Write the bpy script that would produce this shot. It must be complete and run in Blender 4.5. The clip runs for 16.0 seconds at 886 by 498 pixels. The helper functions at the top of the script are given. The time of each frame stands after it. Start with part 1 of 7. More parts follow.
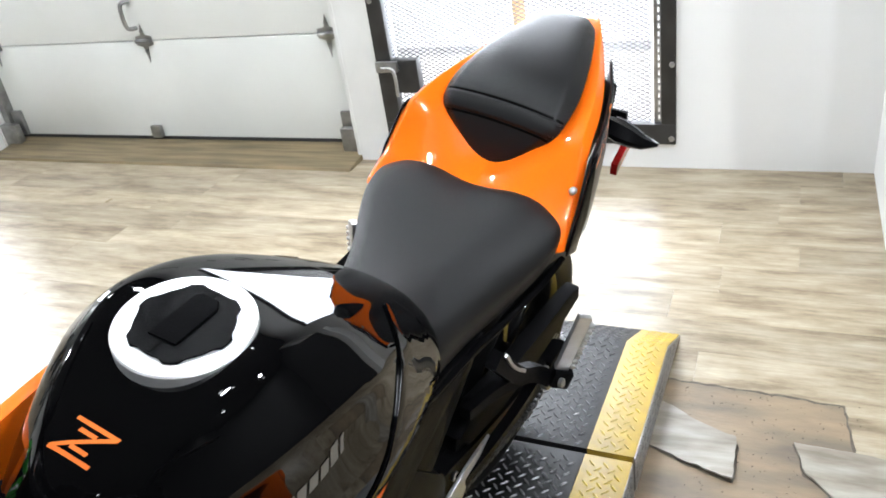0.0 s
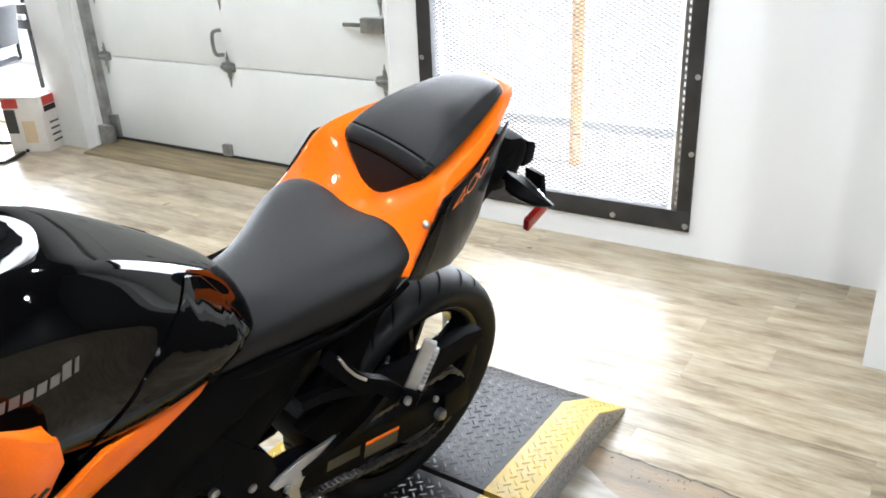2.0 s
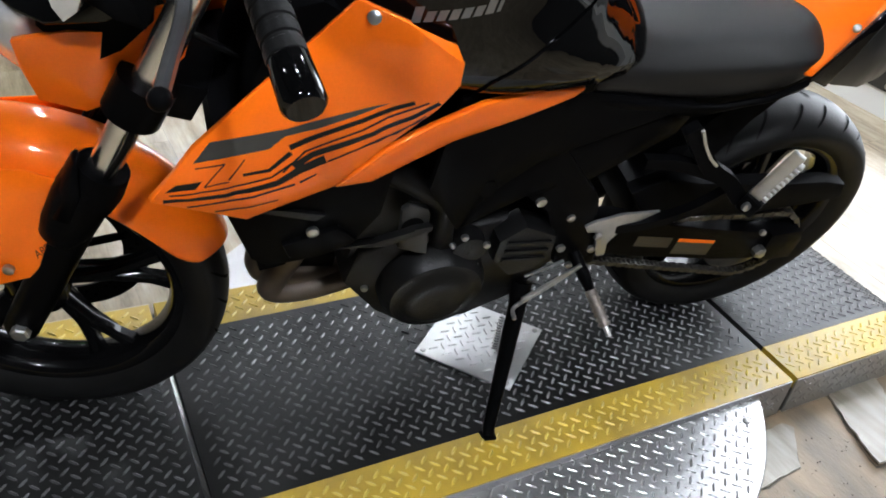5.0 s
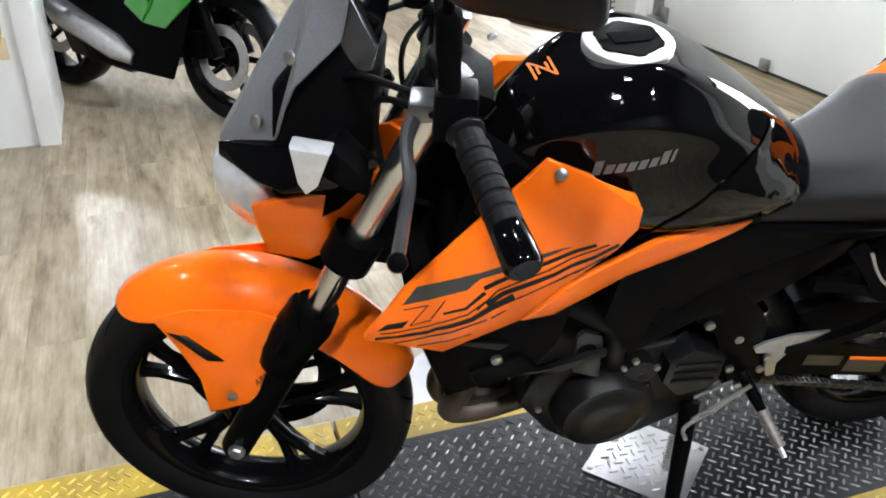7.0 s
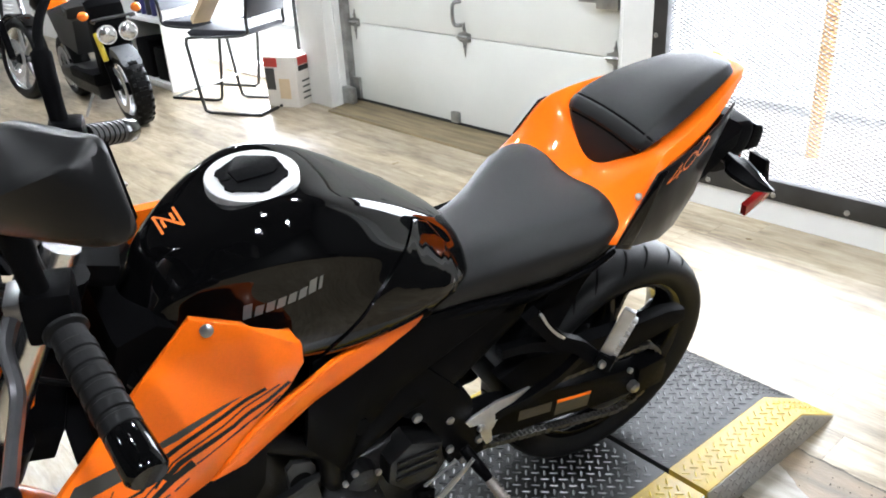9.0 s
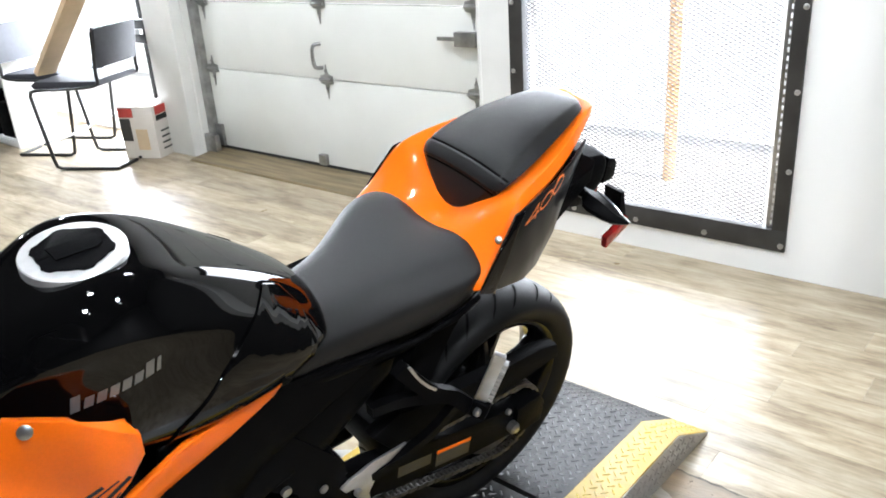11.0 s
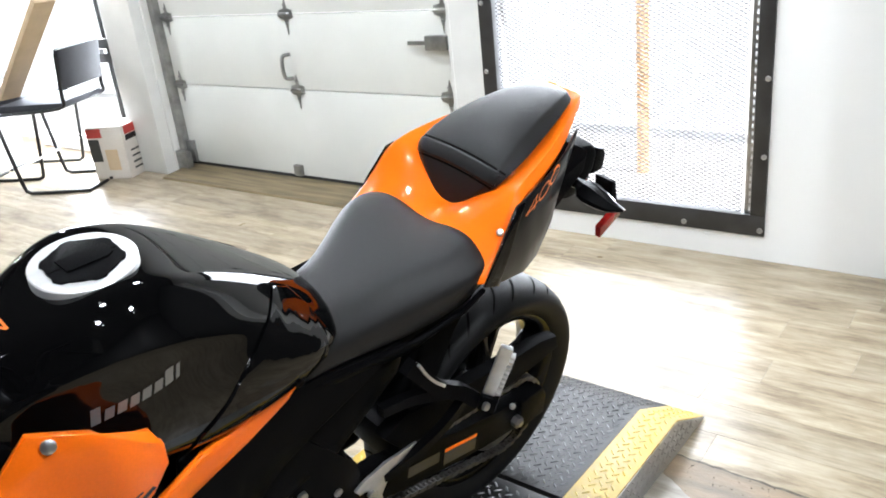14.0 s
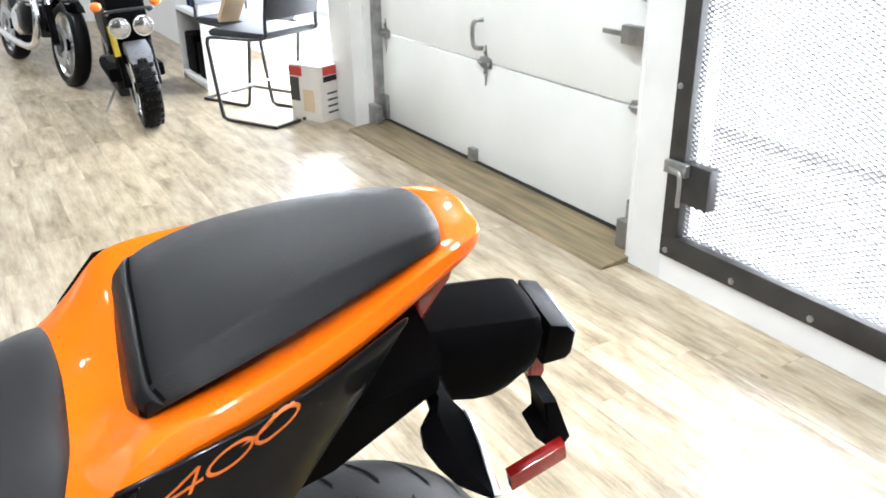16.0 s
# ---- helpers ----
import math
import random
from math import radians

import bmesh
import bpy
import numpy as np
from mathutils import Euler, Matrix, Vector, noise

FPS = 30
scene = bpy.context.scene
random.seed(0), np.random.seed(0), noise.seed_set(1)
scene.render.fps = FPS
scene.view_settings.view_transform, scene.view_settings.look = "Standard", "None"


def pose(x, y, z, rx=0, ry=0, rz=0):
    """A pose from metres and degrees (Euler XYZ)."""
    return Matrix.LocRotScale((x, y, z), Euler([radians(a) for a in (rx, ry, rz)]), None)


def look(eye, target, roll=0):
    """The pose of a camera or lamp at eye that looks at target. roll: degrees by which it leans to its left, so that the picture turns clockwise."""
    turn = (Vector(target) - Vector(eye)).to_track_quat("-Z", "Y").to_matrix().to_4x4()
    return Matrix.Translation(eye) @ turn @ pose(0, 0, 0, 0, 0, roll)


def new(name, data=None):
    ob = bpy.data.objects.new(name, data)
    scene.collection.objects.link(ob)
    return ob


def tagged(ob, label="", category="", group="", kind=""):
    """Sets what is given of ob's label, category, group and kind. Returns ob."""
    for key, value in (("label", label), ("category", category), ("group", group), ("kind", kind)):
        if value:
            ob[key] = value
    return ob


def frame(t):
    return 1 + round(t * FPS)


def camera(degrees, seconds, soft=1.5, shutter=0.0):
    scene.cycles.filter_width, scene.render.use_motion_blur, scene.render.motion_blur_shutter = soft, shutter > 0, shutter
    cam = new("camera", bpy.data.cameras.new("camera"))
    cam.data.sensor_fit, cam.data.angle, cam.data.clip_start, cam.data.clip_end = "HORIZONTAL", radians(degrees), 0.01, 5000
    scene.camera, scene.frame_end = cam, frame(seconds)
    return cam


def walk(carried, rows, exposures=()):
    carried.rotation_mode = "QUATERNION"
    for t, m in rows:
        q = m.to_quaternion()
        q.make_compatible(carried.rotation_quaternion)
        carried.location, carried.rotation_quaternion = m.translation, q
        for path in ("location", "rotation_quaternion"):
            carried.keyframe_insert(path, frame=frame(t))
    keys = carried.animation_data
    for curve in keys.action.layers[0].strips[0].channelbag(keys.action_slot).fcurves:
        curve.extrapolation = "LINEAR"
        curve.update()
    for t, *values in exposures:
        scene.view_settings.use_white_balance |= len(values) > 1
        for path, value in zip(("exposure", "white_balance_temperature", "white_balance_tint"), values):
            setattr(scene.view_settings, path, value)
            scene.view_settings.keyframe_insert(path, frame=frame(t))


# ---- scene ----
cam = camera(57.8, 16.0, soft=1.8)
PATH = [
    (0, (0.503, -1.22, 1.404), (-0.258, 0.358, 0.439), -9.0),
    (0.5, (0.612, -1.056, 1.397), (-0.338, 0.469, 0.517), -6.3),
    (1, (0.674, -0.99, 1.385), (-0.333, 0.54, 0.582), -7.9),
    (1.5, (0.784, -1.074, 1.364), (-0.229, 0.483, 0.622), -3.1),
    (2, (0.897, -1.195, 1.376), (-0.099, 0.342, 0.574), -2.6),
    (2.5, (0.947, -1.183, 1.34), (-0.118, 0.286, 0.498), 3.3),
    (3, (0.973, -1.106, 1.298), (-0.121, 0.271, 0.346), 5.8),
    (3.5, (0.982, -1.1, 1.261), (-0.083, 0.22, 0.2), 7.5),
    (4, (0.953, -1.158, 1.252), (-0.213, 0.059, 0.176), 6.8),
    (4.5, (0.93, -1.228, 1.248), (-0.335, -0.146, 0.139), 7.3),
    (5, (0.917, -1.311, 1.236), (-0.447, -0.412, 0.082), 8.9),
    (7.5, (0.942, -1.409, 1.345), (-0.702, -0.768, 0.404), 1.0),
    (8, (0.94, -1.348, 1.368), (-0.62, -0.476, 0.47), -0.5),
    (8.5, (0.946, -1.289, 1.383), (-0.519, -0.228, 0.53), -3.0),
    (9, (0.95, -1.258, 1.386), (-0.431, -0.074, 0.555), -3.2),
    (9.5, (0.954, -1.228, 1.387), (-0.343, 0.062, 0.58), -3.4),
    (12, (0.929, -1.187, 1.39), (-0.249, 0.237, 0.625), -3.9),
    (12.5, (0.93, -1.186, 1.389), (-0.239, 0.245, 0.623), -4.0),
    (13, (0.926, -1.192, 1.389), (-0.237, 0.245, 0.625), -3.9),
    (13.5, (0.921, -1.203, 1.389), (-0.224, 0.25, 0.63), -3.9),
    (14, (0.903, -1.227, 1.377), (-0.237, 0.232, 0.621), -6.1),
    (14.5, (0.91, -1.104, 1.359), (-0.325, 0.263, 0.582), -5.3),
    (15, (0.936, -0.835, 1.362), (-0.419, 0.391, 0.549), -2.0),
    (15.5, (0.835, -0.537, 1.327), (-0.609, 0.57, 0.497), 1.1),
    (16, (0.773, -0.227, 1.338), (-0.801, 0.697, 0.519), -0.8),
]
walk(cam, [(t, look(eye, target, roll)) for t, eye, target, roll in PATH],
     [(t, stops, 6150, 9) for t, stops in ((0, -0.05), (2, -0.05), (3, -0.12), (3.5, -0.25), (5, -0.36), (7.5, 0.05), (9, 0.0), (14.5, 0.0), (15.5, 0.15), (16, 0.22))])

# ---- light ----
world = bpy.data.worlds.new("daylight")
scene.world = world
world.use_nodes = True
wn = world.node_tree.nodes
sky = wn.new("ShaderNodeTexSky")
sky.sky_type = "NISHITA"
sky.sun_disc = False
sky.sun_elevation, sky.sun_rotation = radians(53), radians(87)
wn["Background"].inputs["Strength"].default_value = 0.15
world.node_tree.links.new(sky.outputs["Color"], wn["Background"].inputs["Color"])
sun = new("sun", bpy.data.lights.new("sun", "SUN"))
sun.data.energy, sun.data.angle, sun.data.color = 5.0, radians(0.5), (1.0, 0.95, 0.88)
sun.matrix_world = look((9, 3.9, 12), (0, 3.5, 0))


def area(name, at, to, sx, sy, watts, colour=(1, 1, 1)):
    lamp = bpy.data.lights.new(name, "AREA")
    lamp.shape, lamp.size, lamp.size_y, lamp.energy, lamp.color = "RECTANGLE", sx, sy, watts, colour
    ob = new(name, lamp)
    ob.matrix_world = look(at, to)
    return ob


# daylight in the mesh door's opening and in the left bay
area("door_daylight", (-0.5, 1.94, 1.1), (-0.5, 0.5, 0.45), 1.1, 1.75, 130, (0.96, 0.985, 1.03))
area("bay_daylight", (-4.9, 2.15, 1.2), (-4.7, 0.0, 0.5), 1.5, 2.1, 320, (0.96, 0.985, 1.03))

# ---- materials ----
def mat(name, colour, rough=0.5, metal=0.0, vary=0.0, scale=8.0, bump=0.0, bump_scale=60.0, coat=0.0, rand=0.0, colour2=None, spec=0.5, stretch=None, rough_vary=0.0):
    m = bpy.data.materials.new(name)
    m.use_nodes = True
    nt = m.node_tree
    b = nt.nodes["Principled BSDF"]
    b.inputs["Roughness"].default_value = rough
    b.inputs["Metallic"].default_value = metal
    b.inputs["Specular IOR Level"].default_value = spec
    b.inputs["Base Color"].default_value = (*colour, 1)
    if coat:
        b.inputs["Coat Weight"].default_value, b.inputs["Coat Roughness"].default_value = coat, 0.03
    tc = nt.nodes.new("ShaderNodeTexCoord")
    mp = nt.nodes.new("ShaderNodeMapping")
    nt.links.new(tc.outputs["Object"], mp.inputs["Vector"])
    if stretch:
        mp.inputs["Scale"].default_value = stretch
    if vary or rough_vary:
        n1 = nt.nodes.new("ShaderNodeTexNoise")
        n1.inputs["Scale"].default_value, n1.inputs["Detail"].default_value = scale, 6
        nt.links.new(mp.outputs["Vector"], n1.inputs["Vector"])
    if vary:
        c2 = colour2 or tuple(c * (1 - vary) for c in colour)
        rmp = nt.nodes.new("ShaderNodeValToRGB")
        rmp.color_ramp.elements[0].position, rmp.color_ramp.elements[1].position = 0.32, 0.68
        rmp.color_ramp.elements[0].color, rmp.color_ramp.elements[1].color = (*c2, 1), (*colour, 1)
        nt.links.new(n1.outputs["Fac"], rmp.inputs["Fac"])
        out = rmp.outputs["Color"]
        if rand:
            info = nt.nodes.new("ShaderNodeObjectInfo")
            hsv = nt.nodes.new("ShaderNodeHueSaturation")
            mr = nt.nodes.new("ShaderNodeMapRange")
            mr.inputs["To Min"].default_value, mr.inputs["To Max"].default_value = 1 - rand, 1 + rand
            nt.links.new(info.outputs["Random"], mr.inputs["Value"])
            nt.links.new(mr.outputs["Result"], hsv.inputs["Value"])
            nt.links.new(out, hsv.inputs["Color"])
            out = hsv.outputs["Color"]
        nt.links.new(out, b.inputs["Base Color"])
    if rough_vary:
        mr2 = nt.nodes.new("ShaderNodeMapRange")
        mr2.inputs["To Min"].default_value, mr2.inputs["To Max"].default_value = max(0.02, rough - rough_vary), min(1, rough + rough_vary)
        nt.links.new(n1.outputs["Fac"], mr2.inputs["Value"])
        nt.links.new(mr2.outputs["Result"], b.inputs["Roughness"])
    if bump:
        n2 = nt.nodes.new("ShaderNodeTexNoise")
        n2.inputs["Scale"].default_value, n2.inputs["Detail"].default_value = bump_scale, 4
        nt.links.new(mp.outputs["Vector"], n2.inputs["Vector"])
        bp = nt.nodes.new("ShaderNodeBump")
        bp.inputs["Strength"].default_value, bp.inputs["Distance"].default_value = bump, 0.004
        nt.links.new(n2.outputs["Fac"], bp.inputs["Height"])
        nt.links.new(bp.outputs["Normal"], b.inputs["Normal"])
    return m


def plank_material():
    """Oak-look vinyl: streaks along the board, darker smears, one tone a board."""
    m = bpy.data.materials.new("vinyl_plank")
    m.use_nodes = True
    nt = m.node_tree
    b = nt.nodes["Principled BSDF"]
    tc, info = nt.nodes.new("ShaderNodeTexCoord"), nt.nodes.new("ShaderNodeObjectInfo")
    comb, add = nt.nodes.new("ShaderNodeCombineXYZ"), nt.nodes.new("ShaderNodeVectorMath")
    mul = nt.nodes.new("ShaderNodeMath")
    mul.operation, mul.inputs[1].default_value = "MULTIPLY", 37.0
    nt.links.new(info.outputs["Random"], mul.inputs[0])
    nt.links.new(mul.outputs[0], comb.inputs[0])
    nt.links.new(mul.outputs[0], comb.inputs[2])
    nt.links.new(tc.outputs["Object"], add.inputs[0])
    nt.links.new(comb.outputs[0], add.inputs[1])

    def streak(sx, sy, scale, detail, rough):
        mp, n = nt.nodes.new("ShaderNodeMapping"), nt.nodes.new("ShaderNodeTexNoise")
        mp.inputs["Scale"].default_value = (sx, sy, 1)
        n.inputs["Scale"].default_value, n.inputs["Detail"].default_value, n.inputs["Roughness"].default_value = scale, detail, rough
        nt.links.new(add.outputs[0], mp.inputs["Vector"])
        nt.links.new(mp.outputs["Vector"], n.inputs["Vector"])
        return n.outputs["Fac"]

    r1 = nt.nodes.new("ShaderNodeValToRGB")
    e = r1.color_ramp.elements
    e[0].position, e[0].color = 0.31, (*PLANK_DARK, 1)
    e[1].position, e[1].color = 0.66, (*PLANK_LIGHT, 1)
    mid = r1.color_ramp.elements.new(0.47)
    mid.color = (*PLANK_MID, 1)
    nt.links.new(streak(1.6, 7, 2.2, 7, 0.66), r1.inputs["Fac"])
    r2 = nt.nodes.new("ShaderNodeValToRGB")
    r2.color_ramp.elements[0].position, r2.color_ramp.elements[0].color = 0.3, (0.72, 0.69, 0.66, 1)
    r2.color_ramp.elements[1].position, r2.color_ramp.elements[1].color = 0.6, (1, 1, 1, 1)
    nt.links.new(streak(2.5, 60, 2.0, 5, 0.7), r2.inputs["Fac"])
    mixer = nt.nodes.new("ShaderNodeMixRGB")
    mixer.blend_type, mixer.inputs["Fac"].default_value = "MULTIPLY", 0.85
    nt.links.new(r1.outputs["Color"], mixer.inputs[1])
    nt.links.new(r2.outputs["Color"], mixer.inputs[2])
    hsv, mr = nt.nodes.new("ShaderNodeHueSaturation"), nt.nodes.new("ShaderNodeMapRange")
    mr.inputs["To Min"].default_value, mr.inputs["To Max"].default_value = 0.84, 1.08
    nt.links.new(info.outputs["Random"], mr.inputs["Value"])
    nt.links.new(mr.outputs["Result"], hsv.inputs["Value"])
    nt.links.new(mixer.outputs["Color"], hsv.inputs["Color"])
    nt.links.new(hsv.outputs["Color"], b.inputs["Base Color"])
    rr = nt.nodes.new("ShaderNodeMapRange")
    rr.inputs["To Min"].default_value, rr.inputs["To Max"].default_value = 0.22, 0.42
    nt.links.new(streak(3, 3, 2.5, 5, 0.6), rr.inputs["Value"])
    nt.links.new(rr.outputs["Result"], b.inputs["Roughness"])
    bp = nt.nodes.new("ShaderNodeBump")
    bp.inputs["Strength"].default_value, bp.inputs["Distance"].default_value = 0.12, 0.002
    nt.links.new(streak(4, 90, 2.0, 4, 0.7), bp.inputs["Height"])
    nt.links.new(bp.outputs["Normal"], b.inputs["Normal"])
    return m


PLANK_DARK, PLANK_MID, PLANK_LIGHT = (0.15, 0.112, 0.068), (0.32, 0.262, 0.176), (0.46, 0.4, 0.30)
PLANK = plank_material()
WALL = mat("white_wall_paint", (0.8, 0.8, 0.79), 0.6, vary=0.05, scale=1.5, bump=0.08, bump_scale=120)
TRIM = mat("white_trim_paint", (0.74, 0.74, 0.72), 0.5, vary=0.1, scale=5, bump=0.08, bump_scale=40)
CEIL = mat("ceiling_paint", (0.05, 0.05, 0.052), 0.9, vary=0.06, scale=2)
DOOR = mat("garage_door_enamel", (0.76, 0.77, 0.74), 0.42, vary=0.06, scale=3, bump=0.1, bump_scale=180)
STEEL = mat("galvanised_steel", (0.42, 0.42, 0.41), 0.38, 0.9, vary=0.4, scale=14, bump=0.1)
FRAME = mat("black_steel_frame", (0.036, 0.035, 0.034), 0.48, 0.1, vary=0.5, scale=9, bump=0.15, colour2=(0.018, 0.017, 0.016))
MESH = mat("expanded_metal", (0.16, 0.16, 0.165), 0.45, 0.6, vary=0.3, scale=20)
THRESH = mat("plywood_threshold", (0.235, 0.18, 0.098), 0.5, vary=0.55, colour2=(0.1, 0.077, 0.04), scale=4.0, stretch=(0.7, 9, 9), bump=0.2, bump_scale=30)
GASKET = mat("door_gasket_rubber", (0.02, 0.02, 0.02), 0.7, vary=0.2)
PLATE_BLACK = mat("black_tread_plate", (0.014, 0.0138, 0.0138), 0.42, 0.2, spec=0.22, vary=0.5, scale=5, colour2=(0.006, 0.006, 0.0062), bump=0.1, bump_scale=200, rough_vary=0.12)
LUG_BLACK = mat("worn_tread_lug", (0.2, 0.2, 0.203), 0.36, 0.7, vary=0.6, scale=22, colour2=(0.07, 0.07, 0.073))
PLATE_YELLOW = mat("yellow_safety_paint", (0.46, 0.31, 0.022), 0.48, 0.0, vary=0.45, scale=14, colour2=(0.30, 0.20, 0.025), bump=0.1, bump_scale=200, rough_vary=0.1)
PLATE_ALU = mat("aluminium_tread_plate", (0.5, 0.5, 0.505), 0.36, 0.92, vary=0.25, scale=7, bump=0.08, bump_scale=150, rough_vary=0.12)
ORANGE = mat("candy_orange_paint", (1.0, 0.17, 0.004), 0.35, vary=0.05, scale=300, coat=0.7, spec=0.08)
GLOSS = mat("gloss_black_paint", (0.0016, 0.0016, 0.0018), 0.4, vary=0.2, scale=300, coat=0.7, spec=0.0)
SATIN = mat("satin_black_plastic", (0.003, 0.003, 0.0034), 0.3, vary=0.25, scale=30, bump=0.12, bump_scale=700, spec=0.02)
MATTE = mat("matt_black_plastic", (0.004, 0.004, 0.0044), 0.5, spec=0.01, vary=0.2, scale=40, bump=0.15, bump_scale=600)
GREYPANEL = mat("metallic_graphite_paint", (0.007, 0.0073, 0.0082), 0.32, vary=0.2, scale=500, coat=0.2, spec=0.08)
GREYCOWL = mat("flat_grey_screen", (0.19, 0.195, 0.21), 0.38, 0.2, vary=0.15, scale=300)
VINYL = mat("black_seat_vinyl", (0.008, 0.008, 0.0085), 0.43, vary=0.2, scale=14, bump=0.25, bump_scale=900, spec=0.3, rough_vary=0.05)
RUBBER = mat("tyre_rubber", (0.005, 0.005, 0.0053), 0.42, spec=0.1, vary=0.3, scale=16, bump=0.12, bump_scale=300)
RIM = mat("black_wheel_enamel", (0.003, 0.003, 0.0033), 0.25, vary=0.2, scale=50, coat=0.3, spec=0.05)
DISC = mat("brake_disc_steel", (0.012, 0.012, 0.012), 0.35, 0.4, vary=0.3, scale=20, spec=0.1)
ENGINE = mat("black_engine_enamel", (0.007, 0.007, 0.0073), 0.34, spec=0.2, vary=0.35, scale=30, bump=0.2, bump_scale=250)
CHROME = mat("fork_chrome", (0.78, 0.78, 0.79), 0.27, 1.0, vary=0.08, scale=20)
ALU = mat("machined_aluminium", (0.6, 0.6, 0.6), 0.33, 0.9, vary=0.2, scale=40, bump=0.08, bump_scale=300)
BOLT = mat("zinc_bolt", (0.5, 0.5, 0.5), 0.3, 0.95, vary=0.2, scale=80)
RED = mat("red_reflector", (0.35, 0.012, 0.012), 0.15, vary=0.3, scale=120, coat=0.8)
CLEAR = mat("clear_lens", (0.75, 0.76, 0.78), 0.12, 0.3, vary=0.15, scale=60, coat=1.0)
DECALGREY = mat("grey_decal", (0.045, 0.045, 0.043), 0.4, vary=0.1, scale=60, coat=0.2, spec=0.3)
DECALBLACK = mat("black_decal", (0.006, 0.006, 0.006), 0.4, vary=0.1, scale=60, coat=0.12, spec=0.2)
SILVERTEXT = mat("silver_decal", (0.2, 0.2, 0.2), 0.35, 0.7, vary=0.1, scale=60)
CARD = mat("white_carton", (0.66, 0.62, 0.57), 0.7, vary=0.1, scale=8, bump=0.05)
CARDRED = mat("red_print", (0.5, 0.05, 0.04), 0.6, vary=0.15, scale=10)
BROWNCARD = mat("brown_cardboard", (0.62, 0.47, 0.3), 0.75, vary=0.15, scale=8, bump=0.05)
UNDERLAY = mat("bare_underlay", (0.28, 0.205, 0.125), 0.5, vary=0.5, colour2=(0.12, 0.096, 0.07), scale=3.0, stretch=(1.3, 4, 4), bump=0.25, bump_scale=45)
CONCRETE = mat("concrete", (0.66, 0.65, 0.62), 0.8, vary=0.2, scale=2.5, bump=0.2, bump_scale=50)
# near-black colour stands in for dim, unlit walls in the gloss reflections
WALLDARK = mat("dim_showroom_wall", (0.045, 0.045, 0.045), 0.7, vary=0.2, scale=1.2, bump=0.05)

# ---- mesh helpers ----
def smooth(bm, angle=40):
    for fc in bm.faces:
        fc.smooth = True
    lim = radians(angle)
    for e in bm.edges:
        if len(e.link_faces) == 2 and e.calc_face_angle(0) > lim:
            e.smooth = False


def part(name, bm, material, parent=None, label="", sharp=40, m=None):
    """Links a bmesh as one mesh object under a thing or a part."""
    bmesh.ops.recalc_face_normals(bm, faces=bm.faces[:])
    smooth(bm, sharp)
    me = bpy.data.meshes.new(name)
    bm.to_mesh(me)
    bm.free()
    for one in material if isinstance(material, (list, tuple)) else [material]:
        me.materials.append(one)
    ob = new(name, me)
    if parent:
        ob.parent = parent
    if m is not None:
        ob.matrix_basis = m
    if label:
        ob["label"] = label
    return ob


def thing(name, label, category, m=None, group="", kind=""):
    ob = new(name)
    ob.empty_display_size = 0.1
    if m is not None:
        ob.matrix_basis = m
    return tagged(ob, label, category, group, kind)


def box(bm, x0, x1, y0, y1, z0, z1, bev=0.0, m=None):
    vs = [bm.verts.new(Vector((x, y, z)) if m is None else m @ Vector((x, y, z))) for x in (x0, x1) for y in (y0, y1) for z in (z0, z1)]
    fs = [bm.faces.new([vs[i] for i in f]) for f in ((0, 1, 3, 2), (4, 6, 7, 5), (0, 4, 5, 1), (2, 3, 7, 6), (0, 2, 6, 4), (1, 5, 7, 3))]
    if bev:
        bmesh.ops.bevel(bm, geom=list({e for f in fs for e in f.edges}), offset=bev, segments=2, affect="EDGES", profile=0.6)
    return bm


def boxed(*a, **k):
    return box(bmesh.new(), *a, **k)


def prism(bm, pts, axis, a, b, bev=0.0, m=None):
    """A polygon of (u, v) in the plane across axis, from a to b along it."""
    def place(u, v, w):
        p = Vector((w, u, v)) if axis == "x" else Vector((u, w, v)) if axis == "y" else Vector((u, v, w))
        return p if m is None else m @ p
    lo, hi = [bm.verts.new(place(u, v, a)) for u, v in pts], [bm.verts.new(place(u, v, b)) for u, v in pts]
    n = len(pts)
    fs = [bm.faces.new(lo[::-1]), bm.faces.new(hi)] + [bm.faces.new((lo[i], lo[(i + 1) % n], hi[(i + 1) % n], hi[i])) for i in range(n)]
    if bev:
        rim = {e for f in fs[:2] for e in f.edges}
        bmesh.ops.bevel(bm, geom=list(rim), offset=bev, segments=2, affect="EDGES", profile=0.6)
    return bm


def ring_faces(bm, rings, closed=True, cap=True):
    n = len(rings[0])
    for r0, r1 in zip(rings, rings[1:]):
        for i in range(n if closed else n - 1):
            j = (i + 1) % n
            bm.faces.new((r0[i], r0[j], r1[j], r1[i]))
    if cap and closed:
        bm.faces.new(rings[0][::-1])
        bm.faces.new(rings[-1])
    return bm


def tube(bm, pts, radius, seg=10, cap=True):
    """A round bar along points; radius may be one number or one a point."""
    pts = [Vector(p) for p in pts]
    rad = radius if isinstance(radius, (list, tuple)) else [radius] * len(pts)
    rings, side = [], None
    for i, p in enumerate(pts):
        d = (pts[min(i + 1, len(pts) - 1)] - pts[max(i - 1, 0)]).normalized()
        if side is None:
            side = d.cross(Vector((0.3, 0.2, 0.93))).normalized()
        side = (side - d * side.dot(d)).normalized()
        up = d.cross(side)
        rings.append([bm.verts.new(p + rad[i] * (math.cos(a) * side + math.sin(a) * up)) for a in [2 * math.pi * k / seg for k in range(seg)]])
    return ring_faces(bm, rings, True, cap)


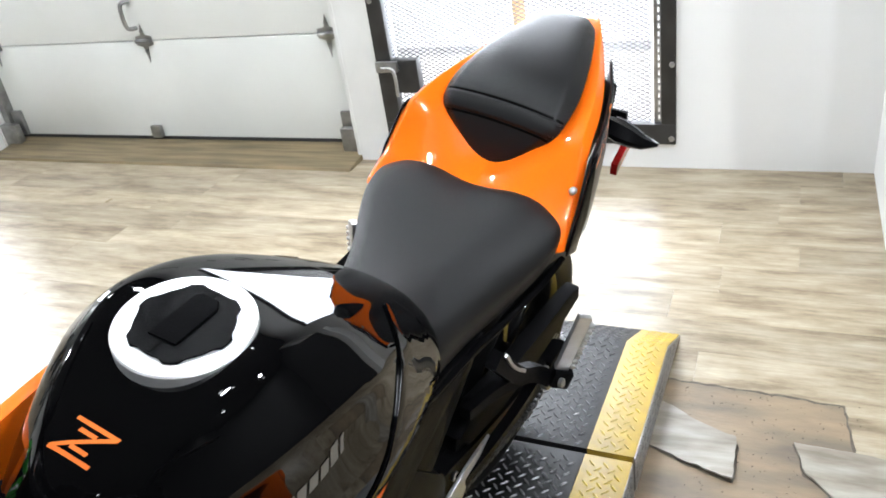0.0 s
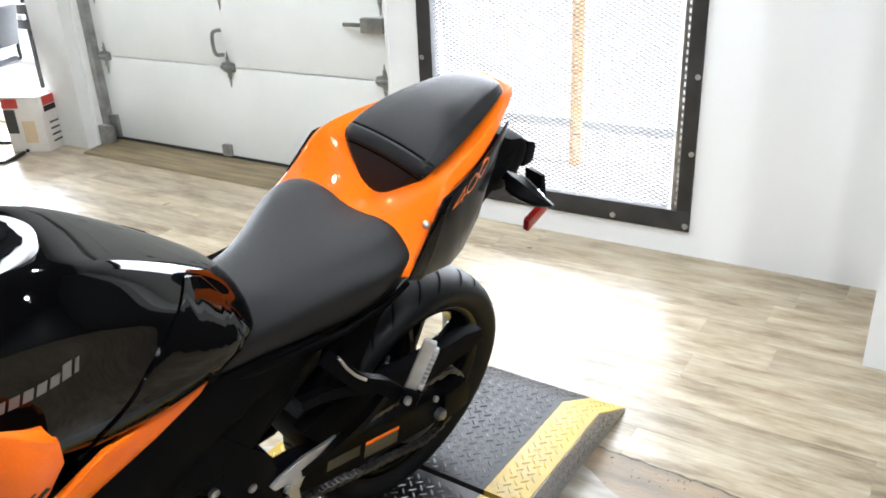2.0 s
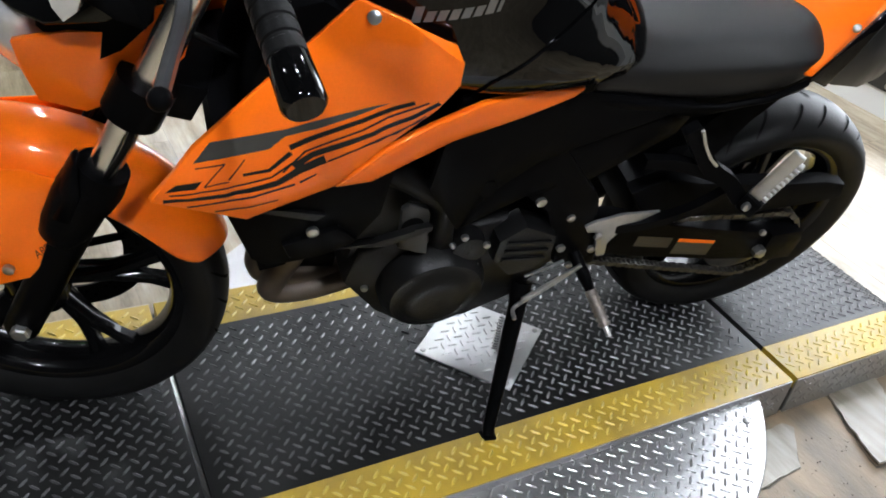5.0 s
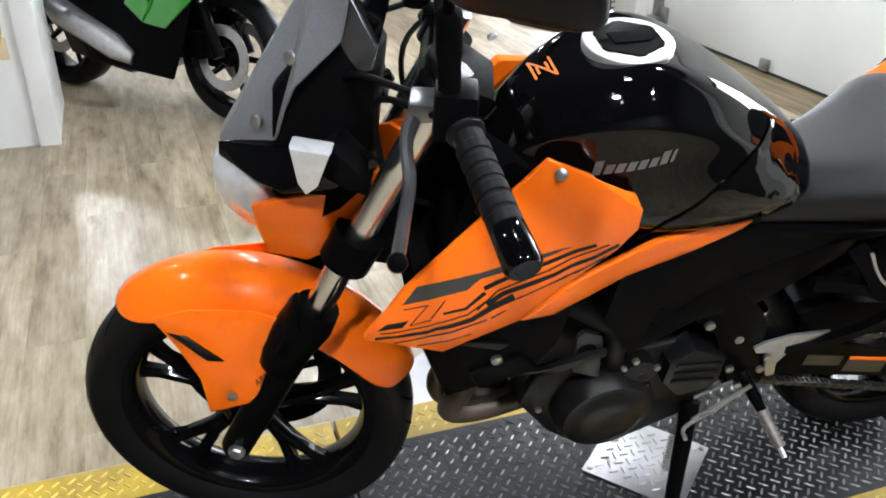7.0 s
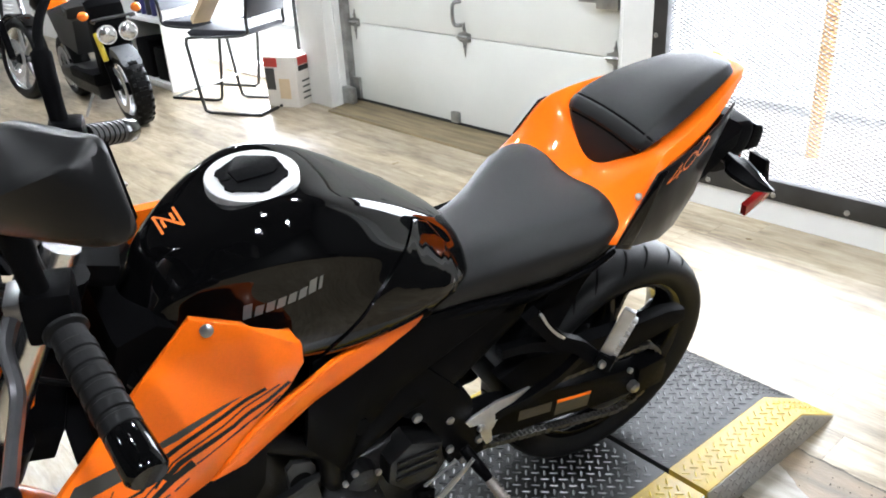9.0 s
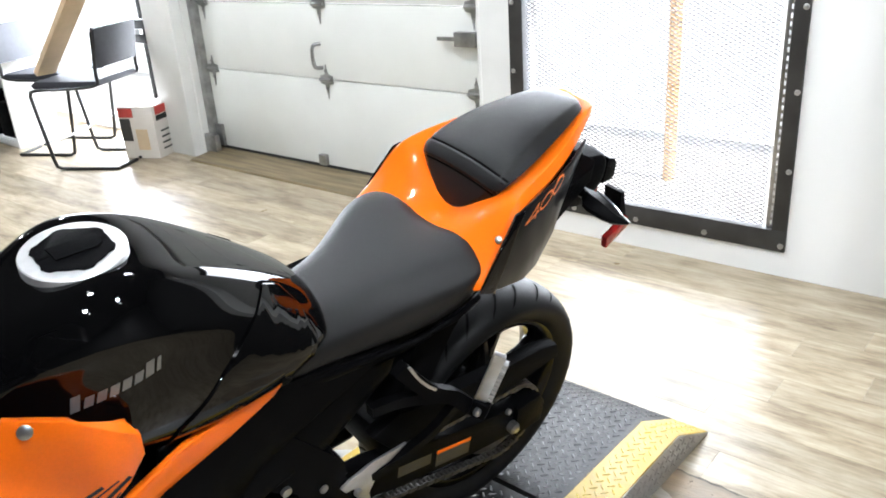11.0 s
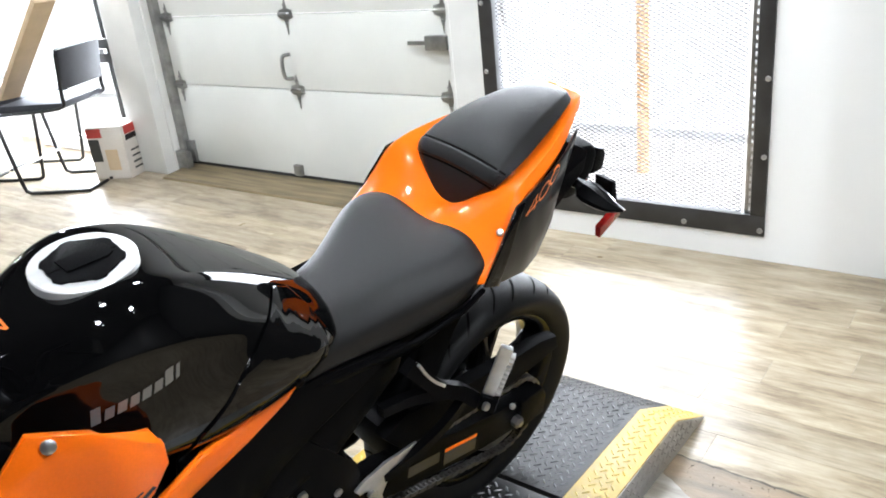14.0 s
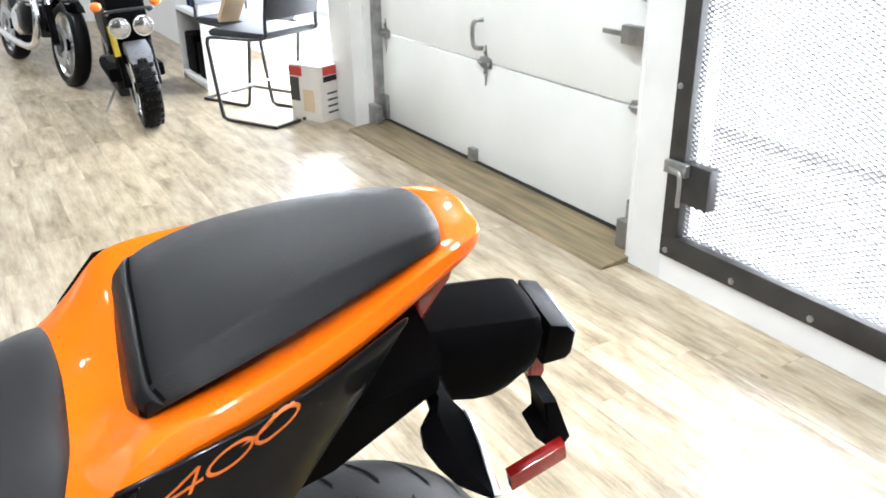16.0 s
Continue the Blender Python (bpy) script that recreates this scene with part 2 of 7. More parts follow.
def bend(pts, n=6):
    """A smooth line through points (Catmull-Rom)."""
    p = [Vector(q) for q in pts]
    p = [2 * p[0] - p[1]] + p + [2 * p[-1] - p[-2]]
    out = []
    for i in range(1, len(p) - 2):
        for k in range(n):
            t = k / n
            out.append(0.5 * (2 * p[i] + (p[i + 1] - p[i - 1]) * t + (2 * p[i - 1] - 5 * p[i] + 4 * p[i + 1] - p[i + 2]) * t * t + (3 * p[i] - p[i - 1] - 3 * p[i + 1] + p[i + 2]) * t ** 3))
    return out + [p[-2]]


def lathe(bm, profile, seg=48, centre=(0, 0, 0), closed=False):
    """Turns (x, radius) pairs round the x axis through centre."""
    c = Vector(centre)
    rings = []
    for k in range(seg):
        a = 2 * math.pi * k / seg
        rings.append([bm.verts.new(c + Vector((x, r * math.cos(a), r * math.sin(a)))) for x, r in profile])
    n = len(profile)
    for k in range(seg):
        r0, r1 = rings[k], rings[(k + 1) % seg]
        for i in range(n if closed else n - 1):
            j = (i + 1) % n
            bm.faces.new((r0[i], r0[j], r1[j], r1[i]))
    return bm


def bolt_head(bm, at, way, r, h, seg=12):
    w = Vector(way).normalized()
    a = Vector(at)
    return tube(bm, [a - w * h * 0.5, a + w * h * 0.7, a + w * h], [r, r, r * 0.75], seg)


def loft(stations, mirror=True, crease=()):
    """Skins half sections: each station is (y, [(x, z) or (x, y, z), ...]) from the centre line's top outwards and down; mirrored to the other side.
    crease: (index, weight) pairs for lines along the skin that stay sharp."""
    bm = bmesh.new()
    rings = []
    for y, half in stations:
        ring = [p if len(p) == 3 else (p[0], y, p[1]) for p in half]
        if mirror:
            ring = ring + [(-p[0], p[1], p[2]) for p in ring[::-1] if p[0] > 1e-5]
        rings.append([bm.verts.new(p) for p in ring])
    ring_faces(bm, rings, True, True)
    if crease:
        layer = bm.edges.layers.float.new("crease_edge")
        n = len(rings[0])
        for k, weight in crease:
            for i in (k, n - k):
                for r0, r1 in zip(rings, rings[1:]):
                    e = bm.edges.get((r0[i % n], r1[i % n]))
                    if e:
                        e[layer] = weight
    return bm


def sub(ob, level=2):
    md = ob.modifiers.new("smooth_skin", "SUBSURF")
    md.levels = md.render_levels = level
    return ob


def shell(name, outline, thick, material, parent, label="", bev=0.003, cuts=0, side=1, bulge=0.0):
    """A moulded panel: outline of (x, y, z), filled, given thickness inwards and soft edges."""
    bm = bmesh.new()
    vs = [bm.verts.new((side * x, y, z)) for x, y, z in outline]
    f = bm.faces.new(vs if side > 0 else vs[::-1])
    bmesh.ops.triangulate(bm, faces=[f], ngon_method="BEAUTY")
    if cuts:
        bmesh.ops.subdivide_edges(bm, edges=bm.edges[:], cuts=cuts, use_grid_fill=True)
        inner = [v for v in bm.verts if not v.is_boundary]
        for _ in range(4):
            bmesh.ops.smooth_vert(bm, verts=inner, factor=0.5, use_axis_x=True, use_axis_y=False, use_axis_z=False)
        if bulge:
            for v in inner:
                near = min((v.co - w.co).length for w in bm.verts if w.is_boundary)
                v.co.x += side * bulge * min(1.0, near / 0.05)
    ob = part(name, bm, material, parent, label, sharp=35)
    md = ob.modifiers.new("thickness", "SOLIDIFY")
    md.thickness, md.offset = thick, (-1 if side > 0 else -1)
    if bev:
        mb = ob.modifiers.new("soft_edge", "BEVEL")
        mb.width, mb.segments, mb.limit_method, mb.angle_limit = bev, 2, "ANGLE", radians(50)
    return ob

# ---- the room ----
WY = 1.828          # face of the back wall
DY = 1.945          # face of the roller door
XL, XR = -3.61, -1.365  # the roller door's opening
MX0, MX1 = -1.14, 0.118  # outside of the mesh door's frame
HIGH = 3.1
FAR_X, NEAR_Y, RIGHT_X = -9.5, -6.0, 3.2


def wall(name, bm, label, material=WALL):
    return tagged(part(name, bm, material), label, "wall", kind="structure")


floor_bed = boxed(FAR_X - 0.3, RIGHT_X + 0.3, NEAR_Y - 0.3, 2.12, -0.12, -0.004)
floor = tagged(part("floor", floor_bed, UNDERLAY), "light oak-look vinyl plank floor with worn patches", "floor", kind="structure")
ground = tagged(part("ground", boxed(-60, 60, 2.12, 120, -0.2, -0.02), CONCRETE), "sunlit bare concrete ground outside the doors", "ground", kind="structure")

# back wall: piers and panels between the openings
wall("wall_back_panel", boxed(MX1, 0.825, WY, WY + 0.14, 0, HIGH), "white painted wall beside the mesh door")
wall("wall_back_sill", boxed(MX0, MX1, WY, WY + 0.14, 0, 0.105), "white painted sill below the mesh door")
wall("wall_back_head", boxed(MX0, MX1, WY, WY + 0.14, 2.12, HIGH), "white painted wall above the mesh door")
wall("wall_back_pier", boxed(XR + 0.04, MX0, WY, WY + 0.2, 0, HIGH), "white pier between roller door and mesh door", TRIM)
wall("wall_roller_head", boxed(XL - 0.059, XR + 0.04, WY, WY + 0.3, 2.25, HIGH), "white wall above the roller door")
wall("wall_back_column", boxed(-3.99, XL - 0.06, 1.77, 2.05, 0, HIGH, bev=0.01), "white boxed-in column beside the roller door", TRIM)
wall("wall_bay_head", boxed(-5.9, -3.99, 1.9, 2.05, 2.3, HIGH), "white wall above the bright side bay")
wall("wall_back_left", boxed(FAR_X, -5.9, 1.6, 1.8, 0, HIGH), "white painted wall behind the parked motorcycles")
wall("wall_right_return", boxed(0.825, 0.96, 1.26, WY + 0.14, 0, HIGH), "white painted wall return by the mesh door")
wall("wall_right_step", boxed(0.96, RIGHT_X, 1.26, 1.4, 0, HIGH), "showroom wall coloured dark to stand in for a dim room", WALLDARK)
wall("wall_right", boxed(RIGHT_X, RIGHT_X + 0.15, NEAR_Y, 1.26, 0, HIGH), "showroom wall coloured dark to stand in for a dim room", WALLDARK)
wall("wall_front", boxed(FAR_X, RIGHT_X + 0.15, NEAR_Y - 0.15, NEAR_Y, 0, HIGH), "showroom wall coloured dark to stand in for a dim room", WALLDARK)
wall("wall_left", boxed(FAR_X - 0.15, FAR_X, NEAR_Y - 0.15, 1.8, 0, HIGH), "white painted showroom end wall")
tagged(part("ceiling", boxed(FAR_X - 0.15, RIGHT_X + 0.15, NEAR_Y - 0.15, 2.2, HIGH, HIGH + 0.1), CEIL), "dark painted open ceiling", "ceiling", kind="structure")


# bright yard outside the doors; a glowing sheet stands in for its daylight
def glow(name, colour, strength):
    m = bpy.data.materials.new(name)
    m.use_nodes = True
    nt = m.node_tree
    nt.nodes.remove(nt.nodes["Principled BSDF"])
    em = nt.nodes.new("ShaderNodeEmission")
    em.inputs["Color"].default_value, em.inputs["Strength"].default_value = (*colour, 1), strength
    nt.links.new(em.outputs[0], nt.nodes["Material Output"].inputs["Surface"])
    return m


tagged(part("backdrop", boxed(-14, 8, 3.7, 3.75, -0.1, 6), glow("bright_distance", (1, 1, 1), 1.8)), "glowing white sheet for the bright hazy daylight beyond the doors", "backdrop", kind="structure")

post = thing("barrier_post", "pale orange barrier post standing outside", "post", pose(-0.8, 2.82, -0.02))
POSTBAND = mat("orange_band", (0.85, 0.5, 0.22), 0.5, vary=0.1)
for k in range(10):
    part("band", tube(bmesh.new(), [(0, 0, k * 0.18), (0, 0, k * 0.18 + 0.172)], 0.034, 12), POSTBAND, post)

# mesh door: steel frame, bolts, expanded metal, lock box
mesh_door = thing("door_mesh", "black steel framed security door with expanded metal mesh", "door", kind="structure")
FB = 0.085
MT = 2.12
for n, a in (("frame_rail", (MX0, MX1, WY - 0.012, WY + 0.05, 0.105, 0.105 + FB)), ("frame_rail", (MX0, MX1, WY - 0.012, WY + 0.05, MT - FB, MT)),
             ("frame_post", (MX0, MX0 + 0.072, WY - 0.012, WY + 0.05, 0.105 + FB, MT - FB)), ("frame_post", (MX1 - 0.056, MX1, WY - 0.012, WY + 0.05, 0.105 + FB, MT - FB))):
    part(n, boxed(*a, bev=0.004), FRAME, mesh_door)
bm = boxed(MX1 - 0.086, MX1 - 0.071, WY + 0.012, WY + 0.045, 0.19, MT - FB, bev=0.002)
box(bm, MX1 - 0.064, MX1 - 0.057, WY + 0.012, WY + 0.045, 0.19, MT - FB)
for k in range(61):
    box(bm, MX1 - 0.0712, MX1 - 0.0638, WY + 0.014, WY + 0.024, 0.19 + k * 0.03, 0.202 + k * 0.03)
part("inner_frame_post", bm, STEEL, mesh_door, "bare steel slotted inner stile")
for k in range(5):
    for z in (0.13, MT - 0.03):
        part("frame_bolt", bolt_head(bmesh.new(), (MX0 + 0.03 + k * 0.303, WY - 0.012, z), (0, -1, 0), 0.012, 0.006, 8), BOLT, mesh_door)
for k in range(6):
    for x in (MX0 + 0.02, MX1 - 0.014):
        part("frame_bolt", bolt_head(bmesh.new(), (x, WY - 0.012, 0.43 + k * 0.297), (0, -1, 0), 0.011, 0.006, 8), BOLT, mesh_door)


def diagonals(x0, x1, z0, z1, y, dx, dz, w, d):
    """Expanded metal as two families of flat strands, clipped to a rectangle."""
    bm = bmesh.new()
    s = dz / dx
    for sign in (1, -1):
        c = -(x1 - x0) * s - dz
        while c < (z1 - z0) + (x1 - x0) * s + dz:
            # z = z0 + c + sign * s * (x - x0)
            lo, hi = x0, x1
            at = lambda zz: x0 + (zz - z0 - c) / (sign * s)
            a, b = sorted((at(z0), at(z1)))
            lo, hi = max(lo, a), min(hi, b)
            if hi - lo > 0.004:
                p, q = Vector((lo, y, z0 + c + sign * s * (lo - x0))), Vector((hi, y, z0 + c + sign * s * (hi - x0)))
                n = Vector((-(q - p).z, 0, (q - p).x)).normalized() * w * 0.5
                o = Vector((0, d * 0.5, 0)) * (1 if sign > 0 else 0.8)
                r = [[bm.verts.new(e + u) for u in (n - o, n + o, -n + o, -n - o)] for e in (p, q)]
                ring_faces(bm, r)
            c += 2 * dz
    return bm


part("expanded_mesh", diagonals(MX0 + 0.072, MX1 - 0.098, 0.19, MT - FB, WY + 0.02, 0.0165, 0.0085, 0.0030, 0.005), MESH, mesh_door, "expanded metal mesh")
part("lock_box", boxed(-1.066, -0.945, WY - 0.02, WY + 0.03, 0.33, 0.475, bev=0.004), FRAME, mesh_door, "black mesh-backed lock box")
latch = part("latch", boxed(-1.13, -1.03, WY - 0.045, WY - 0.02, 0.43, 0.475, bev=0.004), STEEL, mesh_door, "bare steel latch with pull bar")
part("pull_bar", tube(bmesh.new(), bend([(-1.10, WY - 0.05, 0.45), (-1.04, WY - 0.06, 0.44), (-1.035, WY - 0.06, 0.33)]), 0.008, 8), STEEL, latch)

# roller door: four pressed sections, hinges, rollers, handle, gasket, side tracks
roller = thing("roller_door", "closed white sectional garage door with steel hinges", "door", kind="structure")
JOINTS = (0.05, 0.568, 0.985, 1.42, 1.86, 2.24)
Z0 = JOINTS[0]
for z0, z1 in zip(JOINTS, JOINTS[1:]):
    bm = boxed(XL, XR, DY, DY + 0.045, z0 + 0.003, z1 - 0.003, bev=0.005)
    part("section", bm, DOOR, roller)
for z in JOINTS[1:4]:
    for x, low in ((XL + 0.06, 0), ((XL + XR) / 2, 1), (XR - 0.06, 0)):
        bm = bmesh.new()
        prism(bm, [(-0.05, 0.022), (-0.012, 0.03), (0, 0.085), (0.012, 0.03), (0.05, 0.022), (0.05, -0.022), (0.014, -0.03), (0, -0.11), (-0.014, -0.03), (-0.05, -0.022)], "y", DY - 0.006, DY - 0.001, m=Matrix.Translation((x, 0, z)))
        tube(bm, [(x - 0.045, DY - 0.014, z), (x + 0.045, DY - 0.014, z)], 0.011, 8)
        for s in (-1, 1):
            bolt_head(bm, (x, DY - 0.006, z + s * 0.05), (0, -1, 0), 0.009, 0.008, 6)
        part("hinge", bm, STEEL, roller)
part("gasket", boxed(XL, XR, DY - 0.004, DY + 0.04, 0.03, Z0 + 0.004, bev=0.003), GASKET, roller)
part("bottom_bracket", boxed(-2.61, -2.55, DY - 0.03, DY - 0.002, 0.055, 0.12, bev=0.004), STEEL, roller)
for x in (XL + 0.03, XR - 0.03):
    part("corner_bracket", boxed(x - 0.04, x + 0.04, DY - 0.025, DY - 0.002, 0.055, 0.2, bev=0.004), STEEL, roller)
handle = bmesh.new()
tube(handle, bend([(-2.50, DY - 0.01, 0.77), (-2.525, DY - 0.05, 0.755), (-2.525, DY - 0.05, 0.65), (-2.50, DY - 0.01, 0.635)]), 0.011, 8)
part("pull_handle", handle, STEEL, roller)
lk = boxed(XR - 0.16, XR - 0.03, DY - 0.04, DY - 0.002, 0.80, 0.87, bev=0.005)
box(lk, XR - 0.27, XR - 0.15, DY - 0.035, DY - 0.022, 0.825, 0.845, bev=0.004)
part("slide_lock", lk, STEEL, roller)
for x, s in ((XL, -1), (XR, 1)):
    bm = boxed(min(x, x + s * 0.045), max(x, x + s * 0.045), DY - 0.05, DY + 0.03, 0.06, 2.2, bev=0.003)
    part("side_track", bm, STEEL, roller)
    part("track_foot", boxed(x - 0.05, x + 0.07, DY - 0.09, DY - 0.05, 0.0, 0.14, bev=0.004), STEEL, roller)
tagged(part("threshold", prism(bmesh.new(), [(1.69, 0.0), (1.70, 0.012), (DY + 0.06, 0.045), (DY + 0.06, -0.003), (1.69, -0.003)], "x", -3.62, -1.305, bev=0.002), THRESH),
       "worn dark plywood threshold below the garage door", "threshold", kind="structure")
tagged(part("reveal_left", boxed(XL - 0.06, XL - 0.046, 1.85, 2.05, 0, 2.25), TRIM), "white door reveal", "trim", kind="structure")
tagged(part("reveal_right", boxed(XR + 0.046, XR + 0.058, WY - 0.002, 2.05, 0.0, 2.25), TRIM), "white door reveal", "trim", kind="structure")

# ceiling lamps
bulb_glow = glow("bulb_face", (0.98, 0.99, 1.0), 40.0)
lamp_glow = glow("lamp_diffuser", (0.98, 0.99, 1.0), 14.0)
for i, (x, y) in enumerate(((0.3, -1.1), (-0.9, 0.7), (1.9, -2.2), (2.3, -0.4), (-2.6, -0.6), (-3.2, 0.9), (-5.6, -0.2), (-0.6, -3.2), (-3.4, -3.0), (-7.5, -2.0))):
    lamp = thing("ceiling_light", "round white flush ceiling light, lit", "lamp", pose(x, y, HIGH), group="ceiling lights")
    part("frame", tube(bmesh.new(), [(0, 0, -0.03), (0, 0, 0)], 0.12, 24), TRIM, lamp)
    part("diffuser", tube(bmesh.new(), [(0, 0, -0.036), (0, 0, -0.0305)], 0.1, 24), lamp_glow, lamp)
    for k in (-1, 1):
        part("bulb", tube(bmesh.new(), [(k * 0.26, 0.05, -0.09), (k * 0.26, 0.05, -0.085)], 0.035, 16), bulb_glow, lamp)
        part("bulb_holder", tube(bmesh.new(), [(k * 0.26, 0.05, -0.084), (k * 0.26, 0.05, -0.02), (k * 0.26, 0.05, 0)], [0.04, 0.03, 0.03], 16), TRIM, lamp)
    spot = area("lamp_light", (x, y, HIGH - 0.05), (x, y, 0), 0.2, 0.2, 90 if x > 1 else 75 if x < -5 else 33 if x < -2 and y > -0.7 else 50 if y > -0.5 else 20, (0.97, 0.985, 1.0))
    spot.data.shape = "DISK"

# ---- the motorcycle lift ----
PZ = 0.106
lift = thing("motorcycle_lift", "low lift platform of black tread plate with worn yellow edges", "lift", pose(-0.095, -0.5, 0, 0, 0, -2.0))
# in the lift's own frame: x -0.325 .. 0.325, y along the platform
LX, YE = 0.325, 0.105


def lug_field(inside, z_of, pitch, length, wide, high):
    """Raised tread lugs, every other one turned a quarter."""
    bm_verts, bm_faces = [], []
    x0, x1, y0, y1, test = inside
    cx, cy, reach = (x0 + x1) / 2, (y0 + y1) / 2, math.hypot(x1 - x0, y1 - y0) / 2
    n2 = int(reach / pitch) + 2
    r2 = math.sqrt(0.5)
    for iy in range(-n2, n2 + 1):
        for ix in range(-n2, n2 + 1):
            x, y = cx + (ix - iy) * pitch * r2, cy + (ix + iy) * pitch * r2
            e = length * 0.36
            if not (x0 + e < x < x1 - e and y0 + e < y < y1 - e) or (test and not test(x, y)):
                continue
            a = radians(45) if (ix + iy) % 2 else radians(-45)
            c, s = math.cos(a), math.sin(a)
            z = z_of(x, y)
            n = len(bm_verts)
            for u, v, h in ((-0.5, 0, 0), (-0.2, 0.5, 0), (0.2, 0.5, 0), (0.5, 0, 0), (0.2, -0.5, 0), (-0.2, -0.5, 0), (-0.3, 0, 1), (0.3, 0, 1)):
                px, py = u * length, v * wide
                bm_verts.append((x + px * c - py * s, y + px * s + py * c, z_of(x + px * c - py * s, y + px * s + py * c) + h * high - (0.0 if h else 0.0006)))
            bm_faces += [(n, n + 6, n + 1), (n + 1, n + 6, n + 7, n + 2), (n + 2, n + 7, n + 3), (n + 3, n + 7, n + 4), (n + 4, n + 7, n + 6, n + 5), (n + 5, n + 6, n)]
    me = bpy.data.meshes.new("tread_lugs")
    me.from_pydata(bm_verts, [], [f[::-1] for f in bm_faces])
    return me


def lugs(material, parent, *a):
    me = lug_field(*a)
    me.materials.append(material)
    ob = new("tread_lugs", me)
    ob.parent = parent
    ob["kind"] = "stuff"
    return ob


def side_lugs(parent, side, y0, y1, z0, top):
    """The same tread on an upright side plate."""
    me = lug_field((y0, y1, z0, PZ, lambda y, z: z < top(y) - 0.009), lambda y, z: 0.0, PITCH, LL, LW, LH)
    for v in me.vertices:
        v.co = (side * (LX + 0.0022 + v.co.z), v.co.x, v.co.y)
    me.materials.append(PLATE_ALU)
    ob = new("tread_lugs", me)
    ob.parent = parent
    ob["kind"] = "stuff"


PITCH, LL, LW, LH = 0.0215, 0.0245, 0.0068, 0.0024
flat = lambda x, y: PZ
deck = part("deck", boxed(-LX + YE, LX - YE, -0.62, 0.585, PZ - 0.05, PZ, bev=0.0015), PLATE_BLACK, lift, "black tread plate deck")
lugs(LUG_BLACK, lift, (-LX + YE, LX - YE, -0.615, 0.58, None), flat, PITCH, LL, LW, LH)
front_deck = part("front_deck", boxed(-LX + YE, LX - YE, -1.7, -0.63, PZ - 0.05, PZ, bev=0.0015), PLATE_BLACK, lift)
lugs(LUG_BLACK, lift, (-LX + YE, LX - YE, -1.69, -0.635, None), flat, PITCH, LL, LW, LH)
LUG_YELLOW = mat("worn_yellow_lug", (0.62, 0.45, 0.055), 0.42, 0.0, vary=0.45, scale=25, colour2=(0.5, 0.38, 0.1))
for s in (-1, 1):
    x0, x1 = sorted((s * LX, s * (LX - YE)))
    for y0, y1 in ((-1.7, -0.63), (-0.62, 0.585)):
        part("yellow_edge", boxed(x0, x1, y0, y1, PZ - 0.05, PZ - 0.0004, bev=0.0015), PLATE_YELLOW, lift, "worn yellow safety edge")
        lugs(LUG_YELLOW, lift, (x0, x1, y0 + 0.004, y1 - 0.004, None), flat, PITCH, LL, LW, LH)
        part("side_plate", boxed(s * LX - 0.004, s * LX + 0.002, y0, y1, 0.004, PZ - 0.003, bev=0.001), PLATE_ALU, lift)
        side_lugs(lift, s, y0 + 0.004, y1 - 0.004, 0.006, lambda y: PZ)
part("joint_gap", boxed(-LX, LX, 0.585, 0.6, 0.01, PZ - 0.03), GASKET, lift)
part("joint_gap", boxed(-LX, LX, -0.63, -0.62, 0.01, PZ - 0.03), GASKET, lift)

# rear ramp: level, then falling to the floor
R0, R1, R2 = 0.6, 1.015, 1.205
RAMP = lambda x, y: PZ if y < R1 else PZ + (0.008 - PZ) * (y - R1) / (R2 - R1)


def ramp_strip(x0, x1):
    return prism(bmesh.new(), [(R0, 0.01), (R0, PZ), (R1, PZ), (R2, 0.008), (R2, 0.002)], "x", x0, x1, bev=0.0012)


ramp = thing("loading_ramp", "worn tread plate loading ramp with yellow edges", "ramp", lift.matrix_basis.copy())
part("ramp_deck", ramp_strip(-LX + YE, LX - YE), PLATE_BLACK, ramp)
lugs(LUG_BLACK, ramp, (-LX + YE, LX - YE, R0 + 0.004, R2 - 0.004, None), RAMP, PITCH, LL, LW, LH)
for s in (-1, 1):
    x0, x1 = sorted((s * LX, s * (LX - YE)))
    part("yellow_edge", ramp_strip(x0, x1), PLATE_YELLOW, ramp, "worn yellow safety edge")
    lugs(LUG_YELLOW, ramp, (x0, x1, R0 + 0.004, R2 - 0.004, None), RAMP, PITCH, LL, LW, LH)
    part("side_plate", prism(bmesh.new(), [(R0, 0.004), (R0, PZ - 0.004), (R1, PZ - 0.004), (R2, 0.005), (R2, 0.002)], "x", s * LX - 0.003, s * LX + 0.002), PLATE_ALU, ramp, "bare aluminium side plate")
    side_lugs(ramp, s, R0 + 0.004, R2, 0.006, lambda y: RAMP(0, y))

# turntable plate beside the platform
TC, TR, TZ = (-0.1, -0.53), 0.62, 0.086
turn = thing("turntable", "round bare aluminium tread plate turntable", "turntable", pose(TC[0], TC[1], 0))
bm = tube(bmesh.new(), [(0, 0, 0.003), (0, 0, TZ - 0.003), (0, 0, TZ)], [TR, TR, TR - 0.003], 96)
part("disc", bm, PLATE_ALU, turn)
lugs(PLATE_ALU, turn, (-TR, TR, -TR, TR, lambda x, y: x * x + y * y < (TR - 0.02) ** 2 and x > 0.26), lambda x, y: TZ, PITCH, LL, LW, LH)
for a in (-65, -35, -10, 18, 48, 57):
    part("screw", bolt_head(bmesh.new(), ((TR - 0.04) * math.cos(radians(a)), (TR - 0.04) * math.sin(radians(a)), TZ), (0, 0, 1), 0.008, 0.004, 8), STEEL, turn)

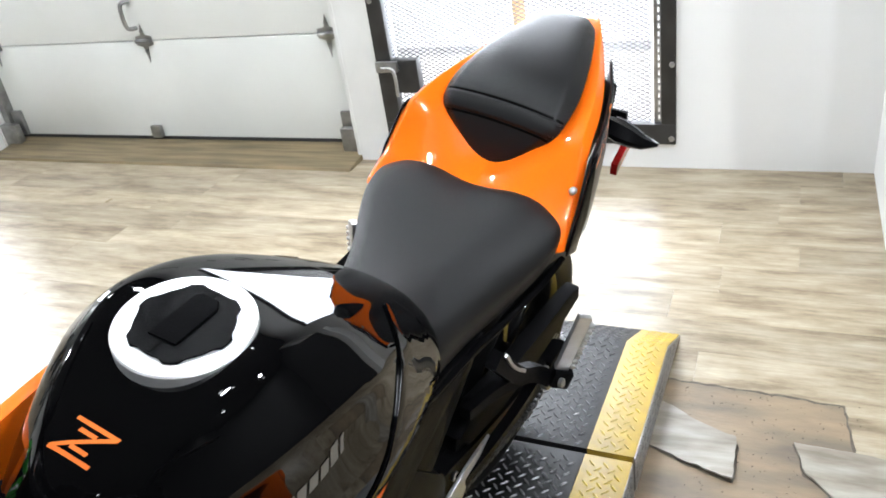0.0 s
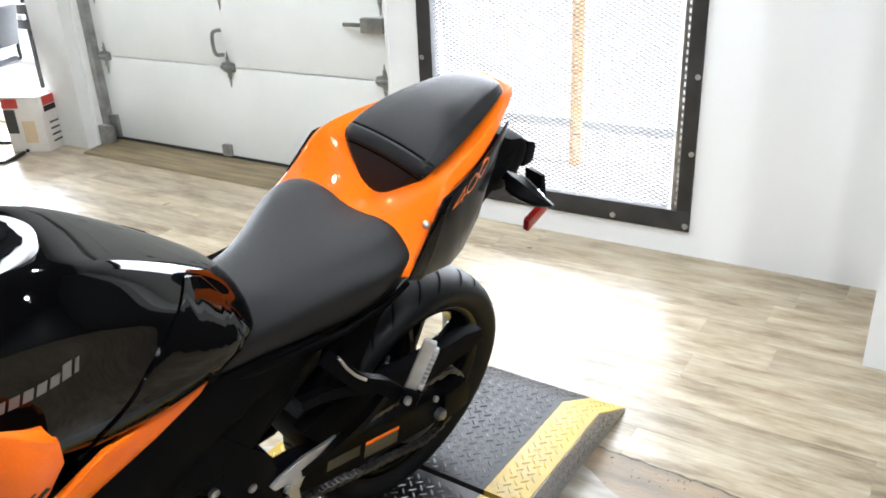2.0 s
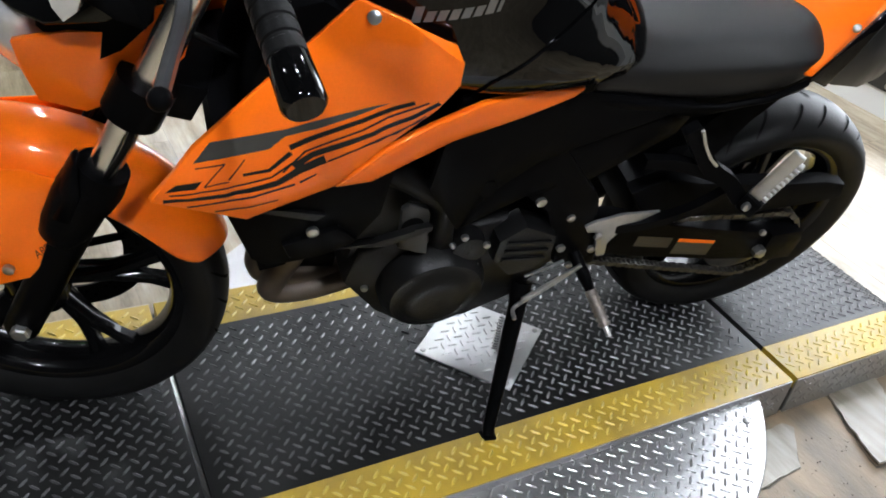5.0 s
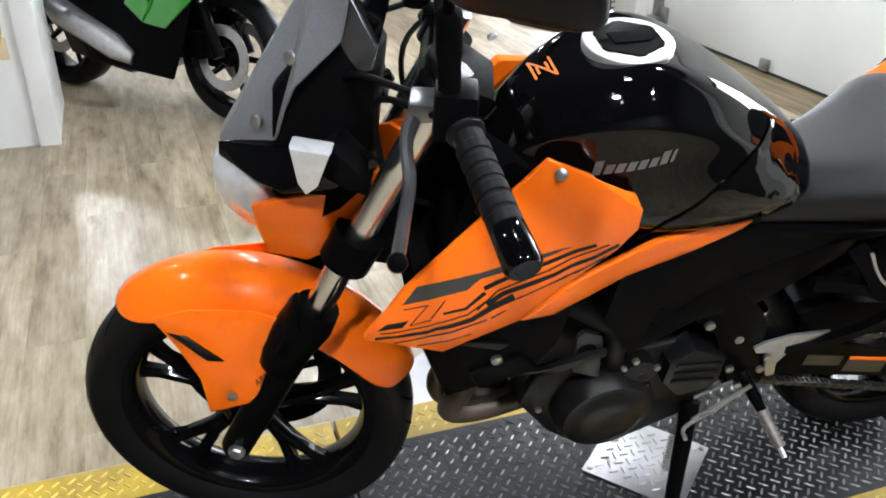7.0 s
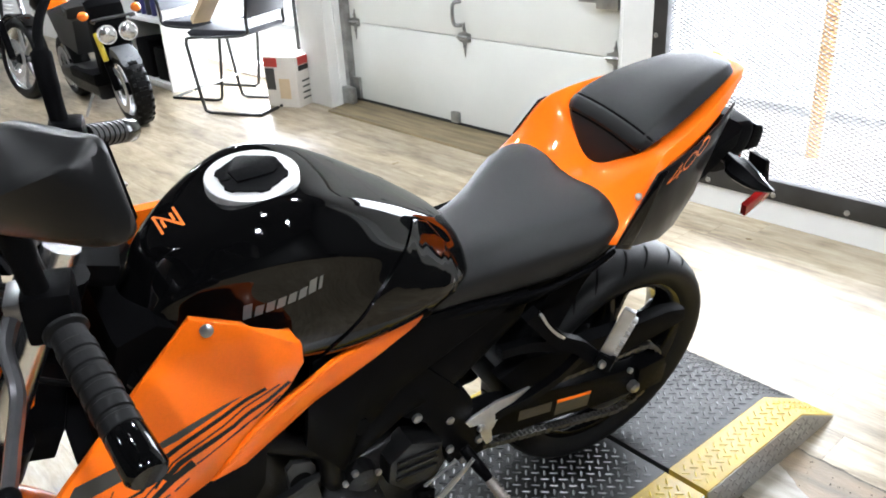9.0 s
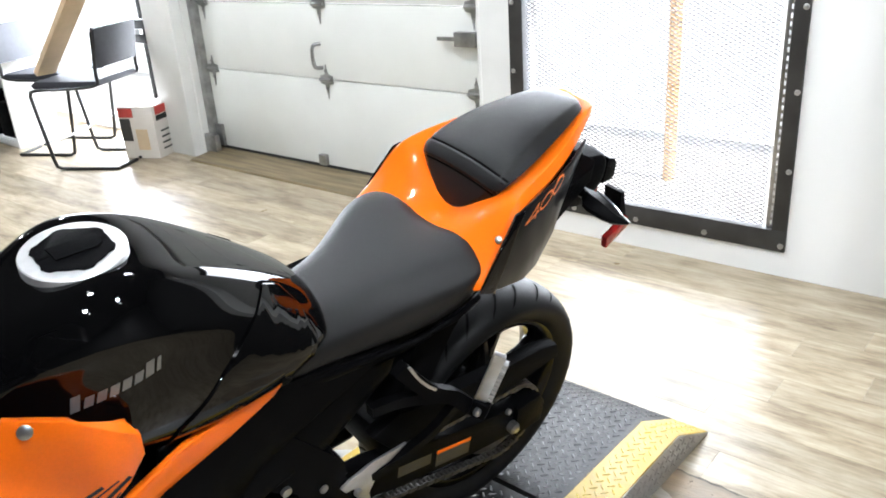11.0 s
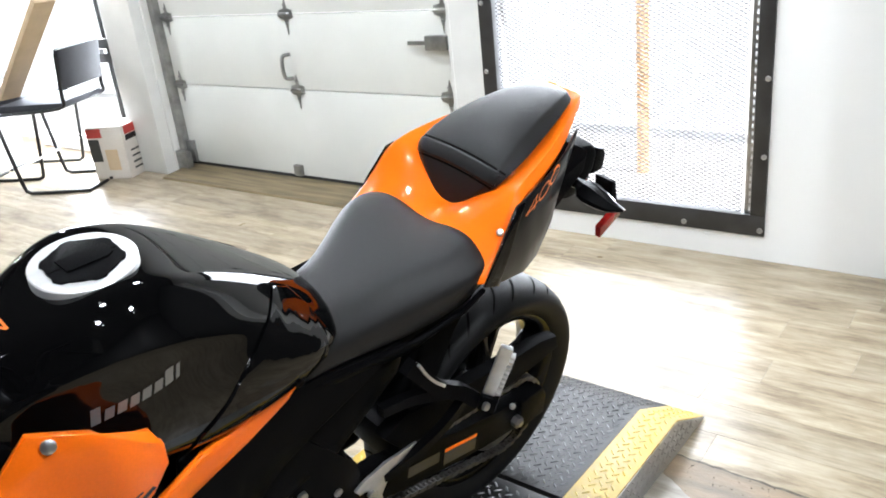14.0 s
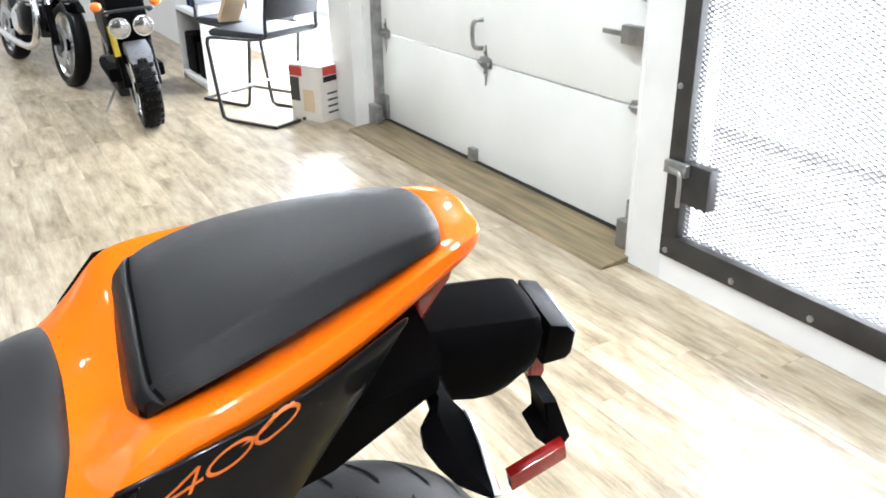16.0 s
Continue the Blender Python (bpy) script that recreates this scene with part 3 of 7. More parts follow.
# bare plate under the side stand
pad = thing("stand_pad", "bright bare aluminium tread plate square on the platform", "plate", pose(-0.095, -0.515, PZ + 0.0025, 0, 0, 38))
part("pad_plate", boxed(-0.105, 0.105, -0.105, 0.105, 0, 0.003, bev=0.001), PLATE_ALU, pad)
lugs(PLATE_ALU, pad, (-0.1, 0.1, -0.1, 0.1, None), lambda x, y: 0.003, PITCH, LL, LW, LH)
for a in (-1, 1):
    for b in (-1, 1):
        part("screw", bolt_head(bmesh.new(), (a * 0.092, b * 0.092, 0.003), (0, 0, 1), 0.006, 0.003, 8), STEEL, pad)

# ---- the motorcycle on the lift ----
# its own frame: x to its left, y to its rear, z up from the rear tyre's contact
bike = thing("motorcycle", "orange and gloss black naked sport motorcycle leaning on its side stand", "motorcycle",
             Matrix.Translation((-0.0804, 0.0315, 0.106)) @ pose(0, 0, 0, 0, 0, -8.86) @ pose(0, 0, 0, 0, 14, 0))
RAKE, STEER_DEG = radians(24.5), -15.0
UPK = Vector((0, math.sin(RAKE), math.cos(RAKE)))
FAX = Vector((0, -1.338, 0.293))
PIV = FAX + 0.035 * Vector((0, math.cos(RAKE), -math.sin(RAKE)))
STEER = Matrix.Translation(PIV) @ Matrix.Rotation(radians(STEER_DEG), 4, UPK) @ Matrix.Translation(-PIV)


def mid(y):
    """Its plane of symmetry runs slightly askew to this frame."""
    return -0.045 * (y + 0.15)


def fpart(name, bm, material, parent=None, label="", sharp=40):
    """A part that turns with the steering."""
    bm.transform(STEER)
    return part(name, bm, material, parent or bike, label, sharp)


def side_shell(name, outline, thick, material, label="", steer=False, parent=None, inset=0.0, **k):
    """The same moulded panel on the left and on the right."""
    for s in (1, -1):
        ob = shell(name, outline if s > 0 or steer else [(x - 2 * mid(y) - inset, y, z - inset) for x, y, z in outline], thick, material, parent or bike, label, side=s, **k)
        if steer:
            ob.data.transform(STEER)


# -- wheels --
def wheel(name, centre, radius, half, steer, spokes=5):
    c = Vector(centre)
    put = fpart if steer else (lambda n, b, m, p=None, l="", sharp=40: part(n, b, m, p or bike, l, sharp))
    rr = 0.2159
    w = half
    crown = lambda f: radius - 0.52 * w * (1 - math.sqrt(max(0.0, 1 - (f * 0.985) ** 2)))
    prof = [(-0.74 * w, rr + 0.003), (-0.9 * w, rr + 0.016), (-0.985 * w, rr + 0.034)] + [(-f * w, crown(f)) for f in (0.995, 0.96, 0.9, 0.8, 0.65, 0.45, 0.22, 0)]
    prof = prof + [(-x, r) for x, r in prof[-2::-1]] + [(0.6 * w, rr - 0.004), (-0.6 * w, rr - 0.004)]
    tyre = put("tyre", lathe(bmesh.new(), prof, 96, c, closed=True), TYRE, None, "black road tyre with short curved tread grooves")
    rim_p = [(-0.74 * w, rr + 0.004), (-0.7 * w, rr - 0.008), (-0.55 * w, rr - 0.016), (-0.2 * w, rr - 0.024), (0.2 * w, rr - 0.024), (0.55 * w, rr - 0.016), (0.7 * w, rr - 0.008), (0.74 * w, rr + 0.004)]
    rim = put("rim", lathe(bmesh.new(), rim_p + [(0.62 * w, rr + 0.002), (-0.62 * w, rr + 0.002)], 96, c, closed=True), RIM, None, "gloss black cast wheel rim")
    for k in range(spokes):
        a0 = 2 * math.pi * (k + 0.15) / spokes
        bm = bmesh.new()
        for da in (-0.14, 0.14):
            pts = []
            for r, a, wx in ((0.035, a0, 0.4), (0.11, a0 + da * 0.35, 0.3), (0.165, a0 + da * 0.9, 0.22), (0.2, a0 + da * 1.25, 0.26)):
                pts.append((r, a, wx * w))
            rings = []
            for r, a, hw in pts:
                rad, tan = Vector((0, math.cos(a), math.sin(a))), Vector((0, -math.sin(a), math.cos(a)))
                t = 0.011 if r < 0.18 else 0.014
                rings.append([bm.verts.new(c + rad * r + tan * tt + Vector((x, 0, 0))) for x, tt in ((-hw, -t * 0.5), (-hw * 0.6, -t), (hw * 0.6, -t), (hw, -t * 0.5), (hw, t * 0.5), (hw * 0.6, t), (-hw * 0.6, t), (-hw, t * 0.5))])
            ring_faces(bm, rings)
        put("spoke", bm, RIM, rim)
    put("hub", lathe(bmesh.new(), [(-0.06, 0.0), (-0.06, 0.028), (-0.045, 0.045), (0.045, 0.045), (0.06, 0.028), (0.06, 0.0)], 32, c), RIM, rim)
    # tread grooves: short curved sipes on the crown, drawn as thin shade-dark strips
    me_v, me_f = [], []
    for k in range(26):
        for s in (1, -1):
            a0 = 2 * math.pi * (k + (0.5 if s > 0 else 0)) / 26
            n = len(me_v)
            steps = 7
            for q in range(steps + 1):
                u = q / steps
                xx = s * w * (0.12 + 0.75 * u)
                f = abs(xx) / w
                r = crown(f) + 0.0009
                a = a0 + 0.16 * u ** 1.6 + (0.03 if k % 2 else 0)
                hw = (0.0034 if 0 < q < steps else 0.0005) / r
                for b in (-hw, hw):
                    p = c + Vector((xx, r * math.cos(a + b), r * math.sin(a + b)))
                    me_v.append(STEER @ p if steer else p)
            for q in range(steps):
                i = n + 2 * q
                me_f.append((i, i + 1, i + 3, i + 2))
    me = bpy.data.meshes.new("tread_grooves")
    me.from_pydata(me_v, [], me_f)
    me.materials.append(GROOVE)
    g = new("tread_grooves", me)
    g.parent = tyre
    g["kind"] = "stuff"
    return rim


TYRE = mat("road_tyre_rubber", (0.0075, 0.0075, 0.0078), 0.5, vary=0.3, scale=18, bump=0.08, bump_scale=200, spec=0.13)
# near-black stands in for the shade inside grooves, seams, slots and holes
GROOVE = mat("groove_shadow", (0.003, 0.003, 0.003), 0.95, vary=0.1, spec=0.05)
RAX = Vector((-0.018, -0.004, 0.290))
rear_rim = wheel("rear", RAX, 0.290, 0.071, False)
front_rim = wheel("front", FAX, 0.285, 0.054, True)


def disc(c, x, r0, r1, steer, holes, label):
    put = fpart if steer else (lambda n, b, m, p=None, l="": part(n, b, m, p or bike, l))
    prof = [(x - 0.002, r0), (x + 0.002, r0), (x + 0.002, r1), (x - 0.002, r1)]
    d = put("brake_disc", lathe(bmesh.new(), prof, 48, c, closed=True), DISC, None, label)
    for k in range(6):
        a = 2 * math.pi * k / 6
        bm = tube(bmesh.new(), [c + Vector((x, 0.04 * math.cos(a), 0.04 * math.sin(a))), c + Vector((x, (r0 + 0.01) * math.cos(a + 0.25), (r0 + 0.01) * math.sin(a + 0.25)))], 0.008, 6)
        put("disc_carrier", bm, SATIN, d)
    bm = bmesh.new()
    for k in range(holes):
        a = 2 * math.pi * k / holes
        for q, rad in enumerate((0.3, 0.55, 0.8)):
            rr = r0 + (r1 - r0) * rad
            p = c + Vector((0, rr * math.cos(a + q * 0.09), rr * math.sin(a + q * 0.09)))
            tube(bm, [p + Vector((x - 0.0026, 0, 0)), p + Vector((x + 0.0026, 0, 0))], 0.0035, 6)
    put("disc_holes", bm, GROOVE, d)["kind"] = "stuff"


disc(FAX, -0.072, 0.105, 0.148, True, 20, "drilled front brake disc")
disc(RAX, -0.07, 0.075, 0.11, False, 16, "drilled rear brake disc")

# -- front fork, clamps, fender --
for s in (1, -1):
    foot = FAX + Vector((s * 0.095, 0, 0))
    fpart("fork_slider", tube(bmesh.new(), [foot - UPK * 0.035, foot - UPK * 0.02, foot + UPK * 0.05, foot + UPK * 0.27, foot + UPK * 0.3], [0.018, 0.026, 0.027, 0.029, 0.033], 20), SATIN, None, "black fork slider")
    fpart("fork_seal_cup", tube(bmesh.new(), [foot + UPK * 0.27, foot + UPK * 0.3, foot + UPK * 0.335], [0.034, 0.038, 0.034], 20), MATTE)
    fpart("fork_tube", tube(bmesh.new(), [foot + UPK * 0.2, foot + UPK * 0.76], 0.0205, 20), CHROME, None, "chromed fork tube")
    fpart("axle_nut", tube(bmesh.new(), [foot + Vector((s * 0.018, 0, 0)), foot + Vector((s * 0.034, 0, 0)), foot + Vector((s * 0.037, 0, 0))], [0.014, 0.014, 0.011], 6), BOLT, None, "zinc plated axle nut")
    at_h = lambda h, dy=0.0: foot + UPK * h + Vector((0, dy, 0))
    guard = tube(bmesh.new(), [at_h(0.196, -0.01), at_h(0.203, -0.01), at_h(0.23, -0.009), at_h(0.28, -0.008), at_h(0.31, -0.006), at_h(0.314, -0.006)], [0.026, 0.032, 0.037, 0.039, 0.0375, 0.035], 24)
    gd0 = fpart("fork_guard", guard, SATIN, None, "rounded black fork guard")
    # tongue of the guard rising before the tube
    rows = []
    bm = bmesh.new()
    for h, half, r in ((0.26, 60, 0.0395), (0.31, 56, 0.0395), (0.335, 38, 0.039), (0.355, 22, 0.038), (0.37, 8, 0.037)):
        rows.append([bm.verts.new(at_h(h, -0.006) + r * Vector((s * math.sin(radians(25 + half * u)), -math.cos(radians(25 + half * u)), 0))) for u in (-1, -0.6, -0.2, 0.2, 0.6, 1)])
    ring_faces(bm, rows, closed=False, cap=False)
    md = fpart("guard_tongue", bm, SATIN, gd0).modifiers.new("thickness", "SOLIDIFY")
    md.thickness, md.offset = 0.004, 0.0
for d, h, n in ((0.43, 0.055, "lower_clamp"), (0.70, 0.03, "top_clamp")):
    a = FAX + UPK * d
    bm = bmesh.new()
    for s in (1, -1):
        tube(bm, [a + Vector((s * 0.095, 0, 0)), a + Vector((s * 0.095, 0, 0)) + UPK * h], 0.037, 18)
    prism(bm, [(-0.1, -0.03), (0.1, -0.03), (0.06, 0.07), (-0.06, 0.07)], "z", 0, h, bev=0.004,
          m=Matrix.Translation(a) @ Matrix.Rotation(-RAKE, 4, "X"))
    fpart(n, bm, SATIN, None, "black fork clamp")


def fender_section(phi, R, wide, drop, lift_edge=0.0):
    """One rib of the front fender: points across, at the angle phi from straight up (rear positive)."""
    out = []
    for u in (-1, -0.92, -0.72, -0.4, 0, 0.4, 0.72, 0.92, 1):
        r = R - drop * (abs(u) ** 2.6)
        out.append(FAX + Vector((u * wide, r * math.sin(phi), r * math.cos(phi))))
    return out


bm = bmesh.new()
ribs = []
for deg, R, wide, drop in ((-42, 0.300, 0.028, 0.008), (-40.5, 0.306, 0.048, 0.025), (-35, 0.311, 0.066, 0.048), (-23, 0.314, 0.076, 0.062), (-8, 0.315, 0.08, 0.068), (10, 0.315, 0.08, 0.07), (30, 0.314, 0.077, 0.07), (50, 0.312, 0.075, 0.068), (62, 0.311, 0.07, 0.062), (68, 0.308, 0.055, 0.04)):
    ribs.append([bm.verts.new(p) for p in fender_section(radians(deg), R, wide, drop)])
ring_faces(bm, ribs, closed=False, cap=False)
fender = fpart("front_fender", bm, ORANGE, None, "glossy orange front fender")
md = fender.modifiers.new("thickness", "SOLIDIFY")
md.thickness, md.offset = 0.004, -1
sub(fender, 2)
side_shell("fender_side", [(0.078, -1.46, 0.535), (0.082, -1.40, 0.56), (0.09, -1.30, 0.575), (0.105, -1.235, 0.57), (0.116, -1.245, 0.495), (0.118, -1.31, 0.405), (0.116, -1.375, 0.375), (0.108, -1.385, 0.44), (0.092, -1.42, 0.49)],
           0.004, ORANGE, "orange fender side wing", steer=True, cuts=2)
for s in (1, -1):
    fpart("fender_screw", bolt_head(bmesh.new(), (s * 0.118, -1.335, 0.42), (s, 0, 0), 0.008, 0.005), BOLT, fender)
side_shell("fender_slot", [(0.0955, -1.43, 0.523), (0.1, -1.40, 0.523), (0.108, -1.345, 0.485), (0.108, -1.37, 0.483)], 0.002, DECALBLACK, "black slot decal", steer=True, bev=0)

# -- fuel tank --
TANK = [
    (-1.03, [(0, 0.84), (0.02, 0.84), (0.05, 0.835), (0.09, 0.82), (0.11, 0.80), (0.10, 0.78), (0, 0.77)]),
    (-0.985, [(0, 0.88), (0.01, 0.88), (0.022, 0.875), (0.078, 0.847), (0.118, 0.82), (0.11, 0.78), (0, 0.77)]),
    (-0.966, [(0, 0.926), (0.014, 0.925), (0.026, 0.918), (0.075, 0.868), (0.10, 0.833), (0.105, 0.775), (0, 0.765)]),
    (-0.94, [(0, 0.945), (0.024, 0.944), (0.041, 0.939), (0.085, 0.88), (0.105, 0.84), (0.11, 0.77), (0, 0.76)]),
    (-0.90, [(0, 0.957), (0.034, 0.957), (0.06, 0.956), (0.098, 0.892), (0.118, 0.85), (0.12, 0.763), (0, 0.753)]),
    (-0.85, [(0, 0.964), (0.042, 0.964), (0.077, 0.967), (0.118, 0.90), (0.138, 0.85), (0.135, 0.76), (0, 0.75)]),
    (-0.80, [(0, 0.968), (0.048, 0.968), (0.087, 0.973), (0.134, 0.90), (0.153, 0.85), (0.146, 0.755), (0, 0.745)]),
    (-0.72, [(0, 0.963), (0.047, 0.963), (0.085, 0.963), (0.14, 0.888), (0.16, 0.84), (0.15, 0.75), (0, 0.74)]),
    (-0.64, [(0, 0.937), (0.042, 0.936), (0.075, 0.93), (0.125, 0.862), (0.145, 0.815), (0.14, 0.75), (0, 0.74)]),
    (-0.565, [(0, 0.889), (0.035, 0.888), (0.062, 0.881), (0.105, 0.83), (0.128, 0.795), (0.125, 0.755), (0, 0.745)]),
    (-0.515, [(0, 0.853), (0.03, 0.851), (0.052, 0.845), (0.09, 0.815), (0.108, 0.79), (0.1, 0.765), (0, 0.755)]),
    (-0.49, [(0, 0.828), (0.03, 0.826), (0.05, 0.82), (0.075, 0.80), (0.085, 0.785), (0.075, 0.775), (0, 0.77)]),
]


def crested(y, half):
    """Adds the crest that runs above the recess in each flank."""
    a, b = half[2], half[3]
    out = 0.016 * max(0.0, 1 - abs(y + 0.83) / 0.2)
    return y, half[:3] + [(b[0] * 0.75 + a[0] * 0.25 + out, b[1] * 0.6 + a[1] * 0.4)] + half[3:]


tank = sub(part("fuel_tank", loft([crested(y, half) for y, half in TANK], crease=((2, 0.25), (3, 0.4), (5, 0.2))), GLOSS, bike, "gloss black fuel tank"), 3)
for v in tank.data.vertices:
    u = min(1.0, max(0.0, (v.co.z - 0.85) / 0.12))
    v.co.z += 0.03 * u * min(1.0, max(0.0, 1 - abs(v.co.y + 0.79) / 0.16))
    v.co.x += mid(v.co.y)
from mathutils.bvhtree import BVHTree

def skin_of(ob):
    """The finished surface of a part, in the motorcycle's own frame."""
    bpy.context.view_layer.update()
    ev = ob.evaluated_get(bpy.context.evaluated_depsgraph_get())
    me = ev.to_mesh()
    tree = BVHTree.FromPolygons([v.co.copy() for v in me.vertices], [tuple(p.vertices) for p in me.polygons])
    ev.to_mesh_clear()
    return tree


# filler cap, bedded on the tank's crown
CAP_XY = Vector((0.03, -0.807))
crown_skin = skin_of(tank)
crown_z = lambda dx, dy: crown_skin.ray_cast(Vector((CAP_XY.x + dx, CAP_XY.y + dy, 1.3)), Vector((0, 0, -1)))[0].z
rim_z = [crown_z(0.058 * math.cos(k * math.pi / 8), 0.058 * math.sin(k * math.pi / 8)) for k in range(16)]
CAP_TILT = math.atan2(rim_z[4] - rim_z[12], 0.116)
CAPRING = mat("brushed_cap_ring", (0.78, 0.78, 0.78), 0.42, 0.75, vary=0.12, scale=60, bump=0.1, bump_scale=500)
CAPM = Matrix.Translation((CAP_XY.x, CAP_XY.y, max(sum(rim_z) / 16, max(rim_z) - 0.003, crown_z(0, 0)) + 0.0015)) @ Matrix.Rotation(CAP_TILT, 4, "X")
cap = part("filler_cap", tube(bmesh.new(), [(0, 0, -0.012), (0, 0, 0.0005), (0, 0, 0.002)], [0.0595, 0.0595, 0.058], 64), CAPRING, bike, "brushed aluminium filler cap ring with black lid", m=CAPM)
bm = bmesh.new()
pts = []
for k in range(48):
    a = 2 * math.pi * k / 48
    pts.append(((0.0415 + 0.0045 * (1 if math.cos(6 * a) > 0.45 else 0)) * math.cos(a), (0.0415 + 0.0045 * (1 if math.cos(6 * a) > 0.45 else 0)) * math.sin(a)))
prism(bm, pts, "z", 0.0015, 0.004, bev=0.0008)
part("cap_lid", bm, SATIN, cap)
bm = bmesh.new()
prism(bm, [(-0.014, -0.026), (0.014, -0.024), (0.014, 0.024), (0.008, 0.032), (-0.01, 0.032), (-0.014, 0.026)], "z", 0.0038, 0.0062, bev=0.0012)
part("cap_flap", bm, MATTE, cap)
for k in (-1, 1):
    part("lid_slot", boxed(-0.0016, 0.0016, k * 0.033 - 0.007, k * 0.033 + 0.007, 0.0039, 0.0046), GROOVE, cap)

# -- seats --
def askew(ob):
    for v in ob.data.vertices:
        v.co.x, v.co.y = v.co.x + mid(v.co.y), v.co.y + 0.045 * v.co.x
    return ob


seat = sub(askew(part("rider_seat", loft([
    (-0.60, [(0, 0.80), (0.05, 0.80), (0.085, 0.785), (0.105, 0.76), (0.112, 0.735), (0.09, 0.725), (0, 0.725)]),
    (-0.55, [(0, 0.797), (0.04, 0.796), (0.068, 0.785), (0.095, 0.762), (0.105, 0.733), (0.085, 0.722), (0, 0.722)]),
    (-0.47, [(0, 0.792), (0.042, 0.79), (0.07, 0.777), (0.092, 0.752), (0.10, 0.718), (0.085, 0.706), (0, 0.706)]),
    (-0.40, [(0, 0.798), (0.052, 0.797), (0.085, 0.784), (0.104, 0.757), (0.104, 0.71), (0.09, 0.70), (0, 0.70)]),
    (-0.34, [(0, 0.813), (0.075, 0.813), (0.112, 0.80), (0.130, 0.772), (0.118, 0.715), (0.10, 0.703), (0, 0.703)]),
    (-0.285, [(0, 0.825), (0.09, 0.834), (0.132, 0.824), (0.155, 0.797), (0.143, 0.74), (0.11, 0.72), (0, 0.72)]),
    (-0.24, [(0, 0.829), (0.075, 0.845), (0.120, 0.841), (0.156, 0.815), (0.155, 0.775), (0.12, 0.745), (0, 0.745)]),
    (-0.215, [(0, -0.226, 0.825), (0.06, 0.842), (0.10, 0.841), (0.135, 0.822), (0.138, 0.80), (0.10, 0.78), (0, 0.78)]),
], crease=((3, 0.35),)), VINYL, bike, "black vinyl rider seat")), 3)
pill = sub(askew(part("passenger_seat", loft([
    (0, [(0, -0.172, 0.838), (0.008, -0.172, 0.838), (0.014, -0.171, 0.836), (0.017, -0.168, 0.83), (0.01, -0.16, 0.826), (0, -0.16, 0.824)]),
    (0, [(0, -0.170, 0.862), (0.022, -0.170, 0.861), (0.038, -0.169, 0.859), (0.045, -0.163, 0.853), (0.03, -0.15, 0.846), (0, -0.15, 0.846)]),
    (0, [(0, -0.162, 0.912), (0.045, -0.162, 0.911), (0.08, -0.163, 0.906), (0.091, -0.156, 0.898), (0.07, -0.14, 0.886), (0, -0.14, 0.886)]),
    (0, [(0, -0.148, 0.938), (0.048, -0.149, 0.937), (0.086, -0.151, 0.928), (0.099, -0.145, 0.915), (0.075, -0.13, 0.90), (0, -0.13, 0.90)]),
    (-0.10, [(0, 0.966), (0.048, 0.965), (0.080, 0.957), (0.103, 0.936), (0.08, 0.92), (0, 0.92)]),
    (-0.03, [(0, 0.985), (0.043, 0.984), (0.067, 0.976), (0.090, 0.954), (0.067, 0.938), (0, 0.938)]),
    (0.05, [(0, 0.995), (0.034, 0.994), (0.052, 0.988), (0.070, 0.970), (0.05, 0.955), (0, 0.955)]),
    (0.10, [(0, 0.997), (0.027, 0.996), (0.041, 0.991), (0.053, 0.978), (0.04, 0.965), (0, 0.965)]),
    (0.126, [(0, 0.988), (0.020, 0.987), (0.031, 0.984), (0.039, 0.977), (0.03, 0.97), (0, 0.97)]),
], crease=((2, 0.75), (3, 0.7), (4, 0.5))), VINYL, bike, "black vinyl passenger seat with strap")), 3)

# -- tail cowl --
tail = sub(askew(part("tail_cowl", loft([
    (-0.27, [(0, 0.79), (0.07, 0.80), (0.125, 0.80), (0.158, 0.79), (0.166, 0.782), (0.155, 0.77), (0, 0.76)]),
    (-0.245, [(0, 0.805), (0.075, 0.824), (0.125, 0.824), (0.158, 0.806), (0.166, 0.797), (0.156, 0.78), (0, 0.765)]),
    (-0.222, [(0, 0.817), (0.07, 0.840), (0.12, 0.845), (0.152, 0.832), (0.161, 0.82), (0.15, 0.79), (0, 0.77)]),
    (-0.20, [(0, 0.822), (0.06, 0.853), (0.108, 0.868), (0.145, 0.860), (0.156, 0.85), (0.15, 0.81), (0, 0.78)]),
    (-0.175, [(0, 0.828), (0.05, 0.864), (0.098, 0.892), (0.138, 0.900), (0.150, 0.89), (0.145, 0.85), (0, 0.80)]),
    (-0.15, [(0, 0.84), (0.05, 0.876), (0.098, 0.908), (0.130, 0.918), (0.144, 0.906), (0.14, 0.87), (0, 0.82)]),
    (-0.08, [(0, 0.88), (0.06, 0.905), (0.098, 0.926), (0.120, 0.931), (0.134, 0.918), (0.127, 0.885), (0, 0.86)]),
    (0.0, [(0, 0.91), (0.055, 0.93), (0.078, 0.944), (0.098, 0.946), (0.112, 0.934), (0.105, 0.905), (0, 0.89)]),
    (0.07, [(0, 0.945), (0.045, 0.955), (0.061, 0.965), (0.074, 0.963), (0.083, 0.952), (0.076, 0.925), (0, 0.915)]),
    (0.13, [(0, 0.972), (0.032, 0.974), (0.045, 0.979), (0.053, 0.979), (0.057, 0.968), (0.05, 0.943), (0, 0.935)]),
    (0.168, [(0, 0.978), (0.02, 0.978), (0.03, 0.979), (0.036, 0.978), (0.037, 0.971), (0.034, 0.958), (0, 0.952)]),
], crease=((3, 0.6), (4, 0.5))), ORANGE, bike, "glossy orange tail cowl")), 3)
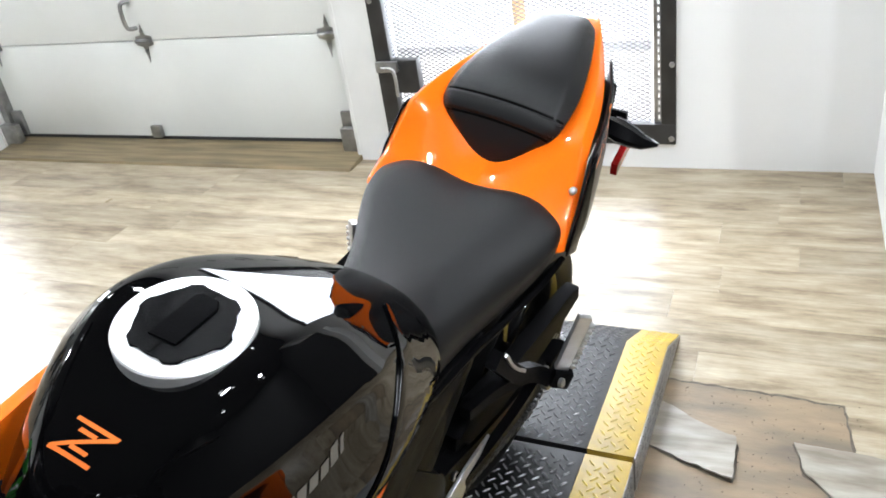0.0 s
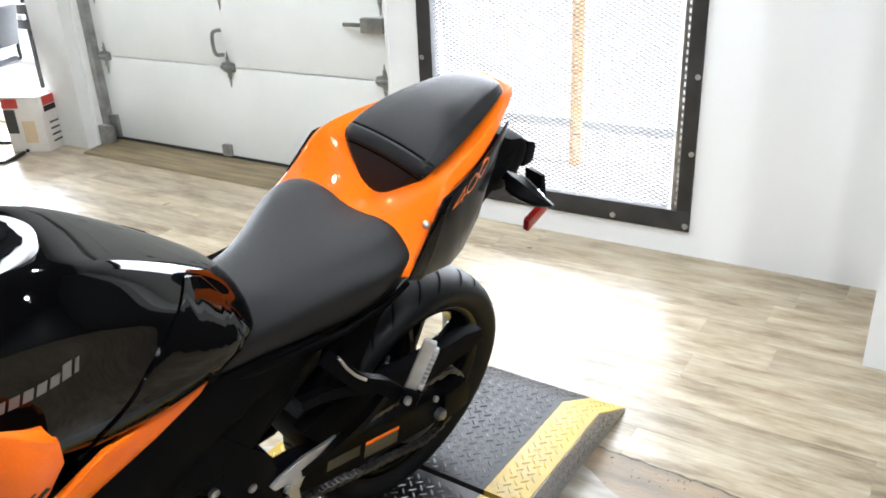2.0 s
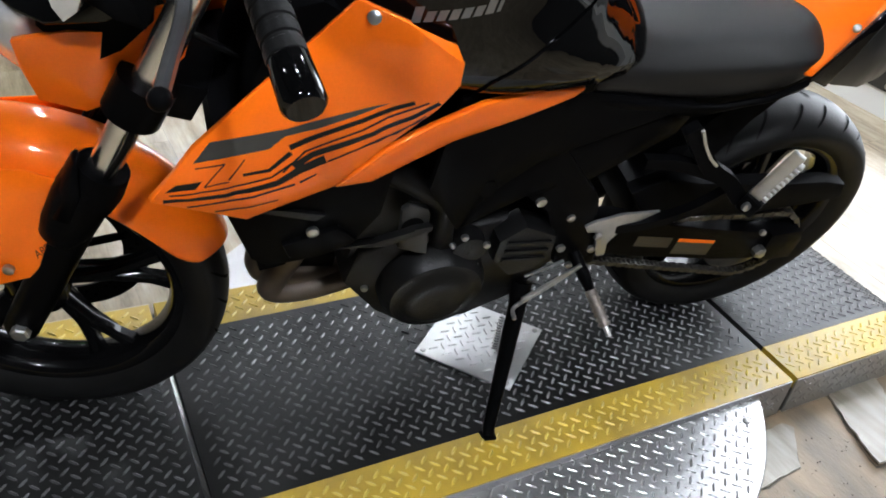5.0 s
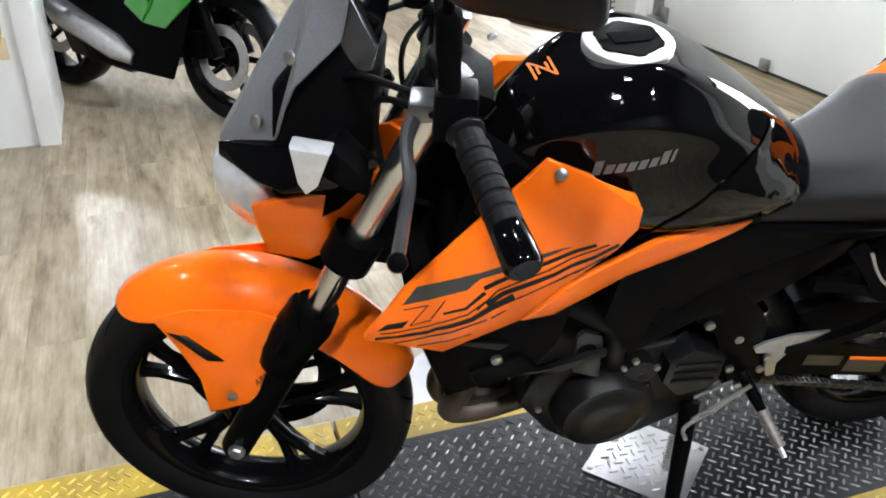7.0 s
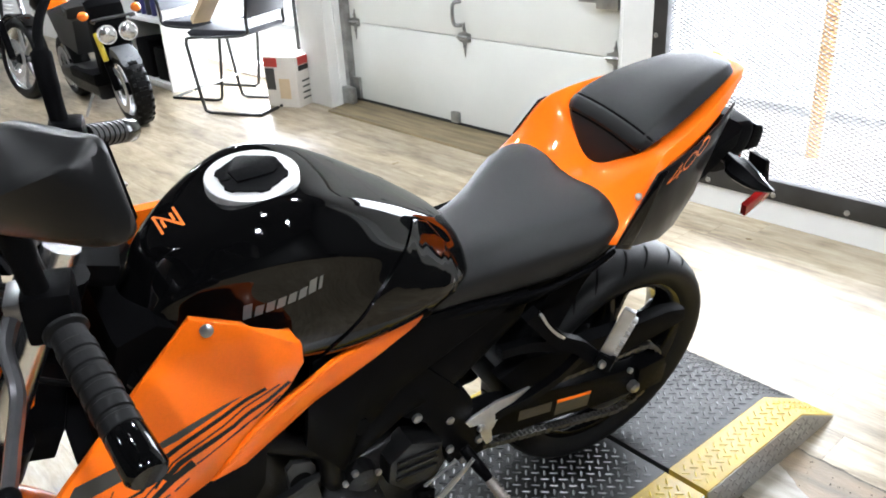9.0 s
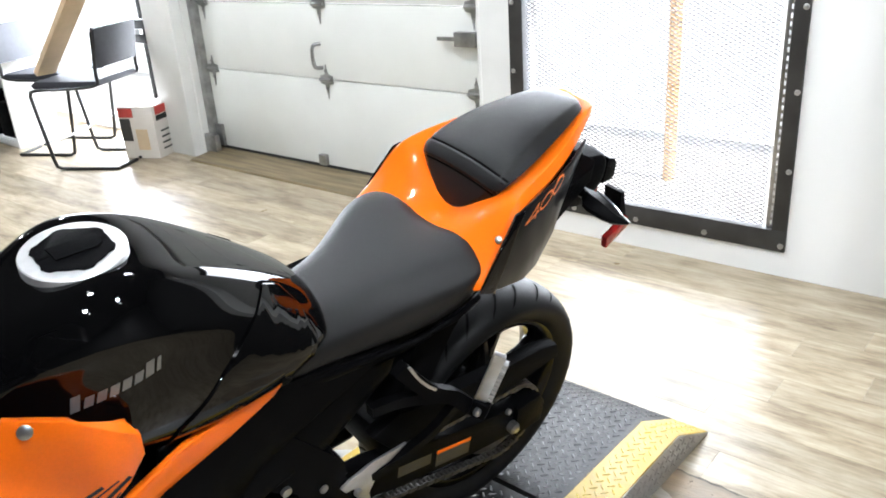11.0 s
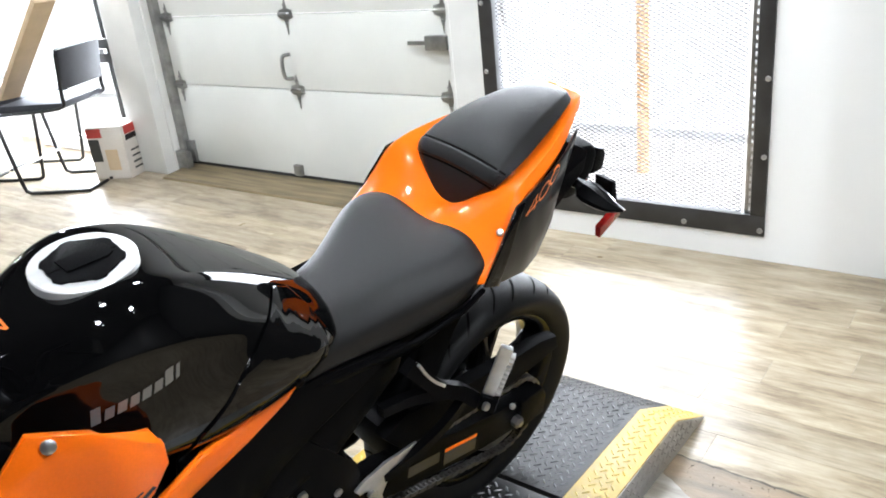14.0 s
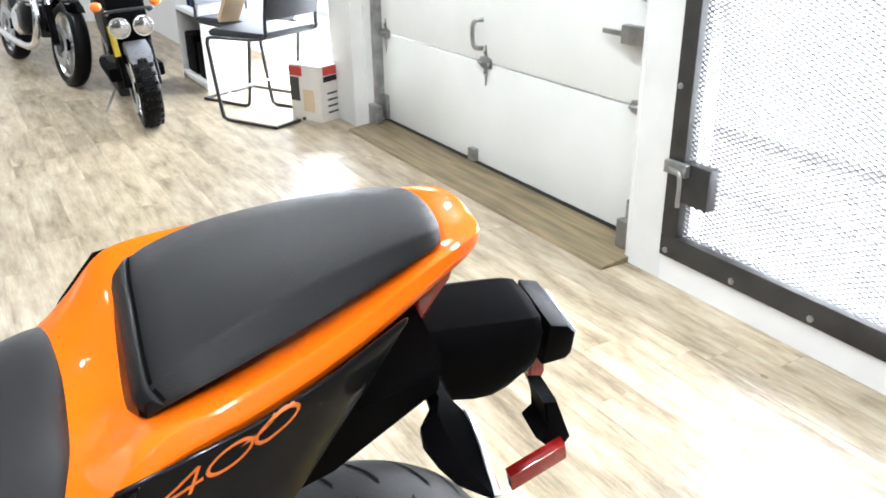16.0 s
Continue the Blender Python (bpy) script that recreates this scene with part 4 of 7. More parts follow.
for s in (1, -1):
    part("cowl_screw", bolt_head(bmesh.new(), (s * 0.146 + 0.002, -0.2, 0.859), (s * 0.35, -0.6, 0.7), 0.006, 0.004), BOLT, tail)
side_shell("tail_side_panel", [(0.173, -0.25, 0.79), (0.168, -0.215, 0.85), (0.160, -0.178, 0.903), (0.156, -0.14, 0.912), (0.141, -0.07, 0.922), (0.121, 0.0, 0.937), (0.09, 0.07, 0.950), (0.105, 0.03, 0.897), (0.122, -0.01, 0.852), (0.14, -0.045, 0.815), (0.150, -0.09, 0.767), (0.158, -0.13, 0.757), (0.168, -0.20, 0.772)],
           0.006, GREYPANEL, "graphite grey tail side panel", cuts=2, bulge=0.004, inset=0.01)
side_shell("tail_front_strip", [(0.176, -0.258, 0.79), (0.172, -0.222, 0.85), (0.163, -0.182, 0.905), (0.163, -0.160, 0.908), (0.171, -0.185, 0.87), (0.178, -0.205, 0.83), (0.176, -0.22, 0.775)], 0.004, GLOSS, "gloss black trim strip", cuts=2, bulge=0.004, inset=0.01)

# -- side shrouds --
side_shell("shroud", [(0.163, -0.942, 0.909), (0.182, -0.887, 0.892), (0.2, -0.834, 0.875), (0.209, -0.824, 0.857), (0.209, -0.822, 0.825), (0.203, -0.84, 0.785), (0.19, -0.893, 0.715), (0.196, -0.95, 0.66), (0.206, -1.06, 0.622), (0.213, -1.17, 0.672), (0.2, -1.12, 0.74), (0.175, -1.03, 0.82)],
           0.012, ORANGE, "glossy orange radiator shroud", cuts=3, bulge=0.012)
side_shell("belt_panel", [(0.198, -0.95, 0.658), (0.192, -0.885, 0.716), (0.186, -0.83, 0.743), (0.172, -0.76, 0.764), (0.152, -0.68, 0.764), (0.139, -0.597, 0.757), (0.14, -0.612, 0.742), (0.155, -0.69, 0.722), (0.17, -0.79, 0.70), (0.19, -0.9, 0.656)],
           0.010, ORANGE, "orange belt panel along the frame", cuts=2)
for s in (1, -1):
    part("shroud_screw", bolt_head(bmesh.new(), (s * 0.173, -0.926, 0.893), (s * 0.8, -0.2, 0.5), 0.008, 0.004), BOLT, bike)
side_shell("knee_filler", [(0.154, -0.79, 0.765), (0.14, -0.70, 0.79), (0.125, -0.58, 0.79), (0.119, -0.575, 0.74), (0.13, -0.68, 0.735), (0.147, -0.79, 0.725)], 0.008, SATIN, "", cuts=1)
# side frame cover
side_shell("frame_cover", [(0.17, -0.80, 0.70), (0.15, -0.69, 0.723), (0.128, -0.592, 0.742), (0.117, -0.475, 0.716), (0.115, -0.37, 0.70), (0.112, -0.42, 0.68), (0.12, -0.515, 0.65), (0.142, -0.63, 0.622), (0.150, -0.70, 0.57), (0.155, -0.735, 0.50), (0.16, -0.80, 0.60)],
           0.012, SATIN, "satin black frame cover", cuts=2, bulge=0.004)
side_shell("lower_frame_cover", [(0.108, -0.41, 0.672), (0.115, -0.515, 0.643), (0.134, -0.63, 0.612), (0.140, -0.695, 0.56), (0.145, -0.725, 0.49), (0.135, -0.62, 0.542), (0.124, -0.508, 0.557), (0.10, -0.365, 0.625), (0.10, -0.35, 0.675)], 0.008, SATIN, "satin black lower frame cover", cuts=2, bulge=0.003)
for s in (1, -1):
    bm = bmesh.new()
    ring = [(0.012 * math.cos(a), 0.017 * math.sin(a)) for a in [2 * math.pi * k / 16 for k in range(16)]]
    prism(bm, ring, "x", 0.148 * s - 0.008, 0.148 * s + 0.008, m=Matrix.Translation((0, -0.705, 0.587)))
    part("cover_hole", bm, GROOVE, bike)
side_shell("seat_base_panel", [(0.118, -0.57, 0.728), (0.116, -0.47, 0.712), (0.114, -0.40, 0.704), (0.128, -0.34, 0.712), (0.15, -0.28, 0.742), (0.165, -0.25, 0.785), (0.15, -0.24, 0.76), (0.125, -0.28, 0.715), (0.11, -0.36, 0.68), (0.105, -0.45, 0.685), (0.112, -0.57, 0.70)], 0.01, SATIN, "", cuts=1)

# -- engine, as a body of castings --
def casting(name, pts, x0, x1, material=ENGINE, bev=0.008, label=""):
    return part(name, prism(bmesh.new(), pts, "x", x0, x1, bev=bev), material, bike, label)


casting("crankcase", [(-0.885, 0.34), (-0.87, 0.42), (-0.80, 0.44), (-0.62, 0.47), (-0.52, 0.44), (-0.50, 0.34), (-0.55, 0.25), (-0.64, 0.2), (-0.76, 0.2), (-0.82, 0.25)], -0.12, 0.115, bev=0.012, label="black engine crankcase")
casting("cylinder_block", [(-0.93, 0.42), (-0.96, 0.60), (-0.92, 0.70), (-0.78, 0.70), (-0.74, 0.60), (-0.72, 0.43)], -0.10, 0.10, label="black cylinder block")
casting("radiator", [(-1.03, 0.44), (-1.09, 0.70), (-1.05, 0.71), (-0.99, 0.45)], -0.15, 0.15, MATTE)
part("generator_cover", lathe(bmesh.new(), [(0.11, 0.0), (0.168, 0.0), (0.172, 0.045), (0.166, 0.06), (0.160, 0.066), (0.158, 0.08), (0.14, 0.092), (0.11, 0.094)][::-1], 40, (0, -0.735, 0.335)), ENGINE, bike, "round black generator cover")
cover = casting("sprocket_cover", [(-0.645, 0.40), (-0.645, 0.45), (-0.605, 0.482), (-0.54, 0.45), (-0.535, 0.40), (-0.56, 0.365), (-0.605, 0.355)], 0.1, 0.148, label="black ribbed sprocket cover")
for k in range(3):
    part("rib", prism(bmesh.new(), [(-0.632, 0.402 + 0.021 * k), (-0.55, 0.395 + 0.021 * k), (-0.55, 0.403 + 0.021 * k), (-0.632, 0.41 + 0.021 * k)], "x", 0.147, 0.153, bev=0.002), ENGINE, cover)
bm = prism(bmesh.new(), [(-0.825, 0.54), (-0.815, 0.552), (-0.785, 0.54), (-0.778, 0.525), (-0.775, 0.47), (-0.765, 0.432), (-0.785, 0.44), (-0.818, 0.455)], "x", 0.132, 0.142, bev=0.002)
hang = part("engine_hanger", bm, mat("dark_cast_bracket", (0.03, 0.03, 0.03), 0.45, 0.4, vary=0.3, scale=30), bike, "dark cast engine hanger plate")
part("hanger_hole", tube(bmesh.new(), [(0.139, -0.803, 0.505), (0.1425, -0.803, 0.505)], 0.018, 18), GROOVE, hang)
part("coolant_hose", tube(bmesh.new(), bend([(0.10, -0.93, 0.66), (0.125, -0.868, 0.622), (0.128, -0.80, 0.578), (0.128, -0.755, 0.535), (0.126, -0.745, 0.47), (0.11, -0.73, 0.425)]), 0.02, 12), RUBBER, bike, "black coolant hose")
part("water_pump", lathe(bmesh.new(), [(0.10, 0.0), (0.142, 0.0), (0.146, 0.012), (0.14, 0.03), (0.10, 0.034)][::-1], 24, (0, -0.69, 0.425)), ENGINE, bike, "round black pump cover")
part("starter_case", tube(bmesh.new(), [(0.07, -0.80, 0.40), (0.07, -0.88, 0.41)], 0.035, 16), ENGINE, bike)
part("oil_filter", tube(bmesh.new(), [(0.0, -0.88, 0.30), (0.0, -0.95, 0.31)], 0.036, 20), SATIN, bike)
casting("air_box", [(-1.07, 0.68), (-1.02, 0.87), (-0.97, 0.885), (-0.93, 0.86), (-0.93, 0.68)], -0.075, 0.13, MATTE, 0.015, "black air box before the tank")
casting("frame_spar", [(-1.0, 0.78), (-0.9, 0.80), (-0.60, 0.66), (-0.48, 0.52), (-0.44, 0.36), (-0.5, 0.34), (-0.56, 0.5), (-0.68, 0.6), (-0.92, 0.70)], -0.13, 0.13, SATIN)
casting("under_seat_tray", [(-0.56, 0.75), (-0.2, 0.77), (0.1, 0.90), (0.1, 0.86), (0.0, 0.78), (-0.2, 0.70), (-0.45, 0.66), (-0.56, 0.68)], -0.1, 0.1, MATTE)
casting("rear_mudguard", [(-0.33, 0.40), (-0.28, 0.62), (-0.20, 0.70), (-0.12, 0.70), (-0.2, 0.62), (-0.25, 0.5), (-0.27, 0.40)], -0.07, 0.07, MATTE)
# swing arm
for s in (1, -1):
    bm = bmesh.new()
    prism(bm, [(-0.47, 0.44), (-0.40, 0.43), (-0.30, 0.40), (-0.05, 0.345), (0.055, 0.335), (0.07, 0.275), (0.0, 0.252), (-0.1, 0.268), (-0.33, 0.315), (-0.47, 0.35)], "x", 0.088 * s - 0.015, 0.088 * s + 0.015, bev=0.006)
    part("swing_arm", bm, SATIN, bike, "black swing arm")
    part("chain_adjuster", prism(bmesh.new(), [(0.0, 0.34), (0.072, 0.345), (0.09, 0.315), (0.092, 0.26), (0.01, 0.255)], "x", s * 0.095 - 0.02, s * 0.095 + 0.02, bev=0.003), SATIN, bike)
    part("axle_nut", tube(bmesh.new(), [RAX + Vector((s * 0.115 + 0.008, 0, 0)), RAX + Vector((s * 0.13 + 0.008, 0, 0)), RAX + Vector((s * 0.135 + 0.008, 0, 0))], [0.014, 0.014, 0.008], 6), BOLT, bike)
    part("adjuster_bolt", bolt_head(bmesh.new(), (s * 0.115, -0.035, 0.355), (s, 0, 0.3), 0.007, 0.005, 8), BOLT, bike)
part("arm_brace", boxed(-0.09, 0.09, -0.36, -0.30, 0.39, 0.46, bev=0.01), SATIN, bike)
# hugger and chain guard
part("chain_guard", prism(bmesh.new(), [(-0.40, 0.50), (-0.36, 0.45), (-0.24, 0.425), (-0.1, 0.418), (0.02, 0.428), (0.108, 0.437), (0.094, 0.474), (0.04, 0.488), (-0.08, 0.492), (-0.22, 0.50), (-0.34, 0.53)], "x", 0.082, 0.112, bev=0.006), MATTE, bike, "black plastic hugger over the chain")
# chain: rollers and plates, upper and lower run
SPR, SPF = RAX + Vector((0.096, 0, 0)), Vector((0.088, -0.56, 0.375))
R_R, R_F = 0.095, 0.036


def chain_path():
    ang = math.atan2(SPF.z - SPR.z, SPF.y - SPR.y)
    off = math.acos((R_R - R_F) / math.hypot(SPF.y - SPR.y, SPF.z - SPR.z))
    a0 = ang + off
    t = lambda c, r, a: Vector((0.088, c.y + r * math.cos(a), c.z + r * math.sin(a)))
    arc = lambda c, r, s, e, n: [t(c, r, s + (e - s) * k / n) for k in range(n + 1)]
    rear = arc(SPR, R_R, a0, a0 + (2 * math.pi - 2 * off), 24)
    front = arc(SPF, R_F, a0 + (2 * math.pi - 2 * off) - 2 * math.pi, a0, 10)
    return rear, front


rear_arc, front_arc = chain_path()
loop = rear_arc + front_arc + [rear_arc[0]]
bm = bmesh.new()
pitch = 0.0127
carry = 0.0
k = 0
for p, q in zip(loop, loop[1:]):
    seg, u = (q - p).length, carry
    way = (q - p).normalized() if seg > 0 else Vector((0, 1, 0))
    up = Vector((1, 0, 0)).cross(way)
    while u < seg:
        c = p + way * u
        tube(bm, [c - Vector((0.006, 0, 0)), c + Vector((0.006, 0, 0))], 0.0045, 6)
        hw = 0.0052
        for x in ((-0.0075, 0.0075) if k % 2 else (-0.0055, 0.0055)):
            vs = [bm.verts.new(c + way * a + up * b + Vector((x + e, 0, 0))) for e in (-0.0008, 0.0008) for a, b in ((-0.002, -hw), (pitch + 0.002, -hw), (pitch + 0.002, hw), (-0.002, hw))]
            for f in ((0, 1, 2, 3), (7, 6, 5, 4), (0, 4, 5, 1), (1, 5, 6, 2), (2, 6, 7, 3), (3, 7, 4, 0)):
                bm.faces.new([vs[i] for i in f])
        k += 1
        u += pitch
    carry = u - seg
chain = part("drive_chain", bm, mat("oiled_chain_steel", (0.13, 0.125, 0.12), 0.38, 0.85, vary=0.4, scale=60), bike, "steel drive chain")
prof = [(0.0855, 0.06), (0.0905, 0.06), (0.0905, 0.1), (0.0855, 0.1)]
part("rear_sprocket", lathe(bmesh.new(), prof, 42, RAX, closed=True), STEEL, bike)
# warning labels on the swing arm
ARMLABEL = mat("dull_label", (0.04, 0.033, 0.02), 0.45, vary=0.3, scale=60)
for y0, y1, h in ((-0.325, -0.24, 0.028), (-0.225, -0.13, 0.045)):
    t = lambda y: 0.372 - (y + 0.33) * 0.20
    lab = part("arm_label", prism(bmesh.new(), [(y0, t(y0) - h), (y1, t(y1) - h), (y1, t(y1)), (y0, t(y0))], "x", 0.1034, 0.1042), ARMLABEL, bike, "small dull warning label")
    for q in range(2 if h < 0.04 else 4):
        zz = -0.012 - 0.009 * q
        part("label_bar", prism(bmesh.new(), [(y0 + 0.008, t(y0) + zz), (y1 - 0.02 - 0.01 * (q % 2), t(y1 - 0.02) + zz), (y1 - 0.02 - 0.01 * (q % 2), t(y1 - 0.02) + zz + 0.003), (y0 + 0.008, t(y0) + zz + 0.003)], "x", 0.1041, 0.1046), DECALGREY, lab)
part("label_band", prism(bmesh.new(), [(-0.225, 0.342), (-0.13, 0.323), (-0.13, 0.332), (-0.225, 0.351)], "x", 0.1042, 0.1048), ORANGE, bike, "orange band on the warning label")

PEGRUBBER = mat("peg_alloy", (0.22, 0.19, 0.17), 0.5, 0.5, vary=0.3, scale=60, bump=0.2, bump_scale=300)
# passenger foot pegs and brackets
for s in (1, -1):
    def spar(pts, h, w):
        bm = bmesh.new()
        pts = bend([(s * x, y, z) for x, y, z in pts], 3)
        rings = []
        for i, q in enumerate(pts):
            d = (pts[min(i + 1, len(pts) - 1)] - pts[max(i - 1, 0)]).normalized()
            n = Vector((1, 0, 0)).cross(d).normalized()
            rings.append([bm.verts.new(q + n * a * h + Vector((b * w, 0, 0))) for a, b in ((-1, -1), (-1, 1), (1, 1), (1, -1))])
        return ring_faces(bm, rings)
    br = part("passenger_bracket", spar([(0.14, -0.385, 0.675), (0.146, -0.36, 0.645), (0.155, -0.32, 0.60), (0.165, -0.28, 0.578), (0.178, -0.245, 0.545)], 0.014, 0.009), SATIN, bike, "black forked passenger peg bracket", sharp=30)
    part("bracket_arm", spar([(0.125, -0.425, 0.592), (0.14, -0.37, 0.598), (0.158, -0.31, 0.588)], 0.011, 0.008), SATIN, br)
    part("bracket_arm", spar([(0.17, -0.265, 0.56), (0.155, -0.30, 0.50), (0.14, -0.36, 0.455), (0.13, -0.42, 0.44)], 0.010, 0.008), SATIN, br)
    part("machined_edge", spar([(0.15, -0.372, 0.678), (0.153, -0.355, 0.65), (0.157, -0.335, 0.626), (0.162, -0.318, 0.612)], 0.0025, 0.005), ALU, br, "bare machined bracket edge")
    p0, p1 = Vector((s * 0.19, -0.238, 0.528)), Vector((s * 0.212, -0.222, 0.675))
    axis = (p1 - p0).normalized()
    m3 = Matrix.Translation(p0) @ axis.to_track_quat("Z", "Y").to_matrix().to_4x4()
    bm = box(bmesh.new(), -0.006, 0.006, -0.011, 0.011, 0, 0.148, bev=0.003)
    peg = part("passenger_peg", bm, ALU, bike, "folded ribbed aluminium passenger foot peg", m=m3)
    for k in range(9):
        part("peg_rib", boxed(-0.0075, 0.0075, -0.019, -0.0105, 0.045 + k * 0.0105, 0.0505 + k * 0.0105, bev=0.001), ALU, peg)
    part("peg_hinge", box(bmesh.new(), -0.014, 0.011, -0.02, 0.012, 0.005, 0.04, bev=0.005), SATIN, peg)
    part("hinge_bolt", bolt_head(bmesh.new(), (s * 0.205, -0.25, 0.552), (s, 0, 0.2), 0.008, 0.005, 10), BOLT, br)
    # rider peg, heel guard
    heel = part("heel_guard", prism(bmesh.new(), [(-0.485, 0.455), (-0.47, 0.465), (-0.42, 0.478), (-0.345, 0.478), (-0.41, 0.44), (-0.425, 0.405), (-0.415, 0.372), (-0.43, 0.37), (-0.445, 0.40), (-0.455, 0.44), (-0.475, 0.44)], "x", s * 0.135 - 0.003, s * 0.135 + 0.003, bev=0.0015), ALU, bike, "bare aluminium heel guard")
    part("peg_plate", prism(bmesh.new(), [(-0.545, 0.505), (-0.52, 0.535), (-0.49, 0.535), (-0.475, 0.51), (-0.466, 0.478), (-0.478, 0.455), (-0.452, 0.43), (-0.43, 0.39), (-0.425, 0.34), (-0.455, 0.335), (-0.475, 0.36), (-0.507, 0.40), (-0.50, 0.44), (-0.52, 0.47)], "x", s * 0.122 - 0.006, s * 0.122 + 0.006, bev=0.002), SATIN, bike)
    bm = tube(bmesh.new(), [(s * 0.19, -0.4575, 0.345), (s * 0.193, -0.4567, 0.3434), (s * 0.25, -0.442, 0.314)], [0.0085, 0.0105, 0.0092], 10)
    part("peg_base", tube(bmesh.new(), [(s * 0.13, -0.477, 0.38), (s * 0.17, -0.465, 0.358), (s * 0.191, -0.457, 0.3445)], [0.011, 0.012, 0.009], 10), SATIN, bike)
    rp = part("rider_peg", bm, PEGRUBBER, bike, "ribbed aluminium rider foot peg")
    for k in range(7):
        c, d = Vector((s * (0.197 + k * 0.0078), -0.4556 + k * 0.002, 0.3413 - k * 0.004)), Vector((s * 0.0035, 0.0009, -0.0018))
        part("peg_rib", tube(bmesh.new(), [c, c + d], 0.0118, 10), PEGRUBBER, rp)
    part("peg_feeler", tube(bmesh.new(), [(s * 0.247, -0.443, 0.315), (s * 0.258, -0.44, 0.3095), (s * 0.266, -0.438, 0.305)], 0.0048, 8), BOLT, rp)
# gear shift rods
bm = tube(bmesh.new(), [(0.165, -0.483, 0.383), (0.165, -0.57, 0.306)], 0.003, 8)
part("shift_rod", bm, ALU, bike, "bright gear shift rod")
part("shift_lever", tube(bmesh.new(), bend([(0.16, -0.475, 0.38), (0.166, -0.53, 0.332), (0.172, -0.582, 0.294), (0.195, -0.59, 0.29)]), 0.0038, 8), ALU, bike, "bright gear lever")
part("shift_link", tube(bmesh.new(), [(0.15, -0.507, 0.385), (0.15, -0.572, 0.352)], 0.0032, 8), BOLT, bike)
# side stand
STF = Vector((0.305, -0.622, 0.076))
stand = part("side_stand", tube(bmesh.new(), [(0.115, -0.545, 0.29), (0.14, -0.552, 0.25), (0.29, -0.618, 0.085), tuple(STF)], [0.02, 0.017, 0.012, 0.012], 12), SATIN, bike, "black side stand, down")
part("stand_foot", prism(bmesh.new(), [(-0.012, -0.015), (0.01, -0.012), (0.012, 0.012), (-0.012, 0.016)], "z", -0.006, 0.005, bev=0.003, m=Matrix.Translation(STF) @ Matrix.Rotation(radians(-13), 4, "Y")), SATIN, stand)
bm = bmesh.new()
pts = []
for k in range(120):
    a, u = k * 0.7, k / 119
    c = Vector((0.145 + 0.03 * u, -0.574 - 0.012 * u, 0.228 - 0.065 * u))
    pts.append(c + 0.007 * (math.cos(a) * Vector((0, 1, 0)) + math.sin(a) * Vector((0.83, 0, 0.55))))
part("stand_spring", tube(bm, pts, 0.0017, 5), STEEL, stand)
# exhaust pre-chamber below the engine
HEAT = mat("heat_stained_steel", (0.12, 0.095, 0.075), 0.5, 0.5, vary=0.4, scale=12)
part("exhaust_pipe", tube(bmesh.new(), bend([(0.0, -0.94, 0.46), (0.02, -0.985, 0.38), (0.03, -1.012, 0.335), (0.035, -1.0, 0.295), (0.04, -0.95, 0.28), (0.02, -0.84, 0.265)]), 0.02, 14), HEAT, bike, "heat-stained exhaust pipe")
part("exhaust_pipe", tube(bmesh.new(), bend([(0.06, -0.94, 0.42), (0.062, -0.985, 0.315), (0.058, -0.992, 0.278), (0.055, -0.965, 0.262), (0.05, -0.91, 0.26), (0.03, -0.82, 0.26)]), 0.022, 14), HEAT, bike, "heat-stained exhaust pipe")
part("muffler", tube(bmesh.new(), [(-0.13, -0.35, 0.25), (-0.14, -0.30, 0.28), (-0.17, 0.06, 0.42), (-0.17, 0.08, 0.43)], [0.03, 0.055, 0.06, 0.045], 20), SATIN, bike, "black muffler")
for y, z, x, r in ((-0.594, 0.531, 0.139, 0.009), (-0.711, 0.47, 0.146, 0.006), (-0.666, 0.444, 0.144, 0.006), (-0.673, 0.392, 0.14, 0.006), (-0.657, 0.36, 0.128, 0.006), (-0.517, 0.475, 0.13, 0.008), (-0.513, 0.402, 0.135, 0.008), (-0.727, 0.451, 0.144, 0.005), (-0.444, 0.384, 0.13, 0.008), (-0.475, 0.345, 0.13, 0.008), (-0.451, 0.428, 0.14, 0.008), (-0.849, 0.328, 0.118, 0.006), (-0.389, 0.402, 0.104, 0.009), (-0.962, 0.538, 0.164, 0.009)):
    part("engine_bolt", bolt_head(bmesh.new(), (x, y, z), (1, 0, 0), r, 0.005, 10), BOLT, bike)
casting("belly_pan", [(-1.085, 0.59), (-1.045, 0.475), (-1.02, 0.455), (-0.96, 0.468), (-0.90, 0.48), (-0.86, 0.55), (-0.85, 0.66), (-1.0, 0.68)], -0.155, 0.155, SATIN, 0.012, "black engine cowl")

for s in (1, -1):
    x = 0.158 * s
    part("cowl_strut", prism(bmesh.new(), [(-1.045, 0.585), (-1.032, 0.59), (-0.945, 0.567), (-0.958, 0.557)], "x", x - 0.004, x + 0.004, bev=0.0015), ENGINE, bike)
    part("cowl_plate", prism(bmesh.new(), [(-1.002, 0.512), (-0.925, 0.54), (-0.895, 0.51), (-0.93, 0.492), (-0.99, 0.482)], "x", x - 0.006, x + 0.006, bev=0.003), SATIN, bike)
    part("engine_bar", prism(bmesh.new(), [(-0.945, 0.484), (-0.86, 0.487), (-0.805, 0.512), (-0.775, 0.515), (-0.775, 0.503), (-0.845, 0.477)], "x", x - 0.014, x - 0.002, bev=0.004), ENGINE, bike)

